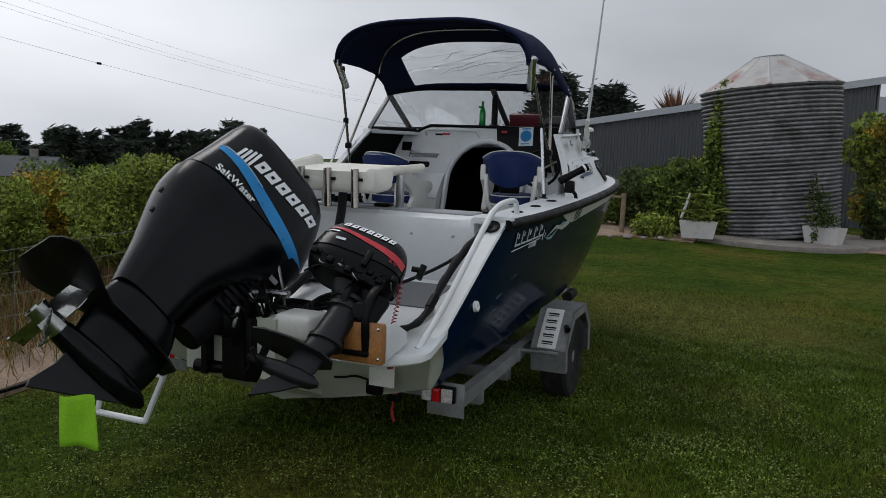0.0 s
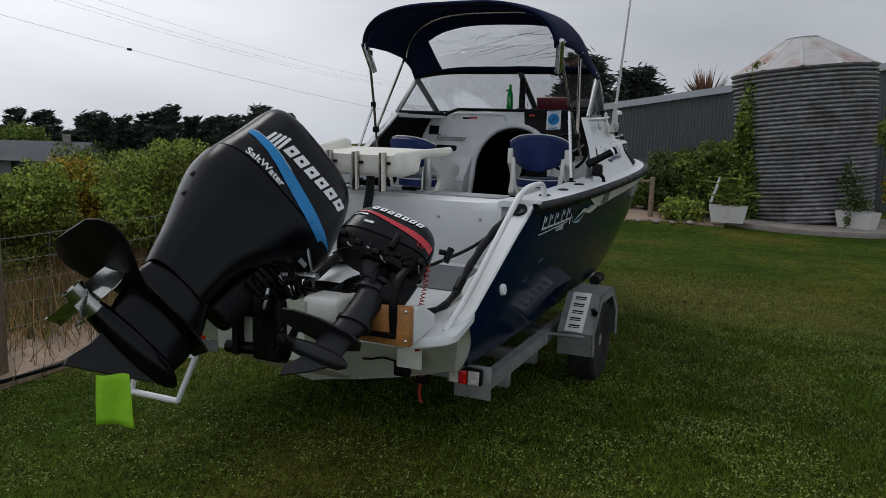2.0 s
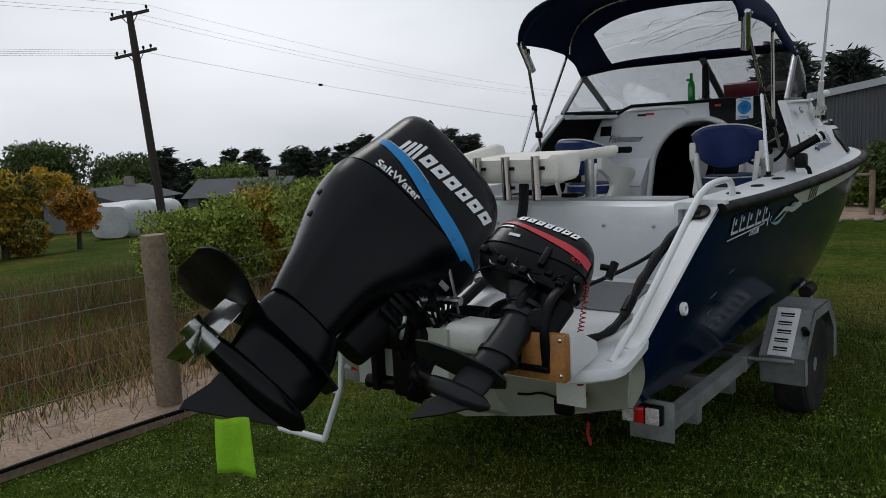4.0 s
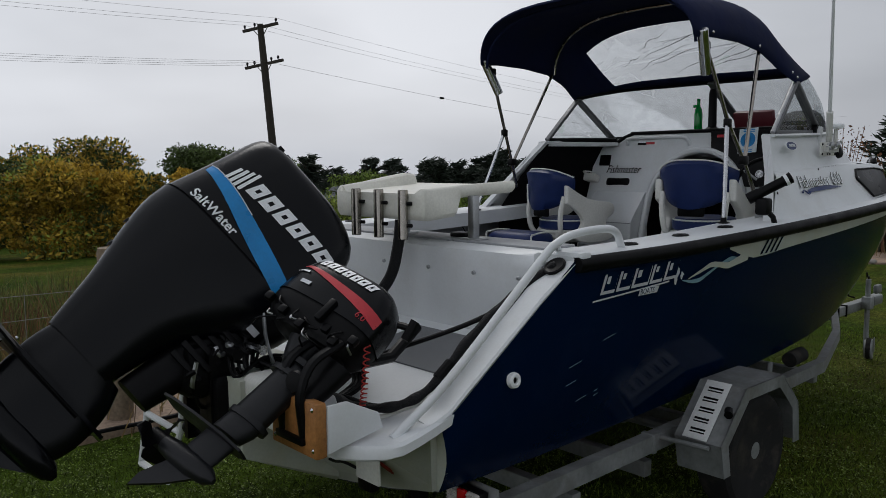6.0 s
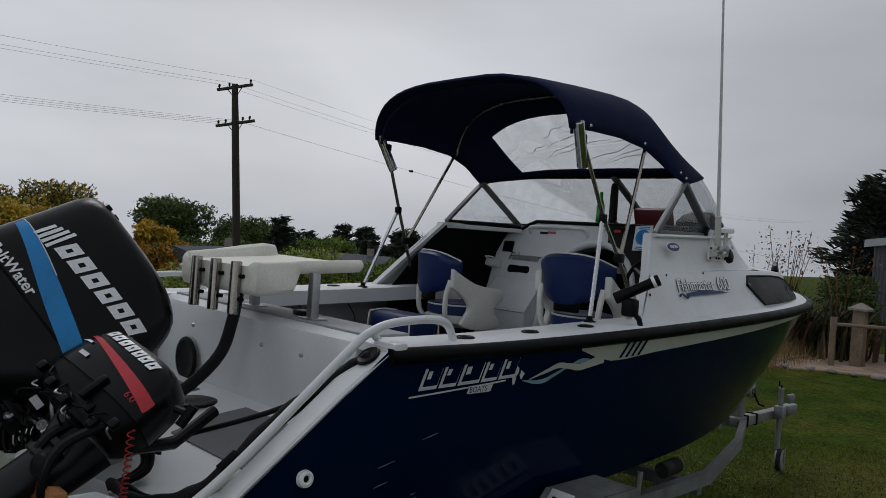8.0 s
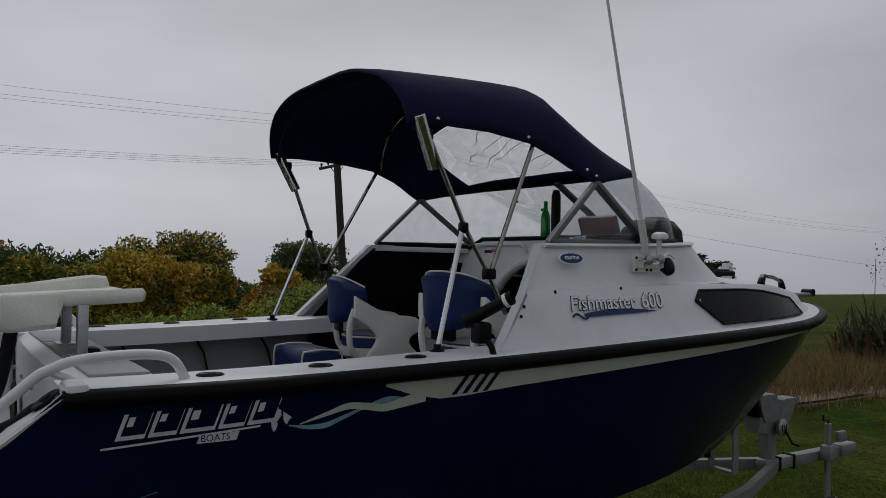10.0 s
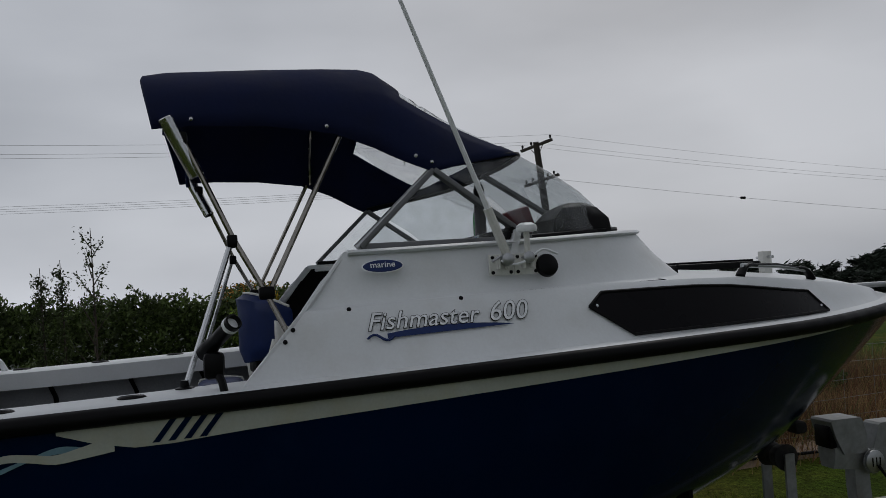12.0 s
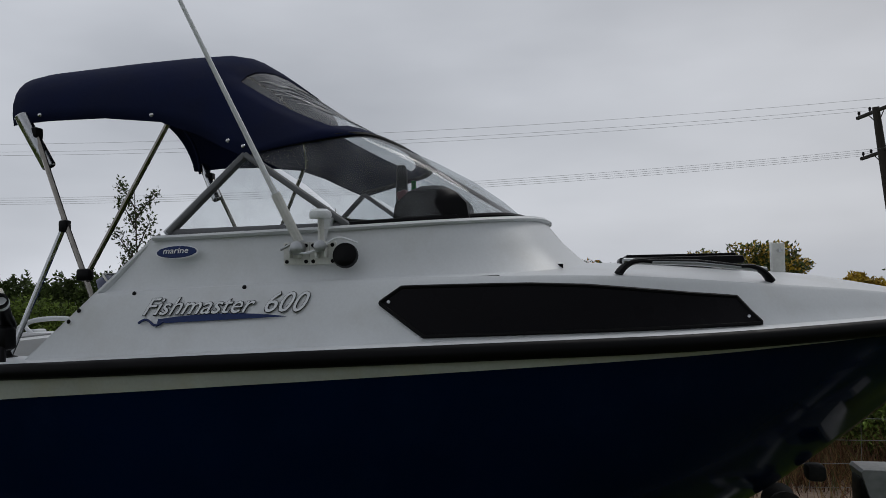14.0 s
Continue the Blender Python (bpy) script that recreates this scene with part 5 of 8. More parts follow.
# two waves that swell into the pale band
RIBBONS = (
    (M_CREAM, 0.0085, (0.70, 0.80, 0.88, 0.95, 1.02, 1.10, 1.20), (0.163, 0.137, 0.118, 0.126, 0.138, 0.127, 0.108), (0.002, 0.008, 0.012, 0.013, 0.015, 0.019, 0.026)),
    (M_WAVE, 0.0075, (0.66, 0.74, 0.80, 0.86, 0.95, 1.04, 1.13), (0.163, 0.178, 0.177, 0.158, 0.128, 0.110, 0.126), (0.002, 0.008, 0.010, 0.008, 0.006, 0.011, 0.012)),
)
for mt, out_, ky, kc, kw in RIBBONS:
    mid_, wid_ = graph(ky, kc), graph(ky, kw)
    strip_on_side([((y, mid_(y) - wid_(y)), (y, mid_(y) + wid_(y))) for y in np.linspace(ky[0], ky[-1], 41)], mt, "wave", "pale wave graphic", out=out_)
# slashes at the aft end of the band
for k in range(4):
    y = 1.315 + 0.049 * k
    strip_on_side([((y + 0.058, 0.05), (y + 0.080, 0.05)), ((y, 0.122), (y + 0.023, 0.122))], M_HULL, "slash")
# model name as plain outlined blocks on the cabin side
def cab_mark(y, f, out=0.009):
    return cabin_skin(y, f, out)


def name_mark(p):
    return cab_mark(2.055 + 0.965 * p.x + 0.28 * p.y, 0.58 + 3.3 * p.y - 0.10 * p.x, 0.008 + p.z)


for body, x0, size, sq in (("Fishmaster", 0.0, 0.118, 0.87), ("600", 0.492, 0.135, 0.82)):
    lettering(body, size, Matrix.Translation((x0, 0, 0)), M_RUBBER, "lettering_outline", boat, "black outlined lettering", depth=0.0004, squeeze=sq, weight=0.0032, project=name_mark)
    lettering(body, size, Matrix.Translation((x0, 0, 0.0018)), M_WHITEDEC, "lettering", boat, "white lettering", depth=0.0006, squeeze=sq, weight=0.0002, project=name_mark)
rows = []
for t in np.linspace(0, 1, 14):
    y = 2.13 + 0.50 * t
    rows.append([cab_mark(y, 0.44 + 0.01 * t + 0.105 * max(0.04, math.sin(math.pi * (0.2 + 0.8 * t)) ** 0.8) * (1 - k), 0.008) for k in (0, 1)])
part("swoosh", loft(rows, False, False), M_NAVYDEC, boat, "navy swoosh under the model name")
part("swoosh_curl", tube([cab_mark(2.055 + 0.1 * t, 0.46 + 0.05 * math.sin(6.3 * t), 0.009) for t in np.linspace(0, 1, 10)], 0.005, 5), M_NAVYDEC, boat)
BADGE = axes((0.931, 2.146, 2.022), (-0.12, 1.0, 0.02), (-0.42, 0, 0.9), (0.9, 0.1, 0.42))
part("oval_badge", turned([(0.0001, 0.003), (0.95, 0.003), (1.0, 0.0)], 24, BADGE @ Matrix.Diagonal((0.085, 0.030, 1, 1))), M_WHITEDEC, boat, "white-rimmed oval dealer badge")
part("badge_field", turned([(0.0001, 0.006), (0.95, 0.006), (1.0, 0.003)], 24, BADGE @ Matrix.Diagonal((0.079, 0.026, 1, 1))), M_NAVYDEC, boat, "navy blue badge field")
lettering("marine", 0.036, BADGE @ Matrix.Translation((-0.052, -0.008, 0.008)), M_WHITEDEC, "lettering", boat, "white lettering", depth=0.001)
for y, f in ((1.76, 0.55), (1.79, 0.72), (2.0, 0.95), (2.44, 0.95)):
    p = cab_mark(y, f, 0.008)
    part("rivet", turned([(0.0001, 0.004), (0.009, 0.0)], 8, along(p, (1, 0, 0.2))), M_BLACKPL, boat)

# drain fitting and old scratches on the topside
c_ = Vector((1.052, -0.335, 1.135))
fitting = part("skin_fitting", turned([(0.013, 0.002), (0.013, 0.012), (0.019, 0.015), (0.029, 0.011), (0.032, -0.006)], 22, along(c_, (1, 0, 0.12))), M_WHITEDEC, boat, "white skin fitting")
part("outlet", turned([(0.0001, 0.004), (0.0125, 0.004), (0.0125, 0.0)], 14, along(c_, (1, 0, 0.12))), M_BLACKPL, fitting, "dark outlet hole")
r_ = random.Random(40)
for k in range(6):
    y, dr = r_.uniform(-0.1, 0.5), r_.uniform(0.35, 0.62)
    L_ = r_.uniform(0.02, 0.08)
    part("scratch", tube([side_point(y + L_ * q, dr - 0.25 * L_ * q, 0.002) for q in (0, 0.4, 0.7, 1)], 0.0008, 4), M_WAVE, boat)

# ---------------------------------------------------------------- outboards
def motor_axes(tilt, steer):
    """Leg, aft and starboard directions of a tilted and steered outboard."""
    t, d = radians(tilt), radians(steer)
    leg = Vector((0, -math.sin(t), -math.cos(t)))
    aft = Vector((-math.sin(d), -math.cos(t) * math.cos(d), math.sin(t) * math.cos(d)))
    star = Vector((math.cos(d), -math.cos(t) * math.sin(d), math.sin(t) * math.sin(d)))
    return leg, aft, star


def section(d, a0, a1, half, n=28, e=0.55, front=None):
    """Rounded section across the leg: aft from a0 to a1, half wide."""
    c, h = (a0 + a1) / 2, (a1 - a0) / 2
    out = []
    for k in range(n):
        t = 2 * math.pi * k / n
        x, y = math.cos(t), math.sin(t)
        taper = 1.0 - 0.16 * max(0, x) ** 2 - (0.10 * max(0, -x) ** 2)
        out.append((d, c + h * math.copysign(abs(x) ** e, x), half * taper * math.copysign(abs(y) ** e, y)))
    return out


def interp_rows(rows, n):
    """Smooths a table of section values to n rows."""
    t = np.linspace(0, 1, len(rows))
    cols = [graph(t, [r[k] for r in rows]) for k in range(len(rows[0]))]
    return [tuple(c(u) for c in cols) for u in np.linspace(0, 1, n)]


LEG, AFTD, STAR = motor_axes(58, 27)
S0 = 0.72


def big(d, a, s):
    return LEG * d + AFTD * a + STAR * (S0 + s)


main = thing("outboard_motor", "large black outboard motor tilted up on the transom, blue stripe", "outboard motor")
upper = [(-0.562, 1.60, 1.84, 0.05), (-0.552, 1.50, 1.915, 0.11), (-0.525, 1.38, 1.955, 0.155), (-0.47, 1.295, 1.975, 0.182), (-0.35, 1.25, 1.99, 0.197), (-0.20, 1.215, 2.012, 0.205), (-0.06, 1.195, 2.036, 0.207)]
part("upper_cowl", loft([[big(*p) for p in section(*r)] for r in interp_rows(upper, 16)]), M_BLACK, main, "black upper cowl", sharp=50)
part("cowl_seam", loft([[big(*p) for p in section(d, 1.205, 2.026, 0.201)] for d in (-0.062, -0.048)]), M_RUBBER, main)
lower = [(-0.05, 1.20, 2.04, 0.207), (0.06, 1.26, 2.035, 0.200), (0.18, 1.36, 2.005, 0.180), (0.30, 1.45, 1.965, 0.155), (0.42, 1.51, 1.925, 0.13), (0.54, 1.53, 1.895, 0.11), (0.64, 1.54, 1.868, 0.095)]
part("lower_cowl", loft([[big(*p) for p in section(*r)] for r in interp_rows(lower, 16)]), M_BLACK, main, "black lower cowl and midsection", sharp=50)
# front engine pan and dark underside
pan = [(-0.05, 1.20, 1.50, 0.19), (0.05, 1.22, 1.48, 0.17), (0.13, 1.28, 1.47, 0.13), (0.17, 1.34, 1.46, 0.10)]
part("engine_pan", loft([[big(*p) for p in section(*r, e=0.7)] for r in interp_rows(pan, 8)]), M_BLACKPL, main)
# mid leg to gear case
legs = [(0.62, 1.50, 1.86, 0.085), (0.70, 1.46, 1.87, 0.066), (0.80, 1.44, 1.865, 0.055), (0.90, 1.44, 1.85, 0.052), (1.00, 1.47, 1.83, 0.045), (1.04, 1.48, 1.82, 0.03)]
part("gear_leg", loft([[big(*p) for p in section(*r, e=0.9)] for r in interp_rows(legs, 12)]), M_BLACK, main, "black lower leg")
bullet = [(1.40, 0.012), (1.43, 0.035), (1.50, 0.058), (1.60, 0.066), (1.72, 0.064), (1.82, 0.056), (1.88, 0.05)]
part("gear_case", loft([[big(0.985 + r * math.cos(t), a, r * math.sin(t)) for t in (2 * math.pi * k / 16 for k in range(16))] for a, r in bullet]), M_BLACK, main)
skeg = [(1.0, 1.44), (1.05, 1.50), (1.16, 1.68), (1.245, 1.82), (1.215, 1.83), (1.10, 1.80), (1.02, 1.80)]
sk = []
for s in (-0.011, 0.011):
    sk.append([big(d, a, s) for d, a in skeg])
part("skeg", loft(sk), M_GREYLEG, main, "worn grey skeg")
# anti-ventilation plate with bolted hydrofoil
plate = [(1.40, 0.05), (1.50, 0.09), (1.70, 0.105), (1.90, 0.10), (2.0, 0.085)]
part("cavitation_plate", loft([[big(0.775, a, w), big(0.790, a, w + 0.004), big(0.790, a, -w - 0.004), big(0.775, a, -w)] for a, w in plate]), M_BLACK, main)
foil = [(1.52, 0.06), (1.70, 0.085), (1.82, 0.105), (1.90, 0.15), (1.98, 0.215), (2.05, 0.255), (2.11, 0.26), (2.16, 0.215), (2.19, 0.14)]
rows = []
span_f = (-1, -0.8, -0.5, -0.2, 0.2, 0.5, 0.8, 1)
for a, w in foil:
    rows.append([big(0.765 + 0.022 * f * f, a, w * f) for f in span_f] + [big(0.800 + 0.022 * f * f - 0.026 * abs(f) ** 4, a, w * f) for f in span_f[::-1]])
fo = part("hydrofoil", loft(rows), M_BLACKPL, main, "black plastic hydrofoil wing", sharp=50)
for s in (1, -1):
    for a in (1.88, 2.0):
        part("bolt", turned([(0.0001, 0.008), (0.008, 0.006), (0.009, 0)], 8, along(big(0.765, a, s * 0.085), -LEG)), M_STEEL, fo)
M_PROP = mat("polished_propeller", (0.40, 0.41, 0.39), 0.22, 1.0, vary=0.08, scale=9)
# propeller
hub = big(0.985, 1.93, 0)
prop = part("propeller", turned([(0.046, -0.06), (0.048, 0.04), (0.052, 0.085), (0.046, 0.085), (0.04, 0.05), (0.0001, 0.05)], 16, along(hub, AFTD)), M_PROP, main, "stainless three-blade propeller")
for k in range(3):
    th = radians(40 + 120 * k)
    rows = []
    for r, ch in ((0.05, 0.055), (0.09, 0.095), (0.135, 0.12), (0.17, 0.105), (0.195, 0.06), (0.205, 0.012)):
        row = []
        for side in (0.002, -0.002):
            for u in (-1, -0.5, 0, 0.5, 1) if side > 0 else (1, 0.5, 0, -0.5, -1):
                ang = th + u * ch / max(r, 0.06) * 0.62
                z = -0.045 * u * (1 - 1.2 * r) + side + 0.012 * u * u
                row.append(hub + AFTD * z + (STAR * math.cos(ang) + LEG * math.sin(ang)) * r)
        rows.append(row)
    part("blade", loft(rows), M_PROP, prop)
# swivel bracket, clamps, trim ram
part("swivel_bracket", loft([[big(*p) for p in section(d, a0, a1, h, e=0.7)] for d, a0, a1, h in ((0.08, 1.28, 1.50, 0.075), (0.25, 1.30, 1.50, 0.08), (0.45, 1.34, 1.52, 0.07), (0.60, 1.37, 1.53, 0.06))]), M_BLACKPL, main)
for s in (1, -1):
    part("clamp_bracket", loft([[Vector((s * 0.115 + x, -1.06 + y, z)) for x, y in ((-0.016, -0.05), (0.016, -0.05), (0.016, 0.05), (-0.016, 0.05))] for z, y in ((0.80, 0), (0.95, 0), (1.12, 0), (1.20, 0))]), M_BLACKPL, main, "black transom clamp")
part("trim_ram", tube([(-0.20, -1.06, 0.82), (0.06, -1.03, 0.83)], 0.034, 12), M_BLACKPL, main)
part("bracket_block", box(0.07, -1.04, 0.95, 0.19, 0.12, 0.34, 0.03), M_BLACKPL, main, "black transom bracket")
part("bracket_block", box(-0.05, -1.10, 1.10, 0.34, 0.20, 0.16, 0.05), M_BLACKPL, main)
part("tilt_tube", tube([(-0.20, -1.02, 1.20), (0.20, -1.02, 1.20)], 0.024, 12), M_BLACKPL, main)
part("mount_block", box(0.0, -1.10, 1.16, 0.20, 0.16, 0.15, 0.03), M_BLACKPL, main)
part("steering_ram", tube([(-0.28, -0.95, 1.22), (0.28, -0.95, 1.22)], 0.02, 10), M_STEEL, main)
rng = random.Random(4)
for k in range(7):
    a0, s_ = 1.26 + 0.03 * k, 0.10 - 0.02 * (k % 3)
    part("cable", tube(smooth_path([big(0.05 + 0.02 * k, 1.30 + 0.02 * k, s_), big(0.17 + 0.02 * k, 1.24, s_ + 0.03), Vector((0.08 + 0.02 * k, -0.86, 1.10 + 0.012 * k)), Vector((0.10 + 0.05 * k, -0.55, 1.03 + 0.01 * k))], 6), 0.007 + 0.002 * (k % 2), 6), M_BLACKPL, main)
for k in range(6):
    part("rib", box(0, 0, 0, 0.015, 0.10, 0.02, 0.004, m=axes(big(0.10 + 0.035 * k, 1.37, 0.12 - 0.008 * k), STAR, AFTD, LEG)), M_BLACKPL, main)
part("label_tag", box(0, 0, 0, 0.002, 0.05, 0.03, m=axes(big(0.12, 1.33, 0.165), STAR, AFTD, LEG)), M_ALU, main)
part("fuel_hose", tube(smooth_path([big(0.02, 1.38, 0.17), big(0.10, 1.27, 0.16), big(0.13, 1.17, 0.10), Vector((0.22, -0.86, 1.12)), Vector((0.33, -0.80, 1.06))], 6), 0.008, 6), M_ALU, main)


r_ = random.Random(17)
for k in range(16):
    d0, a0, s0 = r_.uniform(0.10, 0.42), r_.uniform(1.22, 1.42), r_.uniform(-0.02, 0.15)
    p0 = big(d0, a0, s0)
    p1 = p0 + Vector((r_.uniform(-0.10, 0.10), r_.uniform(-0.02, 0.12), r_.uniform(-0.16, 0.02)))
    part("rigging_line", tube(smooth_path([p0, p0.lerp(p1, 0.5) + Vector((0.03, -0.03, -0.02)), p1], 5), r_.uniform(0.005, 0.012), 6), M_BLACKPL if k % 5 else M_ALU, main)
for k in range(6):
    part("bracket_rib", box(0, 0, 0, 0.02, 0.16, 0.025, 0.005, m=axes(big(0.14 + 0.05 * k, 1.40, 0.10 + 0.012 * math.sin(2 * k)), STAR, AFTD, LEG)), M_BLACKPL, main)


def cowl_skin(d, a, out=0.002):
    """Starboard face of the main cowl."""
    rows = interp_rows(upper, 40) if d < -0.055 else interp_rows(lower, 40)
    r = min(rows, key=lambda q: abs(q[0] - d))
    sec = [p for p in section(*r, n=96) if p[2] > 0]
    p = min(sec, key=lambda q: abs(q[1] - a))
    return big(d, a, p[2] + out)


# blue sweep between the two lines of writing
rows = []
for t in np.linspace(0, 1, 24):
    a = 1.975 - 0.72 * t
    mid = -0.225 + 0.03 * math.sin(math.pi * t) + 0.185 * t ** 1.6
    w_ = 0.006 + 0.036 * math.sin(math.pi * min(1, 0.12 + 0.62 * t))
    rows.append([cowl_skin(mid - w_ + 2 * w_ * k / 3, a, 0.003) for k in range(4)])
part("blue_stripe", loft(rows, False, False), M_BLUEDEC, main, "bright blue sweep stripe", sharp=80)
part("silver_edge", tube([r[0] + STAR * 0.001 for r in rows[:10]], 0.0025, 5), M_SILVER, main)
# maker's name as plain blocks
a_ = 1.90
for k, w in enumerate((0.10, 0.066, 0.075, 0.075, 0.072, 0.075, 0.075)):
    lo, hi = -0.243 - 0.006 * k, -0.327 - 0.004 * k
    if k == 0:
        for j in range(4):
            rows = [[cowl_skin(lo + 0.012 + (hi - 0.012 * j - lo) * q / 3, a_ - 0.024 * j - 0.015 * f - 0.014 * q / 3, 0.003) for q in range(4)] for f in (0, 1)]
            part("letter_block", loft(rows, False, False), M_WHITEDEC, main)
    else:
        for q0, q1, f0, f1 in ((0, 1, 0.0, 0.28), (0, 0.36, 0.28, 0.54), (0.64, 1, 0.28, 0.54), (0, 1, 0.54, 0.82)):
            rows = [[cowl_skin(lo + (hi - lo) * (q0 + (q1 - q0) * q / 2), a_ - w * f - 0.024 * (q0 + (q1 - q0) * q / 2), 0.003) for q in range(3)] for f in (f0, (f0 + f1) / 2, f1)]
            part("letter_block", loft(rows, False, False), M_WHITEDEC, main)
    a_ -= w + 0.004
lettering("SaltWater", 0.062, Matrix(((1, 0, 0, 0), (0, 1, 0, 0), (0, 0, 1, 0), (0, 0, 0, 1))), M_WHITEDEC, "lettering", main, depth=0.0006, weight=0.0012,
          project=lambda p: cowl_skin(-0.068 - p.y * 1.0, 1.928 - p.x, 0.003 + p.z), squeeze=0.98)
# air intake slots at the front top edge
for k in range(4):
    part("air_slot", box(0, 0, 0, 0.012, 0.030, 0.13, 0.004, m=axes(big(-0.492 + 0.004 * k, 1.86 - 0.05 * k, 0.112), STAR, AFTD, LEG)), M_RUBBER, main, "black air intake slot")
for d, a, s in ((0.16, 2.008, 0.05), (0.27, 1.973, 0.045)):
    part("grommet", turned([(0.0001, 0.006), (0.012, 0.008), (0.02, 0.0)], 14, along(big(d, a, s), AFTD + STAR * 0.3)), M_RUBBER, main)

# lime warning cloth on the skeg
cloth = []
c0 = big(1.16, 1.68, 0.0) + Vector((0.05, 0.0, 0.0))
side = Vector((0.75, 0.45, 0)).normalized()
for k in range(9):
    v = k / 8
    row = []
    for j in range(8):
        u = j / 7
        p = c0 + side * (-0.065 + 0.13 * u + 0.02 * v * u) + Vector((0, 0, -0.21 * v - 0.02 * u * v)) + Vector((0.45, -0.75, 0)) * (0.018 * math.sin(6 * u + 2 * v))
        row.append(p)
    cloth.append(row)
fl = tagged(part("warning_cloth", loft(cloth, False, False), M_LIME, sharp=80), "bright lime green cloth hung on the outboard skeg", "cloth")
fl.modifiers.new("cloth", "SOLIDIFY").thickness = 0.004

# ---------------------------------------------------------------- auxiliary outboard
L2, A2, T2 = motor_axes(55, 67)


def kick(d, a, s=0.0):
    return L2 * d + A2 * a + T2 * (1.72 + s)


aux = thing("auxiliary_outboard", "small black auxiliary outboard with red stripe on a wooden bracket", "outboard motor")
up2 = [(-0.285, -0.02, 0.17, 0.04), (-0.277, -0.09, 0.24, 0.085), (-0.25, -0.125, 0.27, 0.110), (-0.20, -0.15, 0.295, 0.122), (-0.135, -0.16, 0.31, 0.126), (-0.075, -0.165, 0.315, 0.126)]
part("upper_cowl", loft([[kick(*p) for p in section(*r)] for r in interp_rows(up2, 12)]), M_BLACK, aux, "black upper cowl", sharp=50)
lo2 = [(-0.068, -0.16, 0.312, 0.122), (-0.03, -0.155, 0.305, 0.118), (0.01, -0.14, 0.28, 0.10), (0.035, -0.12, 0.24, 0.08)]
part("lower_cowl", loft([[kick(*p) for p in section(*r)] for r in interp_rows(lo2, 8)]), M_BLACKPL, aux, "black engine tray")
part("seam", loft([[kick(*p) for p in section(d, -0.158, 0.308, 0.120)] for d in (-0.078, -0.066)]), M_RUBBER, aux)
col = [(0.04, -0.01, 0.15, 0.055), (0.10, 0.0, 0.12, 0.045), (0.16, -0.055, 0.085, 0.050), (0.30, -0.05, 0.09, 0.048), (0.40, -0.045, 0.10, 0.045), (0.46, -0.02, 0.11, 0.040)]
part("leg", loft([[kick(*p) for p in section(*r, e=0.85)] for r in interp_rows(col, 14)]), M_GREYLEG, aux, "dark grey leg")
for d in (0.11, 0.165, 0.37):
    part("collar", loft([[kick(*p) for p in section(d + q, -0.065, 0.105, 0.06, e=0.85)] for q in (0, 0.022)]), M_GREYLEG, aux)
part("cavitation_plate", loft([[kick(0.475, a, w), kick(0.484, a, w), kick(0.484, a, -w), kick(0.475, a, -w)] for a, w in ((-0.06, 0.03), (0.0, 0.07), (0.15, 0.085), (0.27, 0.07), (0.33, 0.045))]), M_GREYLEG, aux)
low2 = [(0.48, -0.02, 0.12, 0.032), (0.55, -0.01, 0.13, 0.026), (0.60, 0.0, 0.135, 0.022)]
part("gear_leg", loft([[kick(*p) for p in section(*r, e=0.9)] for r in low2]), M_GREYLEG, aux)
part("gear_case", loft([[kick(0.60 + r * math.cos(t), a, r * math.sin(t)) for t in (2 * math.pi * k / 14 for k in range(14))] for a, r in ((-0.05, 0.01), (-0.02, 0.03), (0.05, 0.042), (0.14, 0.04), (0.20, 0.032))]), M_GREYLEG, aux)
part("skeg", loft([[kick(d, a, s) for d, a in ((0.61, -0.01), (0.70, 0.09), (0.77, 0.19), (0.72, 0.19), (0.63, 0.14))] for s in (-0.006, 0.006)]), M_GREYLEG, aux)
h2 = kick(0.60, 0.24)
pr2 = part("propeller", turned([(0.03, -0.04), (0.028, 0.03), (0.012, 0.05), (0.0001, 0.052)], 14, along(h2, A2)), M_BLACKPL, aux, "black propeller")
for k in range(3):
    th = radians(20 + 120 * k)
    rows = []
    for r, ch in ((0.028, 0.03), (0.06, 0.06), (0.085, 0.06), (0.10, 0.02)):
        rows.append([h2 + A2 * (-0.025 * u + sd) + (T2 * math.cos(th + u * ch / max(r, 0.05) * 0.6) + L2 * math.sin(th + u * ch / max(r, 0.05) * 0.6)) * r for sd, us in ((0.002, (-1, 0, 1)), (-0.002, (1, 0, -1))) for u in us])
    part("blade", loft(rows), M_BLACKPL, pr2)
# swivel and clamp down to the wooden pad
part("swivel", loft([[kick(*p) for p in section(d, a0, a1, h, e=0.8)] for d, a0, a1, h in ((0.05, -0.16, 0.02, 0.05), (0.14, -0.15, -0.04, 0.045), (0.22, -0.14, -0.05, 0.04))]), M_BLACKPL, aux)
for x in (0.66, 0.79):
    part("clamp", tube(smooth_path([(x, -0.93, 1.33), (x, -1.05, 1.28), (x, -1.10, 1.18), (x, -1.09, 1.03)], 4), 0.022, 8, ratio=0.7), M_BLACKPL, aux)
part("clamp_bar", box(0.725, -1.105, 1.02, 0.17, 0.02, 0.025, 0.004), M_BLACKPL, aux)
part("clamp_screw", tube([(0.66, -0.98, 1.16), (0.66, -0.86, 1.16)], 0.012, 8), M_STEEL, aux)
part("clamp_knob", turned([(0.0001, 0.012), (0.035, 0.01), (0.04, 0), (0.035, -0.01)], 14, along((0.76, -1.10, 1.22), (0.3, -1, 0.2))), M_BLACKPL, aux)
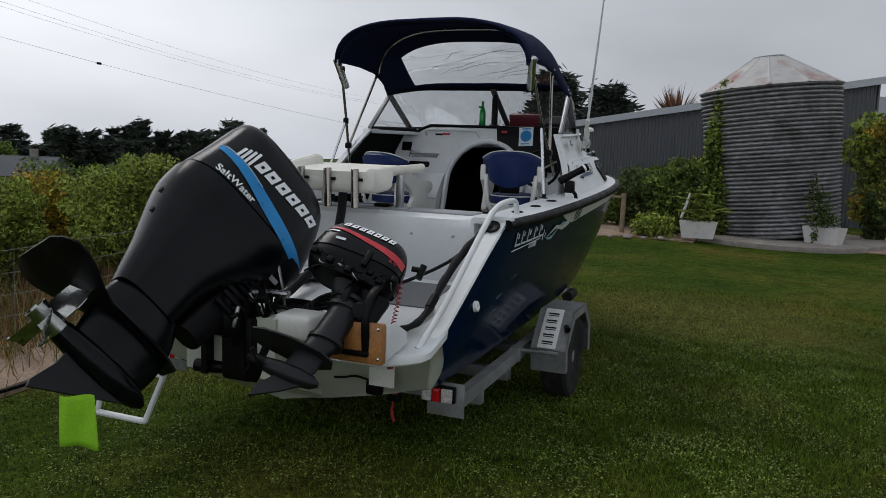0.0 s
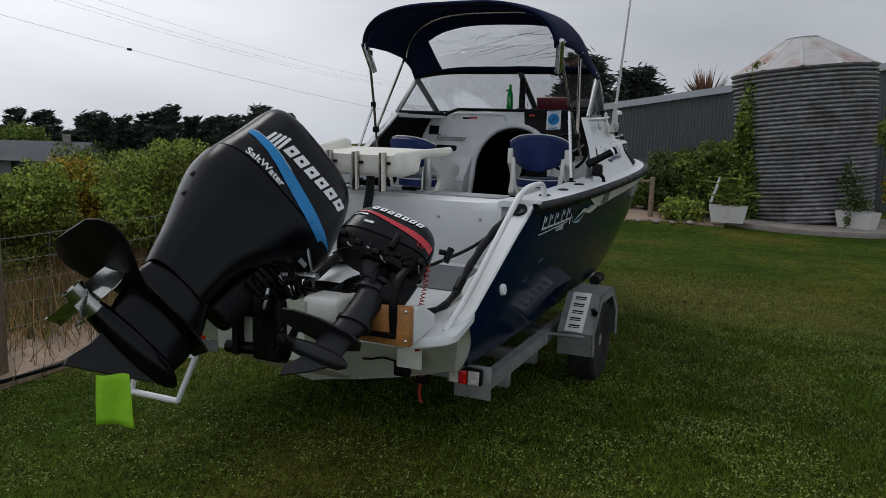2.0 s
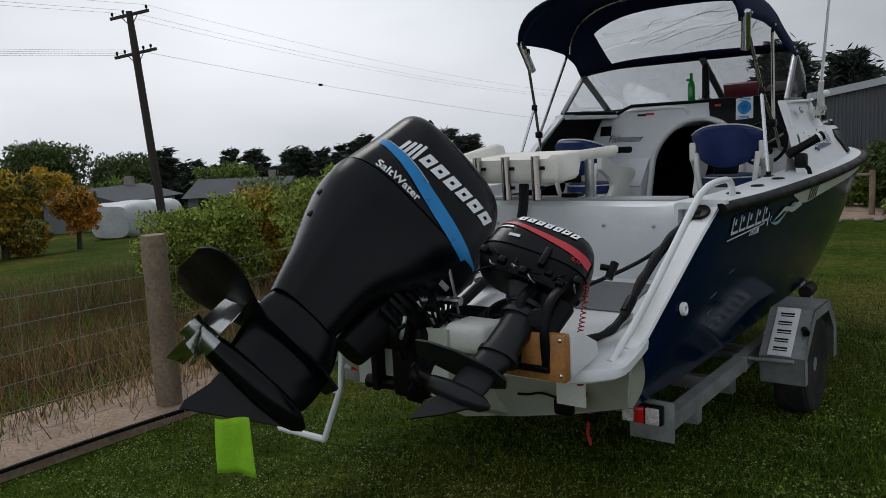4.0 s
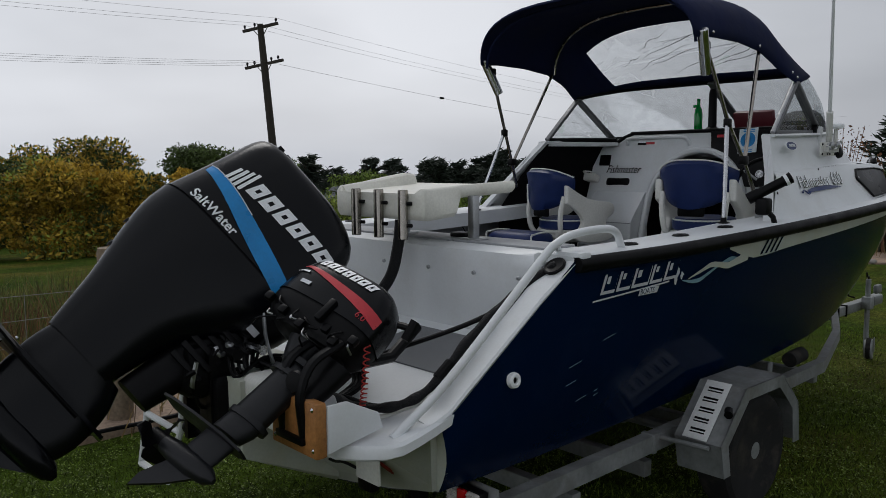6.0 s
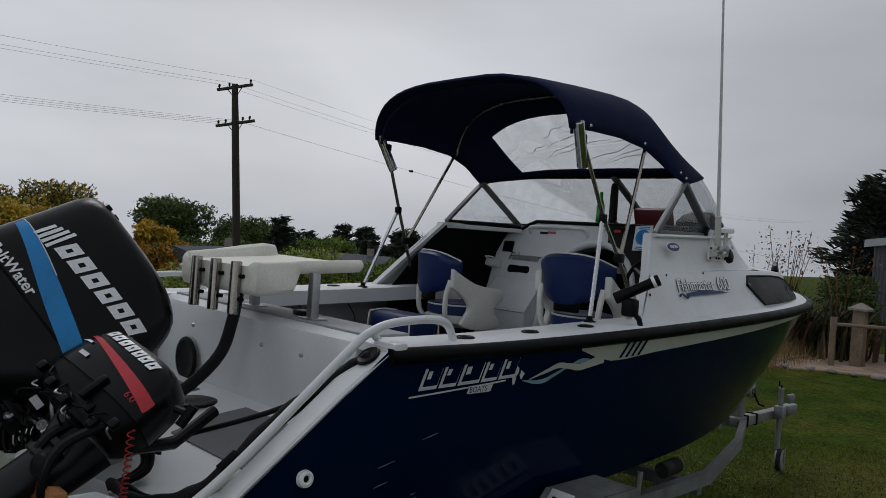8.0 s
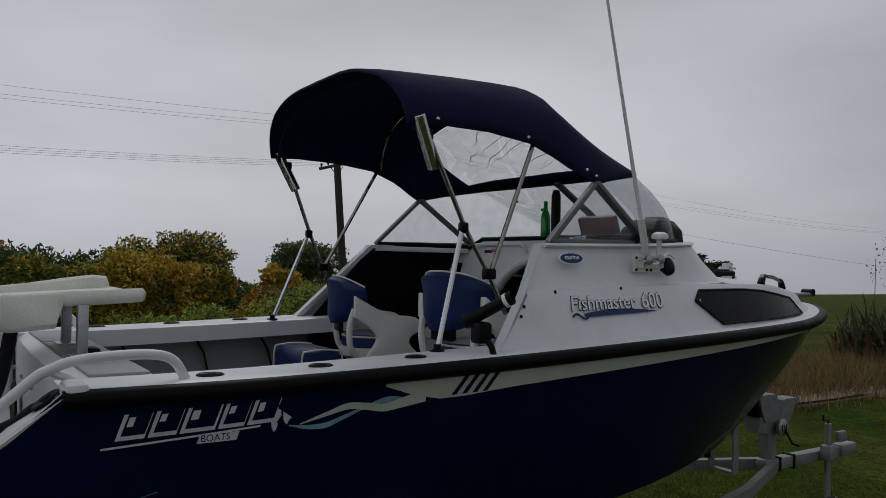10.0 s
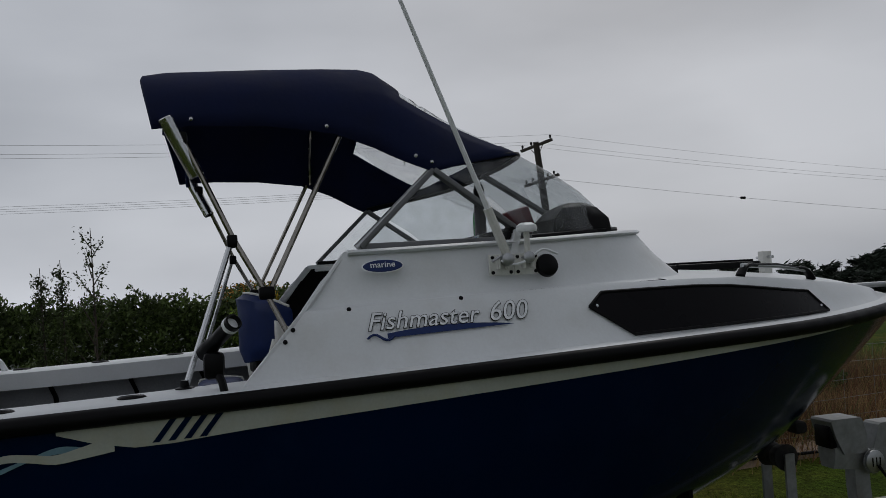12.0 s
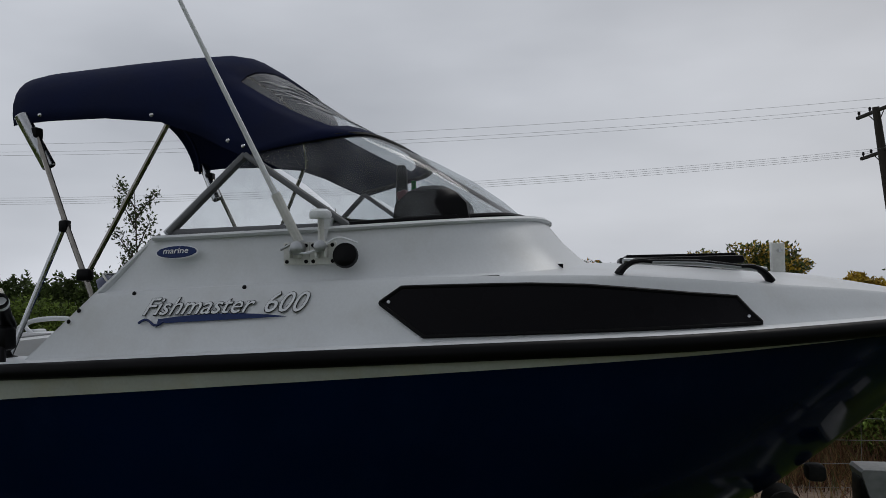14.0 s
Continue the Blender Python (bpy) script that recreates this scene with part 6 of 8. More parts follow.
part("tiller", tube([kick(-0.02, -0.14, -0.03), Vector((0.72, -0.66, 1.22)), Vector((0.667, -0.483, 1.304))], lambda t: 0.02 if t < 0.45 else 0.022, 10), M_BLACKPL, aux, "black tiller arm")
part("pull_handle", tube([kick(-0.20, -0.175, 0.02), kick(-0.21, -0.215, 0.02)], 0.014, 8), M_BLACKPL, aux)
part("pull_grip", tube([kick(-0.24, -0.225, 0.03), kick(-0.17, -0.225, 0.0)], 0.018, 8), M_BLACKPL, aux)
for k, (d, a) in enumerate(((0.0, 0.27), (0.02, 0.18), (0.035, 0.08), (0.0, -0.02), (0.03, -0.08), (-0.01, -0.14))):
    part("engine_lug", box(0, 0, 0, 0.03, 0.035, 0.035, 0.008, m=axes(kick(d - 0.01, a, 0.104), T2, A2, L2)), M_BLACKPL, aux)
part("latch", box(0, 0, 0, 0.03, 0.03, 0.10, 0.008, m=axes(kick(-0.06, 0.02, 0.128), T2, A2, L2)), M_BLACKPL, aux)


def aux_skin(d, a, out=0.003):
    rows = interp_rows(up2, 30)
    r = min(rows, key=lambda q: abs(q[0] - d))
    sec = [p for p in section(*r, n=96) if p[2] > 0]
    p = min(sec, key=lambda q: abs(q[1] - a))
    return kick(d, a, p[2] + out)


rows = []
for t in np.linspace(0, 1, 18):
    a = 0.27 - 0.42 * t
    mid = -0.200 + 0.012 * math.sin(math.pi * t) + 0.07 * t * t
    w_ = 0.006 + 0.018 * t
    rows.append([aux_skin(mid - w_ + 2 * w_ * k / 3, a) for k in range(4)])
part("red_stripe", loft(rows, False, False), M_REDDEC, aux, "red sweep stripe", sharp=80)
a_ = 0.215
for k in range(7):
    for f0, f1, q0, q1 in ((0.0, 0.34, 0, 1), (0.34, 0.6, 0, 0.36), (0.34, 0.6, 0.66, 1), (0.6, 0.94, 0, 1)):
        rows = [[aux_skin(-0.224 - 0.036 * (q0 + (q1 - q0) * q / 2) + 0.008 * k / 6, a_ - 0.033 * g - 0.010 * (q0 + (q1 - q0) * q / 2), 0.004) for q in range(3)] for g in (f0, f1)]
        part("letter_block", loft(rows, False, False), M_WHITEDEC, aux)
    a_ -= 0.040
rows = [[aux_skin(-0.165 - 0.010 * q, 0.28 - 0.07 * g, 0.004) for q in (0, 1)] for g in (0, 0.5, 1)]
part("letter_bar", loft(rows, False, False), M_WHITEDEC, aux)
rows = [[aux_skin(-0.115 - 0.016 * q, 0.21 - 0.05 * g, 0.004) for q in (0, 1)] for g in (0, 0.5, 1)]
part("letter_bar", loft(rows, False, False), M_SILVER, aux)
lettering("6.0", 0.036, Matrix.Identity(4), M_REDDEC, "lettering", aux, "red power figure", depth=0.0004, project=lambda p: aux_skin(-0.10 - p.y, -0.075 - p.x, 0.003 + p.z), squeeze=0.9)
# wiring and linkages under the cowl
r_ = random.Random(31)
for k in range(14):
    a0, d0 = r_.uniform(-0.13, 0.24), r_.uniform(-0.04, 0.05)
    a1, d1 = a0 + r_.uniform(-0.09, 0.09), d0 + r_.uniform(0.0, 0.06)
    s0, s1 = r_.uniform(0.085, 0.115), r_.uniform(0.06, 0.11)
    part("linkage", tube(smooth_path([kick(d0, a0, s0), kick((d0 + d1) / 2 + 0.015, (a0 + a1) / 2, max(s0, s1) + 0.012), kick(d1, a1, s1)], 4), r_.uniform(0.003, 0.007), 6), M_BLACKPL if k % 4 else M_ALU, aux)
# coiled red stop lanyard
pts = []
q0, q1 = kick(-0.05, -0.17, 0.07), Vector((0.80, -0.86, 1.06))
for k in range(120):
    t = k / 119
    c = q0.lerp(q1, t) + Vector((0, 0, -0.03 * math.sin(math.pi * t)))
    pts.append(c + Vector((0.011 * math.cos(k * 0.75), 0.011 * math.sin(k * 0.75), 0)))
part("stop_lanyard", tube(pts, 0.0026, 5), M_REDWEB, aux, "coiled red lanyard")

# wooden pad and its white bracket
padm = thing("motor_bracket", "varnished wooden motor pad on a white bracket", "motor bracket")
part("pad", box(0.732, -1.075, 1.067, 0.285, 0.045, 0.19, 0.006), M_WOOD, padm, "varnished plywood pad")
for z in (1.0, 1.14):
    for x in (0.61, 0.855):
        part("bolt", turned([(0.0001, 0.006), (0.009, 0.0)], 8, along((x, -1.098, z), (0, -1, 0))), M_STEEL, padm)
part("bracket", slab([(0, 0), (0.23, 0.04), (0.21, 0.10), (0.08, 0.165), (0, 0.165)], 0.014, axes((0.868, -1.052, 0.985), (0, 1, 0), (0, 0, 1), (1, 0, 0)), 0.003), M_WHITE, padm)
part("bracket", slab([(0, 0), (0.23, 0.04), (0.21, 0.10), (0.08, 0.165), (0, 0.165)], 0.014, axes((0.60, -1.052, 0.985), (0, 1, 0), (0, 0, 1), (1, 0, 0)), 0.003), M_WHITE, padm)

# rigging bundle from the gland down to the platform
rig = thing("rigging_hose", "black corrugated rigging hoses lying on the platform", "hose")
part("ribbed_hose", tube(smooth_path([(1.035, -0.07, 1.545), (0.985, -0.12, 1.50), (0.93, -0.26, 1.40), (0.90, -0.42, 1.28), (0.875, -0.58, 1.13), (0.83, -0.70, 1.07), (0.70, -0.78, 1.045), (0.50, -0.78, 1.045)], 8), lambda t: 0.018 + 0.003 * math.sin(60 * t), 12), M_ROPE, rig)
part("hose", tube(smooth_path([(1.035, -0.07, 1.54), (0.955, -0.16, 1.44), (0.91, -0.30, 1.33), (0.885, -0.48, 1.20), (0.84, -0.64, 1.085), (0.74, -0.74, 1.05), (0.50, -0.74, 1.04)], 8), 0.012, 10), M_BLACKPL, rig)
part("cable", tube(smooth_path([(1.03, -0.08, 1.535), (0.86, -0.28, 1.35), (0.62, -0.52, 1.22), (0.48, -0.66, 1.16), (0.30, -0.84, 1.12), (0.15, -0.93, 1.16)], 8), 0.010, 8), M_BLACKPL, rig)
part("cable", tube(smooth_path([(0.86, -0.46, 1.12), (0.80, -0.68, 1.03), (0.70, -0.86, 1.02), (0.55, -0.90, 1.03)], 8), 0.012, 8), M_SEATW, rig)
for k in range(4):
    part("loop", tube(smooth_path([(0.36 + 0.02 * k, -0.92, 1.03), (0.24 + 0.03 * k, -0.80, 1.10 + 0.02 * k), (0.30 + 0.04 * k, -0.64, 1.13 + 0.02 * k), (0.48 + 0.02 * k, -0.66, 1.08), (0.52, -0.84, 1.02)], 7), 0.009, 6), M_BLACKPL, rig)
part("sheath_band", tube([(0.885, -0.50, 1.20), (0.878, -0.56, 1.15)], 0.024, 10), M_BLACKPL, rig)
pump = tagged(part("battery_cover", box(0.34, -0.93, 1.07, 0.22, 0.20, 0.13, 0.035, seg=3), M_SEATW), "pale plastic cover on the platform", "cover")

# folding ladder hung behind the platform
lad = thing("boarding_ladder", "white tubular boarding ladder hanging below the platform", "ladder")
part("rail", tube([(-0.47, -0.96, 0.92), (-0.475, -0.98, 0.72), (-0.60, -1.0, 0.43)], 0.016, 8), M_WHITE, lad)
part("rail", tube([(-0.86, -0.96, 0.92), (-0.88, -0.98, 0.72), (-0.94, -1.0, 0.43)], 0.016, 8), M_WHITE, lad)
part("rung", tube([(-0.60, -1.0, 0.43), (-0.94, -1.0, 0.43)], 0.018, 8), M_WHITE, lad)
part("rung", tube([(-0.475, -0.98, 0.70), (-0.88, -0.98, 0.70)], 0.016, 8), M_WHITE, lad)
strap = thing("tie_down_strap", "red ratchet strap holding the stern down", "strap")
part("webbing", tube([(0.80, -0.86, 0.93), (0.74, -0.70, 0.80), (0.66, -0.48, 0.62)], 0.016, 8, ratio=0.2), M_REDWEB, strap)
part("ratchet", box(0.66, -0.48, 0.62, 0.07, 0.05, 0.06, 0.01), M_BLACKPL, strap)
part("tail", tube([(0.655, -0.49, 0.60), (0.65, -0.50, 0.54), (0.665, -0.50, 0.485)], 0.016, 8, ratio=0.25), M_REDWEB, strap)
tr = thing("trim_sensor", "small black transducer with cable on the transom", "transducer")
part("body", box(0.66, -0.73, 0.74, 0.09, 0.05, 0.08, 0.015), M_BLACKPL, tr)
part("plate", box(0.72, -0.775, 0.83, 0.14, 0.012, 0.13, 0.003, m=None), M_SEATW, tr)
part("cable", tube(smooth_path([(0.66, -0.74, 0.77), (0.58, -0.78, 0.80), (0.50, -0.77, 0.78), (0.44, -0.76, 0.77)], 5), 0.006, 6), M_BLACKPL, tr)

# ---------------------------------------------------------------- trailer
trailer = thing("boat_trailer", "galvanised steel boat trailer with mudguards and jockey wheel", "trailer")
for s in (1, -1):
    path = [(s * 0.985, -0.40, 0.615), (s * 0.985, 0.67, 0.625), (s * 0.96, 1.5, 0.62), (s * 0.90, 2.2, 0.59), (s * 0.80, 3.0, 0.54), (s * 0.40, 4.25, 0.50), (s * 0.06, 5.05, 0.50)]
    rings = [[Vector((x + a, y, z + b)) for a, b in ((-0.03, -0.04), (0.03, -0.04), (0.03, 0.04), (-0.03, 0.04))] for x, y, z in path]
    part("side_rail", loft(rings), M_GALV, trailer, "galvanised box-section rail", sharp=30)
    part("rail_collar", box(s * 0.985, 0.67, 0.625, 0.072, 0.03, 0.094, 0.004), M_GALV, trailer)
    # mudguard: folded galvanised sheet over the wheel
    prof = [(0.80, 0.50), (0.765, 0.66), (0.985, 0.885), (1.36, 0.885), (1.535, 0.71), (1.56, 0.50)]
    x0, x1 = 1.06, 1.30
    rings = [[Vector((s * x, y, z)) for x in (x0, x1)] for y, z in prof]
    g = part("mudguard", loft(rings, False, False), M_GALV, trailer, "folded galvanised mudguard", smooth=False)
    g.modifiers.new("sheet", "SOLIDIFY").thickness = 0.006
    inner = [(0.86, 0.50), (0.835, 0.645), (1.02, 0.825), (1.33, 0.825), (1.475, 0.69), (1.50, 0.50)]
    rings = [[Vector((s * 1.298, a[0], a[1])), Vector((s * 1.298, b[0], b[1]))] for a, b in zip(prof, inner)]
    g2 = part("guard_skirt", loft(rings, False, False), M_GALV, trailer, smooth=False)
    g2.modifiers.new("sheet", "SOLIDIFY").thickness = 0.006
    part("guard_lug", tube([(s * 1.27, 0.88, 0.80), (s * 1.29, 0.84, 0.79)], 0.02, 10), M_BLACKPL, trailer)
    part("guard_arm", tube([(s * 0.99, 0.67, 0.60), (s * 1.0, 0.72, 0.645), (s * 1.25, 0.745, 0.645)], 0.012, 8), M_GALV, trailer)
    part("guard_arm", box(s * 1.02, 1.52, 0.60, 0.14, 0.04, 0.035, 0.004), M_GALV, trailer)
    # wheel
    wm = along((s * 1.19, 1.16, 0.535), (s, 0, 0)) @ Matrix.Diagonal((0.92, 0.92, 1, 1))
    w = part("wheel", turned([(0.10, -0.08), (0.185, -0.085), (0.20, -0.08), (0.20, 0.06), (0.192, 0.072), (0.175, 0.045), (0.13, 0.03), (0.085, 0.055), (0.05, 0.058), (0.045, 0.075), (0.0001, 0.08)], 28, wm), M_GALV, trailer, "galvanised wheel rim")
    part("tyre", turned([(0.195, -0.075), (0.24, -0.092), (0.29, -0.088), (0.312, -0.07), (0.316, 0), (0.312, 0.07), (0.29, 0.088), (0.24, 0.092), (0.195, 0.075)], 40, wm), M_TYRE, w, "worn black tyre")
    for k in range(5):
        a = 2 * math.pi * k / 5
        part("wheel_nut", turned([(0.009, 0.05), (0.009, 0.066), (0.0001, 0.068)], 6, wm @ Matrix.Translation((0.065 * math.cos(a), 0.065 * math.sin(a), 0))), M_STEEL, w)
        part("rim_slot", turned([(0.0001, 0.036), (0.022, 0.036), (0.024, 0.030)], 10, wm @ Matrix.Translation((0.135 * math.cos(a + 0.6), 0.135 * math.sin(a + 0.6), 0))), M_BLACKPL, w, "dark opening in the rim")
    # rear lamp
    lx, ly, lz = 0.893, -0.425, 0.655
    lamp = part("lamp_board", box(s * (lx + 0.03), ly + 0.03, lz - 0.035, 0.215, 0.012, 0.19, 0.004), M_GALV, trailer, "galvanised lamp plate")
    part("lamp_body", box(s * lx, ly, lz, 0.19, 0.04, 0.09, 0.008), M_BLACKPL, lamp)
    part("clear_lens", box(s * (lx - 0.060), ly - 0.025, lz, 0.055, 0.02, 0.076, 0.006), M_CLEARLENS, lamp, "clear lamp lens")
    part("red_lens", box(s * (lx - 0.005), ly - 0.025, lz, 0.045, 0.022, 0.076, 0.006), M_REDLENS, lamp, "red lamp lens")
    part("clear_lens", box(s * (lx + 0.055), ly - 0.025, lz, 0.062, 0.02, 0.076, 0.006), M_CLEARLENS, lamp, "ribbed lamp lens")
    for k in range(5):
        part("lens_rib", box(s * (lx - 0.060), ly - 0.037, lz - 0.028 + 0.014 * k, 0.05, 0.004, 0.004), M_CLEARLENS, lamp)
        part("lens_rib", box(s * (lx + 0.055), ly - 0.037, lz - 0.028 + 0.014 * k, 0.056, 0.004, 0.004), M_CLEARLENS, lamp)
    # bunk and keel supports
    part("bunk", box(s * 0.46, 1.2, 0.595, 0.09, 2.6, 0.05, 0.01), M_WOOD, trailer, "timber hull bunk")
    for y in (0.1, 1.2, 2.3):
        part("bunk_post", box(s * 0.46, y, 0.53, 0.05, 0.05, 0.10), M_GALV, trailer)
    part("side_roller", tube([(s * 0.98, 2.12, 0.765), (s * 0.98, 2.28, 0.775)], 0.045, 12), M_TYRE, trailer, "black hull roller")
    part("roller_post", tube([(s * 0.93, 1.96, 0.60), (s * 0.93, 1.98, 0.77)], 0.018, 8), M_GALV, trailer)
for y, z in ((0.20, 0.455), (0.75, 0.46), (1.5, 0.465), (2.9, 0.48)):
    part("cross_member", box(0, y, z, 1.86 if y < 2 else 1.62, 0.06, 0.08, 0.004), M_GALV, trailer)
part("axle", tube([(-1.12, 1.16, 0.535), (1.12, 1.16, 0.535)], 0.03, 10), M_GALV, trailer)
for y in (-0.30, 0.6, 2.9):
    part("keel_roller", tube([(-0.06, y, 0.49), (0.06, y, 0.49)], 0.04, 12), M_TYRE, trailer, "black keel roller")
part("drawbar", box(0.03, 5.45, 0.515, 0.085, 1.05, 0.085, 0.006), M_GALV, trailer, "galvanised drawbar")
part("coupling", box(0.05, 6.02, 0.53, 0.10, 0.22, 0.10, 0.02), M_GALV, trailer)
for y in (5.10, 5.28):
    part("u_bolt", box(0.03, y, 0.515, 0.105, 0.02, 0.11, 0.004), M_BLACKPL, trailer)
part("bow_cradle", loft([[Vector((x, y, z)) for x, z in ((-0.11, 0.52), (0.11, 0.52), (0.11, 0.90), (0.095, 0.90), (0.095, 0.535), (-0.095, 0.535), (-0.095, 0.90), (-0.11, 0.90))] for y in (4.49, 4.55)]), M_GALV, trailer, "forked galvanised roller bracket", sharp=30)
part("bow_keel_roller", turned([(0.045, -0.085), (0.075, -0.08), (0.062, -0.02), (0.055, 0.0), (0.062, 0.02), (0.075, 0.08), (0.045, 0.085)], 20, along((0.0, 4.52, 0.875), (1, 0, 0))), M_TYRE, trailer, "black waisted bow roller")
# winch post with its folded steel housing
part("winch_post", loft([[Vector((x, y + dy, z)) for x, dy in ((-0.04, -0.05), (0.04, -0.05), (0.04, 0.05), (-0.04, 0.05))] for y, z in ((5.06, 0.50), (5.05, 0.66), (5.05, 0.79))]), M_GALV, trailer)
part("winch_base", loft([[Vector((sx * w, y, z)) for sx, y, z in ((-1, 4.850, zb + 0.05), (-1, 5.230, zb), (1, 5.230, zb), (1, 4.850, zb + 0.05))] for w, zb in ((0.05, 0.720), (0.07, 0.800), (0.07, 0.840))]), M_GALV, trailer, sharp=30)
part("winch_housing", loft([[Vector((sx * 0.085, y, z)) for sx, y in ((-1, y0), (1, y0), (1, y1), (-1, y1))] for y0, y1, z in ((4.900, 5.060, 0.850), (4.850, 5.060, 0.950), (4.825, 5.035, 1.040), (4.835, 5.025, 1.052))]), M_GALV, trailer, "folded galvanised winch housing", sharp=30)
part("housing_mouth", box(0.0, 4.850, 0.950, 0.13, 0.05, 0.13, 0.012, m=pose(0, 0, 0)), M_BLACKPL, trailer)
part("winch_plate", loft([[Vector((sx * 0.06, y, z)) for sx, y in ((-1, y0), (1, y0), (1, y1), (-1, y1))] for y0, y1, z in ((5.110, 5.250, 0.830), (5.170, 5.325, 0.990), (5.185, 5.320, 1.002))]), M_GALV, trailer, "folded galvanised winch plate", sharp=30)
part("winch_drum", turned([(0.07, -0.05), (0.07, -0.045), (0.04, -0.04), (0.04, 0.04), (0.07, 0.045), (0.07, 0.05)], 20, along((0.05, 5.080, 0.800), (1, 0, 0))), M_GALV, trailer)
part("winch_gear", turned([(0.0001, 0.016), (0.045, 0.014), (0.062, 0.008), (0.065, 0)], 20, along((0.105, 5.080, 0.800), (1, 0, 0))), M_ALU, trailer, "round winch gear cover")
for k in range(3):
    part("gear_slot", box(0.121, 5.080 - 0.025 + 0.025 * k, 0.800, 0.004, 0.006, 0.05, m=None), M_BLACKPL, trailer)
part("winch_handle", tube([(0.12, 5.090, 0.780), (0.14, 5.150, 0.680), (0.19, 5.160, 0.670)], 0.009, 8), M_BLACKPL, trailer)
part("bow_stop", box(0, 4.66, 1.02, 0.10, 0.08, 0.07, 0.02), M_TYRE, trailer, "black rubber bow stop")
# jockey wheel
jx, jy = 0.12, 5.66
part("jockey_tube", tube([(jx, jy, 0.20), (jx, jy, 0.78)], 0.024, 12), M_GALV, trailer)
part("jockey_clamp", box(jx, jy, 0.55, 0.09, 0.09, 0.12, 0.012), M_GALV, trailer)
part("jockey_crank", tube([(jx, jy, 0.78), (jx, jy + 0.0, 0.81), (jx + 0.02, jy - 0.10, 0.82), (jx + 0.02, jy - 0.10, 0.86)], 0.008, 8), M_BLACKPL, trailer)
part("brake_fitting", box(jx + 0.05, jy + 0.10, 0.68, 0.05, 0.12, 0.09, 0.02), M_GALV, trailer)
jw = part("jockey_wheel", turned([(0.0001, -0.03), (0.06, -0.035), (0.095, -0.035), (0.10, -0.02), (0.10, 0.02), (0.095, 0.035), (0.06, 0.035), (0.0001, 0.03)], 22, along((jx + 0.03, jy, 0.10), (1, 0.25, 0))), M_GALV, trailer, "grey jockey wheel")
part("jockey_tyre", turned([(0.088, -0.022), (0.103, -0.02), (0.106, 0), (0.103, 0.02), (0.088, 0.022)], 22, along((jx + 0.03, jy, 0.104), (1, 0.25, 0))), M_TYRE, jw)
for s in (-1, 1):
    part("jockey_fork", box(jx + 0.03 + s * 0.045, jy, 0.15, 0.008, 0.03, 0.14, 0.002), M_GALV, trailer)
# registration plate: raised dark bars on white
M_PLATE = mat("plate_white", (0.62, 0.63, 0.62), 0.35, vary=0.04)
pm = axes((1.168, 0.874, 0.775), (0.0, -0.699, -0.715), (-1, 0, 0), (0, -0.715, 0.699))
plate_ob = part("registration_plate", box(0, 0, 0.010, 0.315, 0.125, 0.004, 0.001, m=pm), M_PLATE, trailer, "white registration plate")
for k in range(5):
    for x, w_ in ((-0.116, 0.010), (-0.100, 0.006)):
        part("plate_bar", box(x + 0.056 * k, 0.004 * (k % 2), 0.0135, w_, 0.074, 0.002, m=pm), M_BLACKPL, plate_ob)

# ---------------------------------------------------------------- vegetation tools
def leaf_mat(name, base, k=0.6, rough=0.6, tl=0.25, spec=0.25):
    return mat(name, base, rough, vary=0.35, scale=0.7, fine=0.2, fine_scale=6, island=k, translucent=tl, spec=spec)


M_GREEN = leaf_mat("green_leaves", (0.115, 0.165, 0.030), 0.8)
M_LIGHT = leaf_mat("light_green_leaves", (0.20, 0.25, 0.045), 0.8)
M_YELLOW = leaf_mat("yellow_leaves", (0.40, 0.27, 0.035))
M_ORANGE = leaf_mat("autumn_leaves", (0.42, 0.20, 0.03))
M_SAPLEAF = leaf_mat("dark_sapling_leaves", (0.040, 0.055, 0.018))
M_OLIVE = leaf_mat("olive_leaves", (0.070, 0.100, 0.028))
M_CONIFER = leaf_mat("dark_conifer", (0.026, 0.036, 0.025), tl=0.08)
M_DRY = leaf_mat("dry_grass_blades", (0.24, 0.165, 0.07))
M_DRYG = leaf_mat("rank_grass_blades", (0.11, 0.125, 0.04))
M_FLAX = leaf_mat("flax_blades", (0.05, 0.05, 0.025))
M_FLAXD = leaf_mat("dead_flax", (0.15, 0.075, 0.04))
M_BARK = mat("bark", (0.055, 0.042, 0.032), 0.9, vary=0.3, scale=8, bump=0.5, bump_scale=30)
M_POST = mat("weathered_timber", (0.185, 0.14, 0.095), 0.85, vary=0.2, scale=5, fine=0.25, fine_scale=40, bump=0.3, bump_scale=25)
M_POLE = mat("dark_timber_pole", (0.035, 0.028, 0.022), 0.85, vary=0.2, scale=3, bump=0.2)
M_WIRE = mat("fence_wire", (0.22, 0.22, 0.21), 0.5, 0.6)
M_CABLE = mat("overhead_cable", (0.25, 0.25, 0.26), 0.6)
M_DIRT = mat("bare_dirt", (0.27, 0.195, 0.14), 0.95, vary=0.3, scale=2.5, fine=0.25, fine_scale=30, bump=0.6, bump_scale=18)
M_CONC = mat("old_concrete", (0.24, 0.215, 0.19), 0.9, vary=0.2, scale=3, fine=0.15, fine_scale=40, bump=0.3, stain=(0.10, 0.08, 0.06), stain_amount=0.6, stain_scale=4)
M_TANK = mat("weathered_corrugated_iron", (0.215, 0.215, 0.225), 0.5, 0.15, vary=0.3, scale=1.6, fine=0.3, fine_scale=9, stain=(0.07, 0.062, 0.058), stain_amount=0.75, stain_scale=2.2)
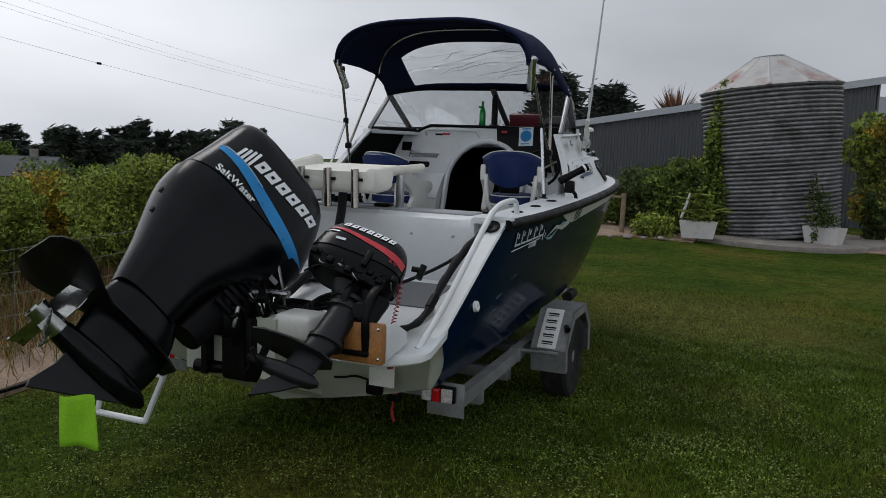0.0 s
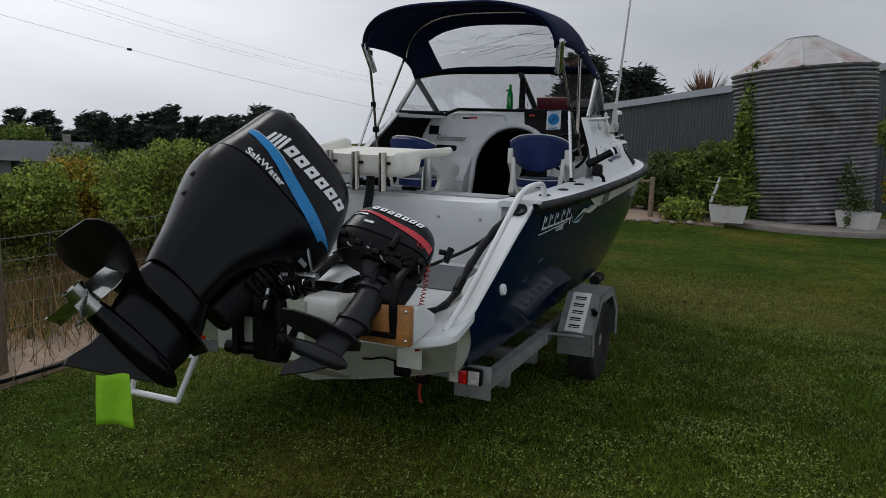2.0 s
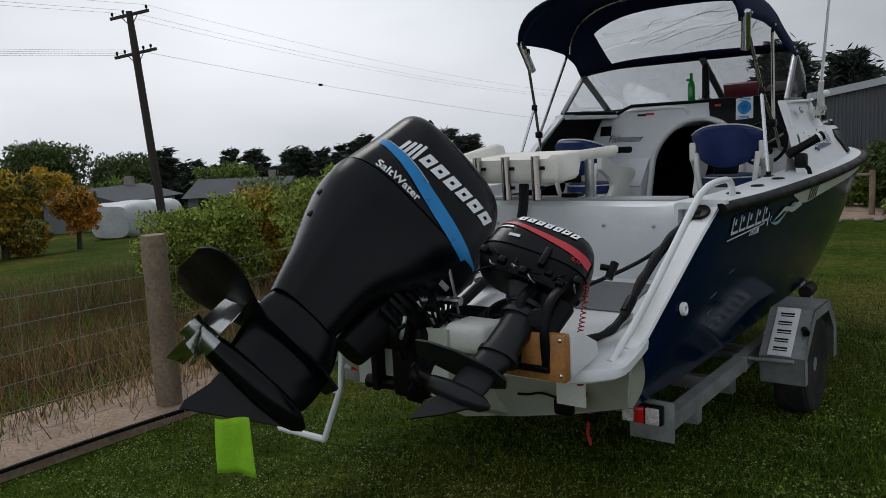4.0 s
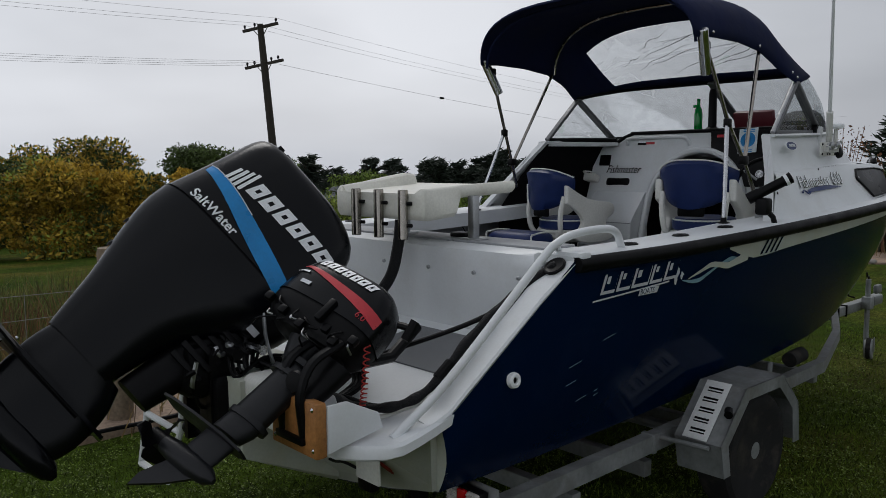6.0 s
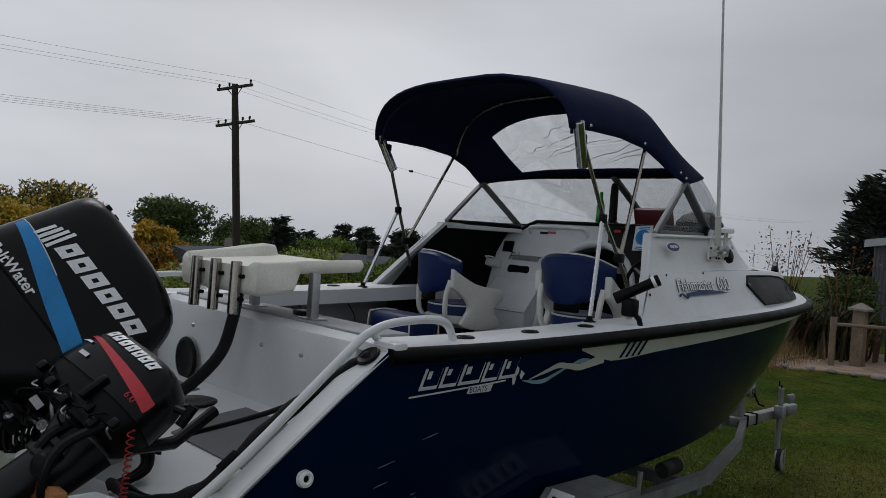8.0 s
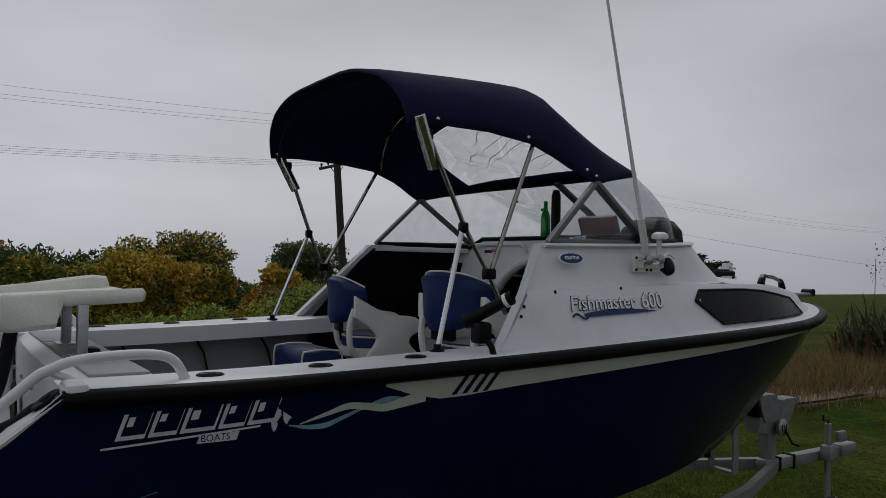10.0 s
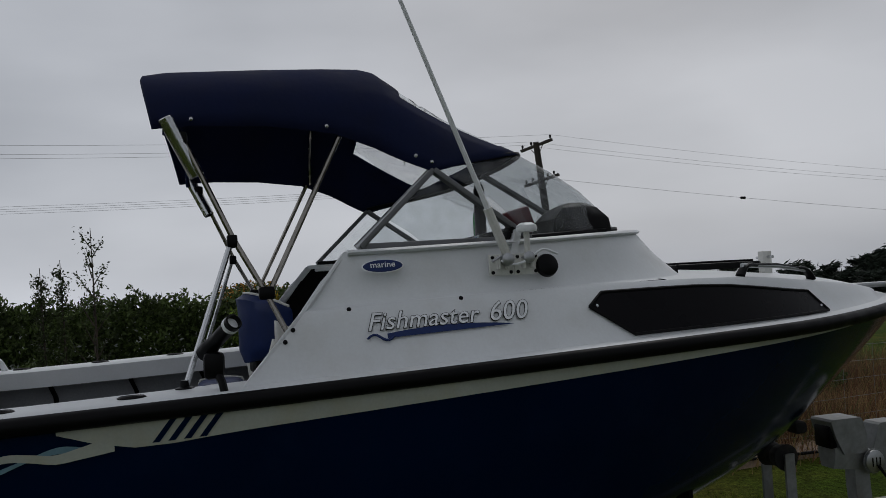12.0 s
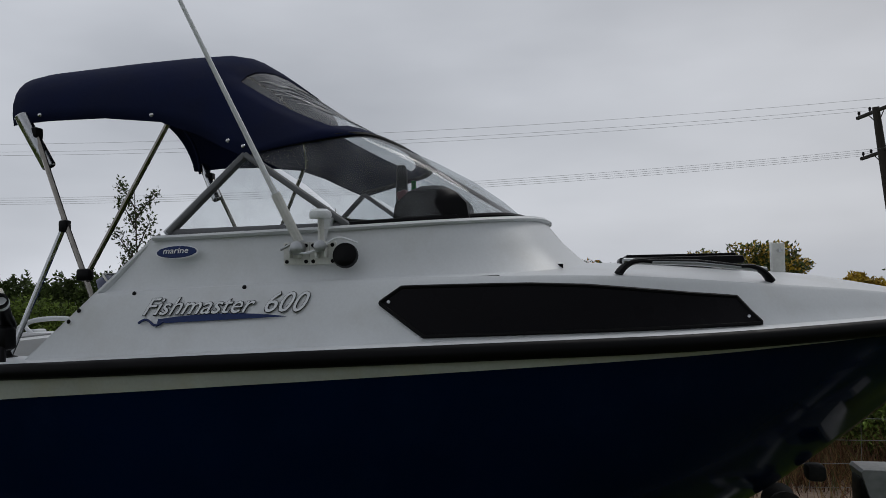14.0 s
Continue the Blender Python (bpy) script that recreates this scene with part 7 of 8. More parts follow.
M_RUST = mat("rusty_roof_iron", (0.40, 0.39, 0.38), 0.7, 0.1, vary=0.2, scale=3, stain=(0.24, 0.075, 0.045), stain_amount=0.95, stain_scale=1.1)
M_SHED = mat("grey_steel_cladding", (0.085, 0.09, 0.098), 0.5, 0.2, vary=0.1, scale=1.2)
M_ROOF = mat("pale_roof_iron", (0.33, 0.35, 0.37), 0.5, 0.2, vary=0.1, scale=1.0)
M_PLANTER = mat("white_planter", (0.55, 0.53, 0.52), 0.7, vary=0.08, scale=4, stain=(0.25, 0.22, 0.18), stain_amount=0.4, stain_scale=4)
M_CARAVAN = mat("caravan_white", (0.62, 0.63, 0.63), 0.4, vary=0.05, scale=1)
M_WALLPALE = mat("house_weatherboard", (0.13, 0.135, 0.14), 0.7, vary=0.08, scale=1)
M_HROOF = mat("dark_roof_iron", (0.06, 0.066, 0.075), 0.7, vary=0.15, scale=1.5, spec=0.15)
M_GLASSDARK = mat("dark_window_glass", (0.015, 0.018, 0.02), 0.1)
RNG = np.random.default_rng(11)


def quads_mesh(name, P, U, V, material, parent=None, label="", tri=False):
    """Many small leaves: centres P, half-vectors U (along) and V (across)."""
    n = len(P)
    if tri:
        co = np.stack([P - V, P + V, P + U], 1).reshape(-1, 3)
        k = 3
    else:
        co = np.stack([P - U, P + V * 0.9 - U * 0.1, P + U, P - V * 0.9 - U * 0.1], 1).reshape(-1, 3)
        k = 4
    me = bpy.data.meshes.new(name)
    me.vertices.add(n * k)
    me.vertices.foreach_set("co", co.astype(np.float32).ravel())
    me.loops.add(n * k)
    me.loops.foreach_set("vertex_index", np.arange(n * k, dtype=np.int32))
    me.polygons.add(n)
    me.polygons.foreach_set("loop_start", np.arange(0, n * k, k, dtype=np.int32))
    me.polygons.foreach_set("loop_total", np.full(n, k, dtype=np.int32))
    me.update(calc_edges=True)
    me.validate()
    me.materials.append(material)
    ob = new(name, me)
    if parent is not None:
        ob.parent = parent
    if label:
        ob["label"] = label
    return ob


def rand_dirs(n):
    v = RNG.normal(size=(n, 3))
    return v / np.linalg.norm(v, axis=1, keepdims=True)


def blob_leaves(blobs, n, size, shell=0.55, droop=0.0, aspect=0.45):
    """Leaf centres and vectors scattered in the outer part of several uneven lumps."""
    w = np.array([b[3] * b[4] * b[5] for b in blobs]) ** 0.67
    pick = RNG.choice(len(blobs), n, p=w / w.sum())
    B = np.array([b[:6] for b in blobs], float)[pick]
    d = rand_dirs(n)
    r = shell + (1 - shell) * RNG.random(n) ** 0.6
    lump = 1 + 0.18 * np.sin(d[:, 0] * 7 + pick) * np.sin(d[:, 1] * 6 + pick * 2) + 0.14 * np.sin(d[:, 2] * 9 + pick * 3)
    P = B[:, :3] + d * B[:, 3:6] * (r * lump)[:, None]
    U = rand_dirs(n) * 0.7 + d * 0.5
    U[:, 2] -= droop
    U /= np.linalg.norm(U, axis=1, keepdims=True)
    V = np.cross(U, rand_dirs(n))
    V /= np.linalg.norm(V, axis=1, keepdims=True) + 1e-6
    s = size * (0.6 + 0.8 * RNG.random(n))[:, None]
    return P, U * s, V * s * aspect


def trunk_mesh(base, h, r, limbs, spread):
    bm = tube([Vector(base), Vector(base) + Vector((0.02 * h, 0.01 * h, h * 0.5)), Vector(base) + Vector((0, 0, h))], lambda t: r * (1 - 0.75 * t), 8)
    for k in range(limbs):
        a = 2.4 * k
        z0 = h * (0.35 + 0.5 * k / max(1, limbs))
        p = Vector(base) + Vector((0, 0, z0))
        q = p + Vector((math.cos(a) * spread, math.sin(a) * spread, h * 0.25))
        tube([p, p.lerp(q, 0.5) + Vector((0, 0, 0.05 * h)), q], lambda t: r * 0.45 * (1 - 0.8 * t), 6, bm)
    return bm


def broadleaf(label, x, y, h, rad, n, size, material, z0=None, category="tree", name="tree", low=0.25, group="", seed=0, accent=None):
    z = ground_z(x, y) if z0 is None else z0
    t = thing(name, label, category, group)
    part("trunk", trunk_mesh((x, y, z - 0.05), h * 0.75, 0.05 * h ** 0.8 + 0.02, 6, rad * 0.6), M_BARK, t)
    r_ = random.Random(seed)
    blobs = []
    for k in range(9):
        a = r_.random() * 6.28
        rr = rad * (0.25 + 0.45 * r_.random())
        zz = z + h * (low + 0.12 + (0.82 - low) * r_.random())
        s = rad * (0.38 + 0.28 * r_.random())
        blobs.append((x + rr * math.cos(a), y + rr * math.sin(a), min(zz, z + h - s * 0.7), s, s, s * 0.8))
    blobs.append((x, y, z + h * 0.62, rad * 0.6, rad * 0.6, h * 0.34))
    P, U, V = blob_leaves(blobs, n, size)
    ok = P[:, 2] > z + 0.02
    quads_mesh("crown", P[ok], U[ok], V[ok], material, t, "leafy crown")
    if accent is not None:
        P, U, V = blob_leaves(blobs[:5], n // 3, size)
        ok = P[:, 2] > z + 0.02
        quads_mesh("crown", P[ok] + np.array((0, 0, 0.02 * h)), U[ok], V[ok], accent, t, "turning leaves")
    return t


def conifer(label, x, y, h, rad, n, size, z0=None, group="", seed=0, tufts=26):
    z = ground_z(x, y) if z0 is None else z0
    t = thing("conifer", label, "conifer tree", group)
    part("trunk", trunk_mesh((x, y, z - 0.05), h * 0.9, 0.03 * h + 0.03, 3, rad * 0.4), M_BARK, t)
    r_ = np.random.default_rng(seed + 5)
    Ps, Us, Vs = [], [], []
    for k in range(tufts):
        f = (k + 0.5) / tufts
        a = 2.4 * k + r_.random()
        L = rad * (1.05 - 0.75 * f ** 1.5) * (0.7 + 0.5 * r_.random())
        z1 = z + h * (0.06 + 0.88 * f)
        m = n // tufts
        u = r_.random(m) ** 0.7
        tip = np.array((math.cos(a), math.sin(a), 0.28))
        c = np.array((x, y, z1)) + u[:, None] * L * tip
        c += r_.normal(size=(m, 3)) * np.array((0.16, 0.16, 0.10)) * rad * (1.1 - 0.7 * u)[:, None]
        U = tip + r_.normal(size=(m, 3)) * 0.4
        U /= np.linalg.norm(U, axis=1, keepdims=True)
        V = np.cross(U, r_.normal(size=(m, 3)))
        V /= np.linalg.norm(V, axis=1, keepdims=True)
        s = size * (0.5 + 0.9 * r_.random(m))[:, None]
        Ps.append(c), Us.append(U * s * 1.3), Vs.append(V * s * 0.3)
    quads_mesh("crown", np.concatenate(Ps), np.concatenate(Us), np.concatenate(Vs), M_CONIFER, t, "dark layered foliage")
    return t


# ---------------------------------------------------------------- fence line to port
strip = bmesh.new()
rings = []
for k in range(60):
    y = -9 + 0.42 * k
    j = 0.10 * noise.noise(Vector((y * 0.9, 4, 0)))
    x0, x1 = -2.72 + j - 0.035 * (y + 0.4), -3.95 + j * 1.5 - 0.03 * y
    rings.append([Vector((x, y, z)) for x, z in ((x0, -0.02), (x0 - 0.02, 0.06), (x0 - 0.3, 0.075 + 0.02 * j), ((x0 + x1) / 2, 0.06), (x1, 0.02), (x1 - 0.3, -0.1))])
loft(rings, False, False, strip)
tagged(part("dirt_bank", strip, M_DIRT), "bare dirt and old concrete edging along the fence", "garden edge", kind="structure")
pipe = tagged(part("garden_hose", tube(smooth_path([(-2.66 + 0.05 * math.sin(k * 1.7) - 0.035 * (y + 0.4), y, 0.075) for k, y in enumerate(np.arange(-8, 13, 1.0))], 4), 0.016, 7), M_RUBBER), "black garden hose lying along the lawn edge", "hose")


def post(x, y, h, r, label, lean=(0, 0), material=M_POST, name="fence_post"):
    t = thing(name, label, "fence post", "posts of the wire fence")
    z = ground_z(x, y)
    pts = [(x + lean[0] * f, y + lean[1] * f, z - 0.1 + (h + 0.1) * f) for f in (0, 0.25, 0.5, 0.75, 0.97, 1.0)]
    part("shaft", tube(pts, lambda u: r * (1 - 0.06 * u) * (0.93 if u > 0.99 else 1) * (1 + 0.02 * math.sin(9 * u)), 14), material, t)
    return t


post(-2.92, -0.40, 1.36, 0.096, "thick round timber strainer post beside the lawn", (0.02, -0.02))
for y in (-5.4, 4.4, 9.2):
    post(-2.95 - 0.03 * y, y, 1.15, 0.055, "weathered round timber fence post", (0.01, 0))
wires = thing("wire_fence", "slack wire netting strained between timber posts", "fence")
for k, z in enumerate((0.16, 0.34, 0.52, 0.70, 0.88, 1.06)):
    pts = []
    for j in range(41):
        y = -6 + 16 * j / 40
        pts.append((-3.02 - 0.03 * y, y, z + 0.012 * math.sin(y * 2.1 + k) + ground_z(-3, y)))
    part("wire", tube(pts, 0.0026, 4), M_WIRE, wires)
for j in range(40):
    y = -5.8 + 0.4 * j
    part("stay", tube([(-3.02 - 0.03 * y, y, 0.12), (-3.02 - 0.03 * y + 0.01, y + 0.01, 1.07)], 0.0025, 4), M_WIRE, wires)

# rank grass behind the fence
def blades(name, label, region, n, hgt, wid, material, lean=0.35, tuft=0.0):
    x0, x1, y0, y1 = region
    X = x0 + (x1 - x0) * RNG.random(n)
    Y = y0 + (y1 - y0) * RNG.random(n)
    if tuft:
        X = np.round(X / tuft) * tuft + RNG.normal(size=n) * tuft * 0.28
        Y = np.round(Y / tuft) * tuft + RNG.normal(size=n) * tuft * 0.28
    Z = np.array([ground_z(a, b) for a, b in zip(X, Y)])
    H = hgt * (0.45 + 0.9 * RNG.random(n)) * (0.75 + 0.4 * np.sin(X * 1.3) * np.sin(Y * 1.1))
    U = np.stack([RNG.normal(size=n) * lean * H, RNG.normal(size=n) * lean * H, H], 1)
    a = RNG.random(n) * 6.28
    V = np.stack([np.cos(a), np.sin(a), np.zeros(n)], 1) * wid
    ob = quads_mesh(name, np.stack([X, Y, Z], 1), U, V, material, tri=True)
    return tagged(ob, label, "grass", kind="stuff")


blades("rank_grass", "tall rank green grass behind the wire fence", (-13, -3.2, -7, 15), 26000, 0.42, 0.009, M_DRYG, tuft=0.5)
blades("dry_grass", "long dry straw-coloured grass along the fence", (-5.6, -3.1, -6, 15), 15000, 0.50, 0.006, M_DRY, 0.4, tuft=0.6)
blades("dry_grass", "tall dry grass bank beyond the bow", (-7.5, -3.15, 4.5, 10.5), 16000, 0.50, 0.006, M_FLAXD, 0.4, tuft=0.5)
blades("dry_grass", "dry brown weeds behind the fence", (-9, -3.6, -5, 13), 9000, 0.65, 0.006, M_FLAXD, 0.3, tuft=0.9)

# shrubs behind the fence
for k, (x, y, h, r, mt, sd) in enumerate(((-4.9, 3.3, 1.72, 0.8, M_LIGHT, 1), (-4.3, 4.6, 1.65, 0.9, M_GREEN, 2), (-5.9, 2.3, 1.42, 0.75, M_LIGHT, 3), (-4.6, 6.4, 0.85, 0.7, M_GREEN, 4), (-6.6, 4.4, 1.6, 0.9, M_GREEN, 5), (-5.6, 8.8, 0.8, 0.8, M_OLIVE, 7))):
    broadleaf("leafy green willow shrub behind the wire fence", x, y, h, r, 30000, 0.027, mt, category="shrub", name="shrub", low=0.05, group="shrubs along the fence", seed=sd)
broadleaf("shrub with yellowing leaves behind the fence", -6.3, 3.3, 1.5, 0.6, 9000, 0.03, M_YELLOW, category="shrub", name="shrub", low=0.2, group="shrubs along the fence", seed=21, accent=M_LIGHT)

for x, y, h, r, mt, acc, sd in ((-25.6, 5.9, 3.15, 1.7, M_YELLOW, M_LIGHT, 22), (-27.0, 3.2, 3.0, 1.8, M_GREEN, M_YELLOW, 23), (-24.6, 7.9, 2.9, 1.2, M_YELLOW, M_OLIVE, 24)):
    broadleaf("bush with yellowing leaves standing in the paddock", x, y, h, r, 14000, 0.085, mt, category="shrub", name="shrub", low=0.03, group="bushes in the paddock", seed=sd, accent=acc)

# ---------------------------------------------------------------- trees and buildings beyond the paddock
for x, y, h, r, mt, acc, sd in ((-45, 9.6, 4.7, 2.9, M_OLIVE, M_YELLOW, 31), (-45, 13.6, 5.0, 2.9, M_OLIVE, M_YELLOW, 32), (-41, 18.0, 3.4, 1.5, M_YELLOW, M_ORANGE, 39), (-52, 4.0, 4.8, 4.0, M_OLIVE, M_ORANGE, 33)):
    broadleaf("tree turning yellow and orange beyond the paddock", x, y, h, r, 15000, 0.13, mt, seed=sd, accent=acc, group="autumn trees", low=0.1)
broadleaf("round dark green tree beyond the paddock", -75, 34.3, 7.2, 4.2, 15000, 0.19, M_OLIVE, seed=34, group="distant trees")
broadleaf("broad dark tree behind the power pole", -75, 43.5, 5.6, 4.3, 14000, 0.19, M_OLIVE, seed=35, group="distant trees")
broadleaf("broad dark tree behind the power pole", -46, 33.0, 3.2, 2.2, 9000, 0.13, M_GREEN, seed=36, group="distant trees")
broadleaf("small orange tree before the dark trees", -25, 10.6, 2.1, 0.9, 3500, 0.1, M_ORANGE, seed=37, group="autumn trees", accent=M_OLIVE)
r_ = random.Random(8)
for k in range(42):
    f = k / 41
    ang = math.radians(148 - 22 * f + r_.uniform(-0.5, 0.5))
    d = 84 + r_.uniform(-6, 8)
    x, y = 2.8 + d * math.cos(ang), -3.2 + d * math.sin(ang)
    conifer("tall dark cypress in a distant shelter belt", x, y, 4.4 + r_.uniform(-1.4, 1.2) + 0.5 * math.sin(k * 0.7), 2.0 + r_.uniform(-0.5, 0.7), 2400, 0.26, group="shelter belt", seed=k, tufts=22)
for k in range(7):
    ang = math.radians(172 - 3.6 * k)
    d = 72 + r_.uniform(-6, 6)
    broadleaf("distant mixed tree beyond the fields", 2.8 + d * math.cos(ang), -3.2 + d * math.sin(ang), 2.8 + r_.uniform(-0.5, 0.5), 3.0, 6000, 0.18, M_OLIVE if k % 2 else M_GREEN, seed=50 + k, group="distant trees")
# clipped hedge with pale flowers along the far side
hx = []
for k in range(46):
    y = -34 + 0.95 * k
    hx.append((-33.5 - 0.12 * (y + 10), y, 0.50 + 0.12 * math.sin(k), 1.0, 0.9, 1.6))
hx = [(a, b, c + ground_z(a, b) + 1.30, d, e, f + 0.20) for a, b, c, d, e, f in hx]
P, U, V = blob_leaves(hx, 130000, 0.12)
hedge = tagged(quads_mesh("hedge", P, U, V, M_OLIVE), "dark clipped hedge along the paddock", "hedge", kind="stuff")
# added solid core, dark in colour for the shade inside the hedge
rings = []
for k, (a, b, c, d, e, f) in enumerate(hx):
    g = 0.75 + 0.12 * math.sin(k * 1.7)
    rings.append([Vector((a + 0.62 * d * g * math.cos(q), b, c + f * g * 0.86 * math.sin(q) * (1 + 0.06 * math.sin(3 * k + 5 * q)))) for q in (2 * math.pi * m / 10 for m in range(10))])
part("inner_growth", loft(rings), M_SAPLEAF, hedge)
P, U, V = blob_leaves([(a, b, c - 0.25, d, e, f * 0.6) for a, b, c, d, e, f in hx], 2600, 0.09)
P[:, 0] += 0.25
tagged(quads_mesh("hedge_flowers", P, U, V, leaf_mat("pale_flowers", (0.42, 0.44, 0.42), 0.2)), "pale flower heads on the hedge", "flowers", kind="stuff")

# young slender trees behind the boat
for x, y, h, r, n_, sd in ((-9.0, -0.45, 3.3, 0.5, 700, 61), (-9.2, -1.2, 2.75, 0.13, 1500, 62), (-9.1, -0.9, 2.85, 0.14, 1500, 64), (-6.4, -2.5, 3.35, 0.75, 2400, 63)):
    t = thing("sapling", "slender young tree with sparse small leaves", "young tree", "saplings")
    z = ground_z(x, y)
    bm = tube([(x, y, z - 0.05), (x + 0.05, y + 0.03, z + h * 0.5), (x + 0.12, y, z + h)], lambda u: 0.03 * (1 - 0.85 * u), 6)
    Pl = []
    for k in range(16):
        f = 0.25 + 0.7 * k / 16
        a = 2.4 * k
        p = Vector((x + 0.1 * f, y, z + h * f))
        L = r * (1.1 - 0.6 * f)
        q = p + Vector((math.cos(a) * L * 0.6, math.sin(a) * L * 0.6, L * 0.9))
        tube([p, q], lambda u: 0.012 * (1 - 0.7 * u), 5, bm)
        Pl += [p.lerp(q, w) for w in (0.3, 0.5, 0.65, 0.8, 0.9, 1.0)]
    part("stem", bm, M_BARK, t)
    Pl = np.array([tuple(p) for p in Pl])
    P = Pl[RNG.integers(0, len(Pl), n_)] + RNG.normal(size=(n_, 3)) * 0.05
    U = rand_dirs(n_) * 0.028
    V = np.cross(U, rand_dirs(n_)) * 0.6
    quads_mesh("foliage", P, U, V, M_SAPLEAF, t, "small sparse leaves")
broadleaf("low green shrub in the paddock", -6.2, -4.4, 1.85, 1.0, 18000, 0.034, M_GREEN, category="shrub", name="shrub", low=0.05, seed=71)
broadleaf("low olive shrub in the paddock", -9.6, -1.6, 1.3, 0.6, 9000, 0.032, M_OLIVE, category="shrub", name="shrub", low=0.05, seed=72)

# wrapped bales and house
M_WRAP = mat("white_bale_wrap", (0.46, 0.48, 0.50), 0.4, vary=0.12, scale=1.5, fine=0.08, fine_scale=9, bump=0.3, bump_scale=7, stain=(0.30, 0.29, 0.25), stain_amount=0.4, stain_scale=2)
vz = ground_z(-29.5, 15.6)
vm = pose(-29.5, 15.8, vz, 0, 0, 118)
for x, w_, h_, sd in ((1.25, 1.75, 1.45, 1), (-1.05, 2.55, 1.55, 2)):
    rows = []
    for u in np.linspace(-1, 1, 13):
        e = 1 - 0.16 * max(0, abs(u) - 0.75) / 0.25
        row = []
        for k in range(24):
            t = 2 * math.pi * k / 24
            c, s_ = math.cos(t), math.sin(t)
            g = 1 + 0.05 * noise.noise(Vector((u * 2 + sd * 9, c * 2, s_ * 2)))
            row.append(vm @ Vector((x + w_ / 2 * u, 1.0 * e * g * math.copysign(abs(c) ** 0.5, c), h_ / 2 - 0.03 + h_ / 2 * e * g * math.copysign(abs(s_) ** 0.5, s_))))
        rows.append(row)
    tagged(part("wrapped_bale", loft(rows), M_WRAP), "bulging white plastic-wrapped bale lying in the paddock", "hay bale", "wrapped bales")


def cottage(label, x, y, yaw, w, d, wall_h, roof_h, group=""):
    t = thing("house", label, "house", group)
    m = pose(x, y, ground_z(x, y), 0, 0, yaw)
    part("wall", box(0, 0, wall_h / 2 - 0.2, w, d, wall_h + 0.4, m=m), M_WALLPALE, t, smooth=False)
    rf = slab([(-d / 2 - 0.4, 0), (d / 2 + 0.4, 0), (0, roof_h)], w + 0.6, m @ axes((-w / 2 - 0.3, 0, wall_h), (0, 1, 0), (0, 0, 1), (1, 0, 0)))
    part("roof", rf, M_HROOF, t, "grey iron roof", smooth=False)
    part("chimney", box(w * 0.3, 0, wall_h + roof_h, 0.4, 0.4, 0.9, m=m), M_CONC, t)
    for k in (-0.3, 0.0, 0.3):
        for s in (-1, 1):
            wd = part("window", box(w * k, s * (d / 2 + 0.02), wall_h * 0.55, 1.1, 0.06, 1.0, 0.02, m=m), M_GLASSDARK, t)
            part("frame", box(w * k, s * (d / 2 + 0.03), wall_h * 0.55 - 0.53, 1.25, 0.1, 0.08, m=m), M_CARAVAN, wd)
    return t


cottage("low grey-roofed farmhouse beyond the shrubs", -43, 32.5, 30, 6.5, 5, 1.0, 1.15)
cottage("pale farm building with grey roof behind the bales", -38, 19.5, 118, 6, 4, 1.5, 0.7)

# ---------------------------------------------------------------- power pole and lines
pole = thing("power_pole", "dark timber power pole with two crossarms", "power pole")
PT, PM = Vector((-24.08, 12.83, 7.01)), Vector((-24.18, 13.00, 5.64))
ax = (PT - PM).normalized()
foot = PT - ax * 8.0
part("shaft", tube([foot, PM, PT + ax * 0.08], lambda u: 0.16 - 0.05 * u, 12), M_POLE, pole)
cd = Vector((0.80, 0.55, 0.16)).normalized()
for c, hw_, n_ in ((PT - ax * 0.05, 0.72, 3), (PM, 0.79, 4)):
    arm = part("crossarm", box(0, 0, 0, 0.11, 0.10, 2 * hw_, 0.01, m=along(c, cd)), M_POLE, pole)
    for u in ((-0.64, -0.23, 0.64) if n_ == 3 else (-0.7, -0.4, 0.3, 0.58)):
        p = c + cd * u
        part("insulator", turned([(0.02, 0.0), (0.02, 0.05), (0.05, 0.06), (0.035, 0.09), (0.05, 0.11), (0.03, 0.16), (0.0001, 0.17)], 10, Matrix.Translation(p + Vector((0, 0, 0.04)))), M_BLACKPL, arm)
    for s in (-1, 1):
        part("brace", tube([c + cd * 0.32 * s, c - ax * 0.42], 0.016, 5), M_POLE, pole)
lines = thing("overhead_line", "thin overhead wires strung from the pole", "power line")


def span(a, b, sag, r=0.0040):
    a, b = Vector(a), Vector(b)
    pts = [a.lerp(b, k / 24) - Vector((0, 0, 4 * sag * (k / 24) * (1 - k / 24))) for k in range(25)]
    part("wire", tube(pts, r, 4), M_CABLE, lines)


for u in (-0.64, -0.23, 0.64):
    p = PT + cd * u + Vector((0, 0, 0.16))
    span(p, p + Vector((6.5, -62, 1.6)), 1.3)
    span(p, p + Vector((-4, 62, -1.6)), 1.3)
for u in (-0.7, -0.4, -0.12, 0.18):
    p = PM + cd * u + Vector((0, 0, 0.08))
    span(p, p + Vector((6.5, -62, 1.4)), 1.5)
q = PM + cd * 0.3
span(q, (-16.5, 60, 1.4), 0.7, 0.0052)
mk = q.lerp(Vector((-16.5, 60, 1.4)), 0.16) - Vector((0, 0, 4 * 0.7 * 0.16 * 0.84))
part("line_fitting", turned([(0.0001, -0.12), (0.05, -0.09), (0.05, 0.09), (0.0001, 0.12)], 8, along(mk, (0, 1, 0))), M_BLACKPL, lines)

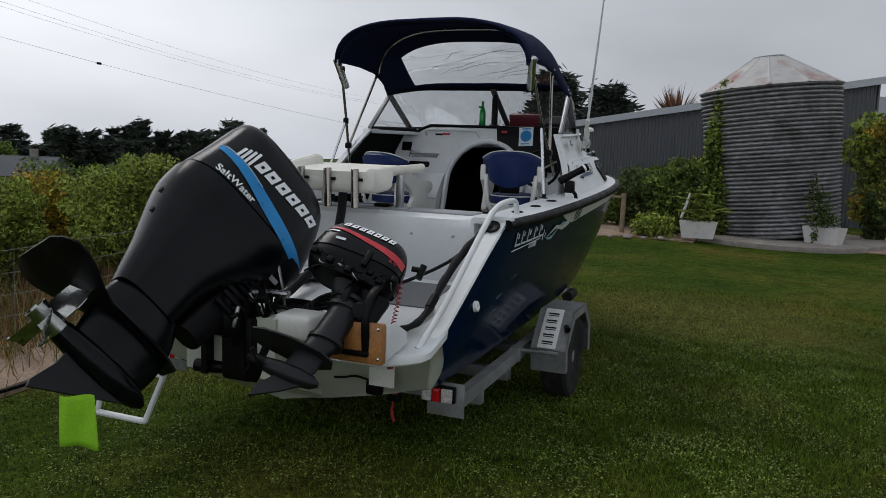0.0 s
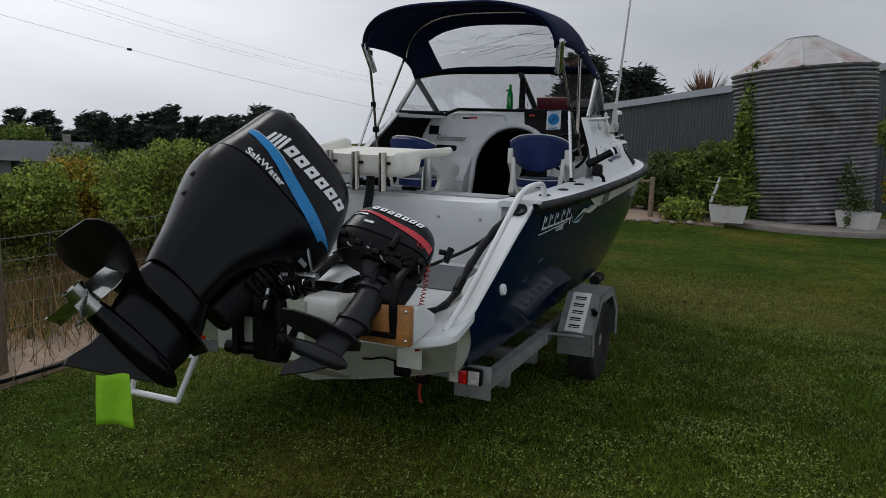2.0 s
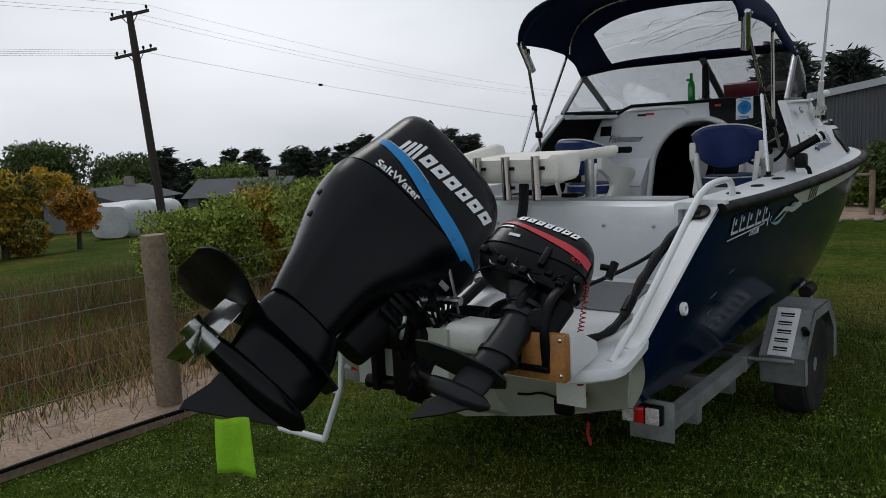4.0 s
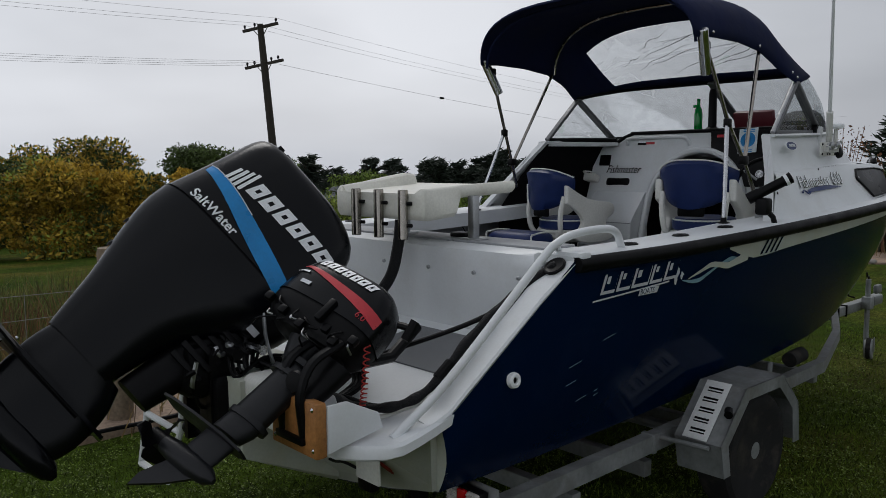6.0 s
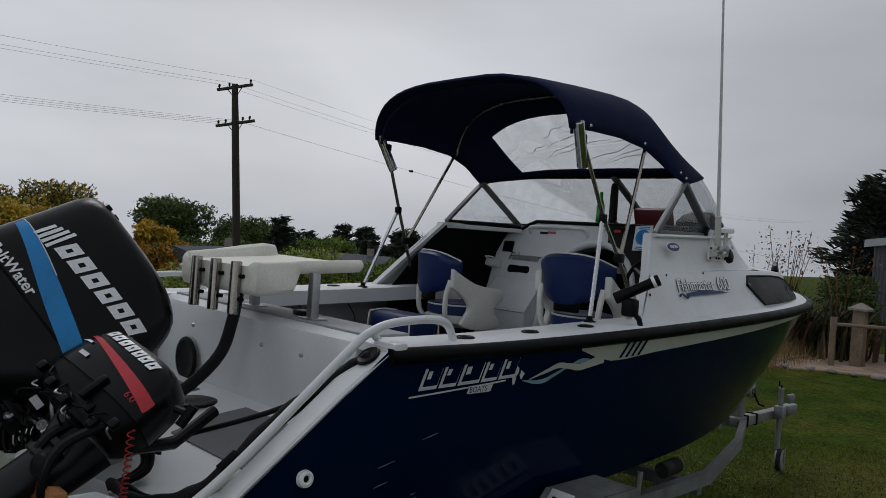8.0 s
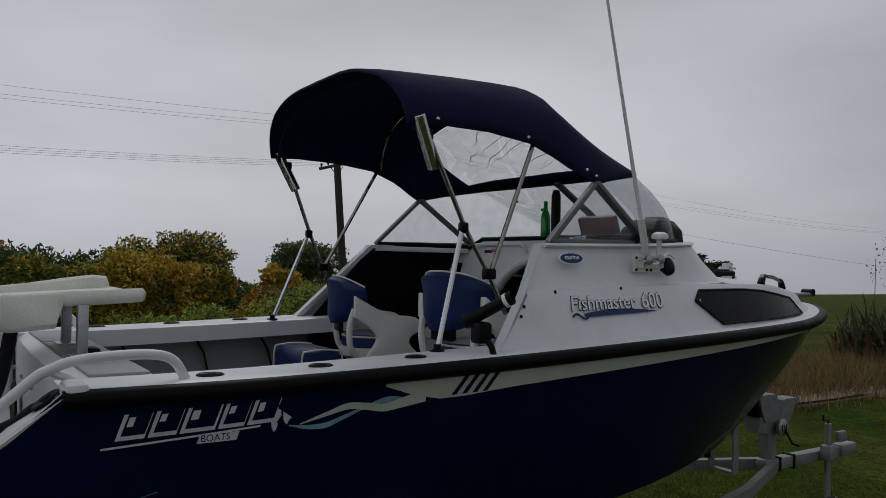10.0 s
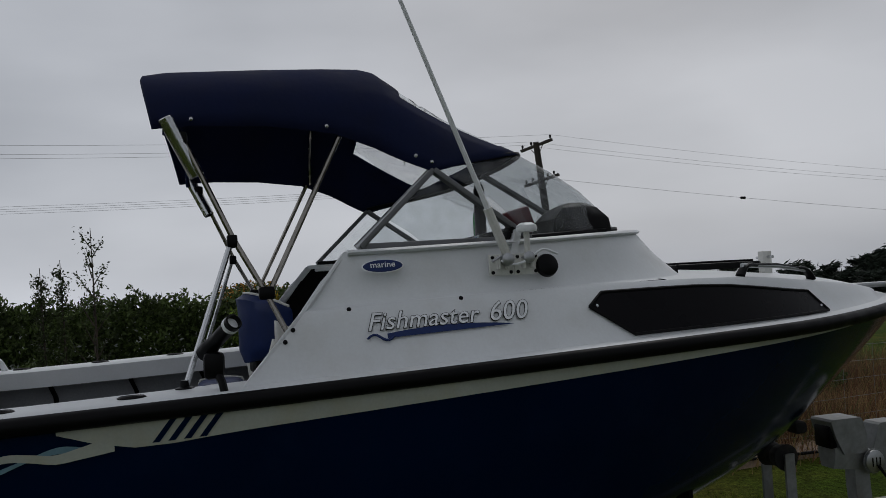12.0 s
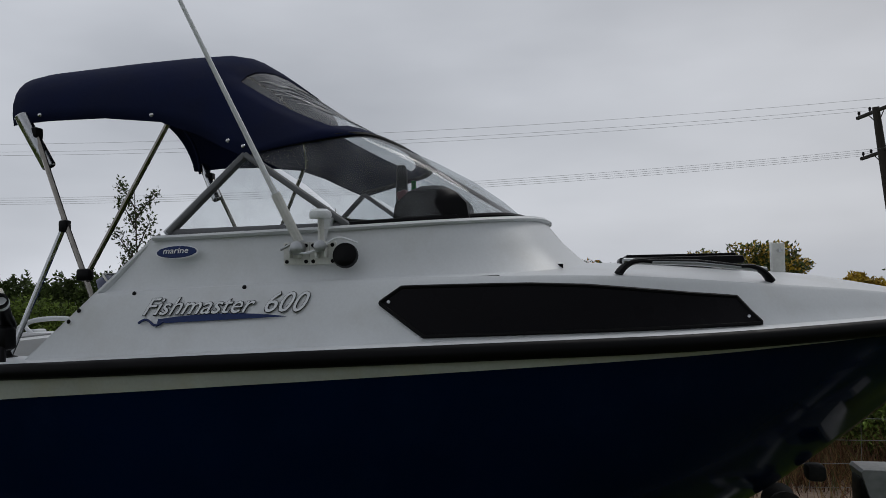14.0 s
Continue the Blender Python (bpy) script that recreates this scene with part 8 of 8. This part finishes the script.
# ---------------------------------------------------------------- water tank, pad and planters
pad_ = []
for k in range(36):
    a = 2 * math.pi * k / 36
    pad_.append((2.75 + 2.25 * math.cos(a) * (1 + 0.03 * math.sin(3 * a)), 15.9 + 2.2 * math.sin(a)))
tagged(part("tank_pad", slab(pad_, 0.13, Matrix.Translation((0, 0, -0.03)), 0.02), M_CONC), "low stained concrete pad under the tank", "concrete pad", kind="structure")
TANK_X, TANK_Y, TANK_R, TANK_H = 2.62, 16.15, 1.51, 3.42
TANK_LEAN_X, TANK_LEAN_Y = 0.0, -6.0
TANK_M = pose(TANK_X, TANK_Y, 0.10, 0, TANK_LEAN_Y, 0) @ pose(0, 0, 0, TANK_LEAN_X, 0, 0)
tank = thing("water_tank", "old round corrugated iron water tank with rusty cone roof", "water tank")
prof = []
N_RIB = 36
for k in range(N_RIB * 8 + 1):
    z = TANK_H * k / (N_RIB * 8)
    prof.append((TANK_R - 0.12 * (1 - z / TANK_H) - 0.055 + 0.10 * abs(math.sin(math.pi * k / 8)) ** 0.8 - 0.03 * (z / TANK_H < 0.02), z))
rings = [[(r * math.cos(2 * math.pi * k / 72) * (1 + 0.008 * math.sin(3 * (2 * math.pi * k / 72) + z)), r * math.sin(2 * math.pi * k / 72), z) for k in range(72)] for r, z in prof]
bm = loft(rings, True, True)
bmesh.ops.transform(bm, matrix=TANK_M, verts=bm.verts[:])
part("wall", bm, M_TANK, tank, "grey corrugated iron wall", sharp=80)
nseg = 12
for k in range(nseg):
    a0, a1 = 2 * math.pi * k / nseg, 2 * math.pi * (k + 1) / nseg
    rows = []
    for f in (0, 0.25, 0.5, 0.75, 1):
        r = TANK_R + 0.07 - (TANK_R - 0.30) * f
        z = TANK_H - 0.03 + 0.72 * f
        rows.append([TANK_M @ Vector((r * math.cos(a0 + (a1 - a0) * g), r * math.sin(a0 + (a1 - a0) * g), z + 0.02 * (g in (0.0, 1.0)))) for g in (0.0, 0.08, 0.5, 0.92, 1.0)])
    part("roof_sheet", loft(rows, False, False), M_RUST, tank, "faded iron roof sheet with rust" if k == 0 else "", smooth=False)
part("roof_cap", turned([(0.38, 0.0), (0.36, 0.04), (0.0001, 0.07)], 20, TANK_M @ Matrix.Translation((0, 0, TANK_H + 0.68))), M_TANK, tank)


def planter(label, x, y, yaw):
    t = thing("planter", label, "planter", "planters by the tank")
    m = pose(x, y, 0.10, 0, 0, yaw)
    rings = [[m @ Vector((sx * w, sy * d, z)) for sx, sy in ((-1, -1), (1, -1), (1, 1), (-1, 1))] for w, d, z in ((0.33, 0.17, 0), (0.40, 0.21, 0.36), (0.37, 0.18, 0.36), (0.36, 0.17, 0.30))]
    bm = loft(rings)
    part("trough", bm, M_PLANTER, t, smooth=False)
    return t, m


t1, m1 = planter("white concrete planter holding broad-leaved plants", 1.06, 14.05, 4)
t2, m2 = planter("white concrete planter with a trailing plant", 3.62, 14.75, -28)
# broad leaved plant in the first planter
pl = thing("broadleaf_plant", "pale green broad-leaved plant in the planter", "plant")
for k in range(34):
    a = 2.4 * k
    L = 0.30 + 0.22 * RNG.random()
    h0 = 0.42 + 0.65 * RNG.random()
    bx, by = 1.06 + 0.28 * (RNG.random() - 0.5) * 2, 14.05 + 0.1 * (RNG.random() - 0.5)
    b0 = Vector((bx, by, h0))
    dr = Vector((math.cos(a), math.sin(a), 0.5))
    sd = Vector((-math.sin(a), math.cos(a), 0))
    rows = []
    for f in (0, 0.2, 0.45, 0.7, 1.0):
        c = b0 + dr * L * f + Vector((0, 0, -0.35 * L * f * f))
        w_ = 0.075 * math.sin(math.pi * min(0.97, 0.08 + 0.9 * f))
        rows.append([c - sd * w_ + Vector((0, 0, 0.02)), c, c + sd * w_ + Vector((0, 0, 0.02))])
    part("leaf", loft(rows, False, False), M_LIGHT, pl)
for k in range(5):
    bx = 0.82 + 0.12 * k
    part("stem", tube([(bx, 14.05, 0.40), (bx + 0.03, 14.04, 1.05)], 0.012, 5), M_LIGHT, pl)
# trailing plant of the second planter and up the wall
vine2 = thing("trailing_plant", "thin trailing plant climbing from the planter", "plant")
P, U, V = blob_leaves([(3.55, 14.6, 0.62, 0.35, 0.2, 0.22), (3.45, 14.55, 0.95, 0.28, 0.15, 0.35), (3.35, 14.55, 1.25, 0.15, 0.1, 0.4), (3.42, 14.48, 0.30, 0.08, 0.05, 0.2)], 900, 0.045, 0.2)
quads_mesh("foliage", P, U, V, M_OLIVE, vine2)
part("stem", tube(smooth_path([(3.6, 14.7, 0.42), (3.5, 14.6, 0.8), (3.35, 14.55, 1.5)], 4), 0.01, 5), M_BARK, vine2)
# creeper up the left of the tank
creeper = thing("creeper", "green creeper climbing the side of the tank", "climbing plant")
cb = []
for k in range(12):
    f = k / 11
    cb.append((1.42 - 0.20 * math.sin(2.5 * f) + 0.05 * f, 15.3, 0.3 + 3.0 * f, 0.40 - 0.2 * f, 0.35, 0.28))
P, U, V = blob_leaves(cb, 6500, 0.06, 0.4)
quads_mesh("foliage", P, U, V, M_GREEN, creeper, "small green leaves")
P, U, V = blob_leaves(cb[3:], 1800, 0.06, 0.6)
quads_mesh("foliage", P, U, V, M_LIGHT, creeper, "young yellow-green leaves")
part("stem", tube(smooth_path([(1.35, 15.1, 0.0), (1.25, 15.2, 1.0), (1.3, 15.3, 2.2), (1.45, 15.35, 3.3)], 5), 0.03, 6), M_BARK, creeper)
for x, y, h, r, mt, sd in ((0.55, 15.6, 1.75, 0.75, M_GREEN, 81), (-0.35, 15.9, 1.55, 0.8, M_OLIVE, 82), (-1.1, 16.6, 1.3, 0.7, M_GREEN, 83), (0.9, 16.6, 2.0, 0.7, M_LIGHT, 84)):
    broadleaf("dense green garden shrub beside the tank", x, y, h, r, 7000, 0.06, mt, category="shrub", name="shrub", low=0.03, group="shrubs by the tank", seed=sd)
broadleaf("low pale green border plant", 0.1, 14.6, 0.5, 0.55, 3000, 0.05, M_LIGHT, category="plant", name="border_plant", low=0.0, seed=85)
broadleaf("tall shrub with yellow leaves beside the tank", 4.75, 17.3, 3.0, 0.9, 7000, 0.07, M_LIGHT, category="shrub", name="shrub", low=0.1, seed=86, accent=M_YELLOW)
broadleaf("dark green shrub behind the tank", 4.9, 16.7, 1.2, 0.5, 4000, 0.06, M_OLIVE, category="shrub", name="shrub", low=0.02, seed=87)
pipe_ = tagged(part("down_pipe", tube([(0.62, 14.75, 0.45), (0.78, 14.9, 1.02)], 0.035, 8), M_PLANTER), "short white pipe leaning among the shrubs", "pipe")
tagged(part("dirt_path", slab([(3.9, 14.6), (5.2, 14.3), (8.5, 15.0), (9, 18), (4.5, 18), (4.2, 15.6)], 0.03, Matrix.Translation((0, 0, -0.012)), 0.01), M_DIRT), "bare dirt path beside the tank", "path", kind="structure")

# ---------------------------------------------------------------- shed behind the tank
shed = thing("shed", "long grey corrugated steel shed with sloping roof edge", "shed")
X0, X1, YS, H0, H1 = -4.2, 5.0, 21.0, 2.55, 4.05
rows = []
nb = 92
for k in range(nb * 4 + 1):
    x = X0 + (X1 - X0) * k / (nb * 4)
    dy = -0.03 if k % 4 in (1, 2) else 0.0
    rows.append([Vector((x, YS + dy, -0.1)), Vector((x, YS + dy, H0 + (H1 - H0) * (x - X0) / (X1 - X0)))])
part("wall", loft(rows, False, False), M_SHED, shed, "grey ribbed steel wall", smooth=False)
part("wall", box(X1, YS + 4, 2.0, 0.1, 8, 4.1), M_SHED, shed, smooth=False)
rf = [[Vector((x, YS - 0.15, z + 0.03)), Vector((x, YS + 8, z + 0.03)), Vector((x, YS + 8, z + 0.09)), Vector((x, YS - 0.15, z + 0.09))] for x, z in ((X0 - 0.2, H0 - 0.03), (X1 + 0.15, H1 + 0.02))]
part("roof", loft(rf), M_ROOF, shed, "pale roof edge", smooth=False)
part("flashing", loft([[Vector((x, YS - 0.17, z - 0.10)), Vector((x, YS - 0.16, z + 0.10)), Vector((x, YS - 0.14, z + 0.10)), Vector((x, YS - 0.14, z - 0.10))] for x, z in ((X0 - 0.2, H0), (X1 + 0.15, H1 + 0.04))]), M_ROOF, shed, smooth=False)
mesh_f = thing("mesh_fence", "wire mesh panel before the shed", "fence")
for k in range(26):
    x = -3.2 + 0.14 * k
    part("wire", tube([(x, 20.2, 0.0), (x, 20.2, 1.25)], 0.006, 4), M_WIRE, mesh_f)
for z in (0.15, 0.35, 0.55, 0.75, 0.95, 1.15):
    part("wire", tube([(-3.2, 20.2, z), (0.4, 20.2, z)], 0.006, 4), M_WIRE, mesh_f)
barn = thing("barn", "pale-roofed farm building behind the tank", "barn")
part("roof", slab([(0, 0), (7, 0), (7, 0.5), (0, 1.2)], 5, axes((5.4, 30, 3.1), (1, 0, 0), (0, 0, 1), (0, 1, 0))), M_ROOF, barn, smooth=False)
part("wall", box(8.9, 32.5, 1.5, 6.8, 4.6, 3.3), M_SHED, barn, smooth=False)
# spiky shrub tops over the shed roof
for x, y, h, r in ((-1.3, 30, 4.6, 0.9), (0.3, 30.5, 4.5, 0.8)):
    t = thing("bare_shrub", "thin spiky shrub rising behind the shed", "shrub", "shrubs behind the shed")
    n_ = 260
    base_ = np.array((x, y, h - 1.6))
    dd = rand_dirs(n_)
    dd[:, 2] = np.abs(dd[:, 2]) + 0.5
    P = np.tile(base_, (n_, 1)) + dd * 0.5
    quads_mesh("foliage", P, dd * (0.35 + 0.4 * RNG.random((n_, 1))), np.cross(dd, rand_dirs(n_)) * 0.035, M_FLAXD, t)
    part("stem", tube([(x, y, 0), (x, y, h - 1.2)], 0.06, 6), M_BARK, t)

# ---------------------------------------------------------------- garden beyond the bow
conifer("dense dark conifer beside the shed", -4.5, 22.6, 4.5, 1.7, 12000, 0.12, seed=91, tufts=60)
conifer("dark conifer rising behind the shed", -2.9, 24.0, 4.2, 1.5, 8000, 0.12, seed=92, tufts=40)
broadleaf("olive green shrub under the conifer", -3.4, 17.4, 1.7, 0.8, 6000, 0.05, M_OLIVE, category="shrub", name="shrub", low=0.1, seed=93)


def flax(label, x, y, h, n_, stalks, seed):
    t = thing("flax_bush", label, "flax plant", "flax clumps beyond the bow")
    g = np.random.default_rng(seed)
    z = ground_z(x, y)
    for nm, m_, cnt, sc in (("blade", M_FLAX, n_, 1.0), ("dead_blade", M_FLAXD, n_ // 2, 0.75)):
        bm = bmesh.new()
        for k in range(cnt):
            a = g.random() * 6.28
            L = h * sc * (0.6 + 0.5 * g.random())
            out = 0.35 + 0.75 * g.random()
            b0 = Vector((x + 0.3 * g.normal(), y + 0.3 * g.normal(), z))
            dr, sd = Vector((math.cos(a), math.sin(a), 0)), Vector((-math.sin(a), math.cos(a), 0))
            rows = []
            for f in (0, 0.35, 0.65, 0.85, 1.0):
                c = b0 + dr * L * 0.55 * out * f ** 1.5 + Vector((0, 0, L * (f - 0.45 * out * f ** 3)))
                w_ = 0.03 * (1 - f) ** 0.5 + 0.003
                rows.append([c - sd * w_, c + sd * w_])
            loft(rows, False, False, bm)
        tagged(part("leaves", bm, m_, t, "strap-like blades"), kind="stuff")
    for k in range(stalks):
        a = g.random() * 6.28
        top = Vector((x + 0.6 * math.cos(a), y + 0.6 * math.sin(a), z + h * (1.25 + 0.35 * g.random())))
        st = part("flower_stalk", tube([(x + 0.1 * math.cos(a), y, z), (x + 0.3 * math.cos(a), y + 0.3 * math.sin(a), z + h * 0.8), top], lambda u: 0.014 * (1 - 0.6 * u), 5), M_FLAXD, t)
        n2 = 40
        u = g.random(n2)
        P = np.array([tuple(top)]) + np.stack([g.normal(size=n2) * 0.12, g.normal(size=n2) * 0.12, -0.55 * u], 1)
        U = g.normal(size=(n2, 3)) * 0.012
        tagged(quads_mesh("seed_pod", P, U, np.cross(U, g.normal(size=(n2, 3))) * 0.6, M_FLAXD, st), kind="stuff")
    return t


flax("dark flax bush with dry seed stalks beyond the bow", -4.0, 15.2, 1.75, 300, 9, 5)
flax("dark flax bush with brown dead blades beyond the bow", -3.0, 15.6, 1.5, 260, 4, 6)
flax("dark flax bush beyond the bow", -5.3, 16.4, 1.5, 220, 5, 7)
gate = thing("post_and_rail", "timber post and rail with a small capped post", "fence")
part("post", tube([(-2.55, 14.1, -0.1), (-2.55, 14.1, 0.95)], 0.06, 12), M_POST, gate)
part("rail", tube([(-2.55, 14.1, 0.82), (-0.7, 14.7, 0.86)], 0.035, 10), M_POST, gate)
part("post", tube([(-0.7, 14.7, -0.1), (-0.7, 14.7, 0.95)], 0.06, 12), M_POST, gate)
cap = thing("capped_post", "square timber post with pyramid cap", "post")
part("shaft", box(-2.25, 14.6, 0.5, 0.22, 0.22, 1.2, 0.01), M_POST, cap)
part("cap", loft([[Vector((-2.25 + sx * w_, 14.6 + sy * w_, z)) for sx, sy in ((-1, -1), (1, -1), (1, 1), (-1, 1))] for w_, z in ((0.18, 1.10), (0.18, 1.14), (0.02, 1.25))]), M_CONC, cap, smooth=False)
blades("dry_grass", "dry brown grass bank beyond the bow", (-9, -3.2, 7, 16), 9000, 0.55, 0.007, M_DRY, 0.35, tuft=0.7)
tagged(part("garden_bed", slab([(-6, 12.6), (-3.4, 12.4), (-2.0, 13.4), (-0.3, 14.2), (1.0, 13.9), (1.0, 17), (-6, 18)], 0.05, Matrix.Translation((0, 0, -0.02)), 0.015), M_DIRT), "bare soil of the garden bed", "garden bed", kind="structure")
r_ = random.Random(3)
for k in range(14):
    f = k / 13
    x, y = -4.3 + 4.6 * f, 12.45 + 1.4 * f + r_.uniform(-0.1, 0.1)
    s = 0.06 + 0.06 * r_.random()
    bm = bmesh.new()
    bmesh.ops.create_icosphere(bm, subdivisions=2, radius=s)
    for v in bm.verts:
        v.co *= 1 + 0.25 * noise.noise(v.co * 9 + Vector((k, 0, 0)))
        v.co.z *= 0.55
    bmesh.ops.translate(bm, verts=bm.verts[:], vec=(x, y, 0.04))
    tagged(part("edging_stone", bm, M_CONC), "rounded stone edging the garden bed", "stone", "edging stones")

# ---------------------------------------------------------------- short lawn blades near the boat
n = 230000
rr = RNG.random(n) ** 0.75
ang = RNG.random(n) * 2 * math.pi
cxy = np.stack([2.2 + rr * 6.2 * np.cos(ang), 0.8 + rr * 7.0 * np.sin(ang)], 1)
cxy = cxy[cxy[:, 0] > -2.6]
spot = np.hypot(cxy[:, 0] - DRY_SPOT[0], cxy[:, 1] - DRY_SPOT[1])
cxy = cxy[(spot > 1.7) | (RNG.random(len(cxy)) < 0.6)]
Z = np.array([ground_z(a, b) for a, b in cxy])
m_ = len(cxy)
patch = np.array([noise.noise(Vector((a * 0.8, b * 0.8, 7))) for a, b in cxy])
H = (0.022 + 0.016 * RNG.random(m_)) * (1 + 0.5 * patch)
U = np.stack([RNG.normal(size=m_) * 0.5 * H, RNG.normal(size=m_) * 0.5 * H, H], 1)
a = RNG.random(m_) * 6.28
V = np.stack([np.cos(a), np.sin(a), np.zeros(m_)], 1) * 0.0035
tagged(quads_mesh("lawn_grass", np.stack([cxy[:, 0], cxy[:, 1], Z], 1), U, V, leaf_mat("lawn_blades", (0.080, 0.118, 0.014), 0.85, 0.7, 0.2, 0.06), tri=True), "short mown grass blades of the lawn", "grass", kind="stuff")

# clover and weeds lying open in the turf
n = 170000
rr = RNG.random(n) ** 0.6
ang = RNG.random(n) * 2 * math.pi
cxy = np.stack([2.0 + rr * 5.0 * np.cos(ang), 0.6 + rr * 6.0 * np.sin(ang)], 1)
cxy = cxy[cxy[:, 0] > -2.6]
dense = np.array([noise.noise(Vector((a * 2.2, b * 2.2, 3))) + 0.5 * noise.noise(Vector((a * 6, b * 6, 9))) for a, b in cxy])
spot = np.hypot(cxy[:, 0] - DRY_SPOT[0], cxy[:, 1] - DRY_SPOT[1])
cxy = cxy[(dense > -0.12 + 0.3 * (RNG.random(len(cxy)) - 0.5)) & ((spot > 1.7) | (RNG.random(len(cxy)) < 0.45))]
m_ = len(cxy)
Z = np.array([ground_z(a, b) for a, b in cxy]) + 0.018 + 0.022 * RNG.random(m_)
a = RNG.random(m_) * 6.28
tilt = RNG.normal(size=(m_, 2)) * 0.35
s_ = (0.0035 + 0.0045 * RNG.random(m_))[:, None]
U = np.stack([np.cos(a), np.sin(a), tilt[:, 0]], 1) * s_
V = np.stack([-np.sin(a), np.cos(a), tilt[:, 1]], 1) * s_
tagged(quads_mesh("clover", np.stack([cxy[:, 0], cxy[:, 1], Z], 1), U, V, leaf_mat("clover_leaves", (0.135, 0.178, 0.044), 0.75, 0.6, 0.2, 0.12)), "low clover growing through the lawn", "clover", kind="stuff")
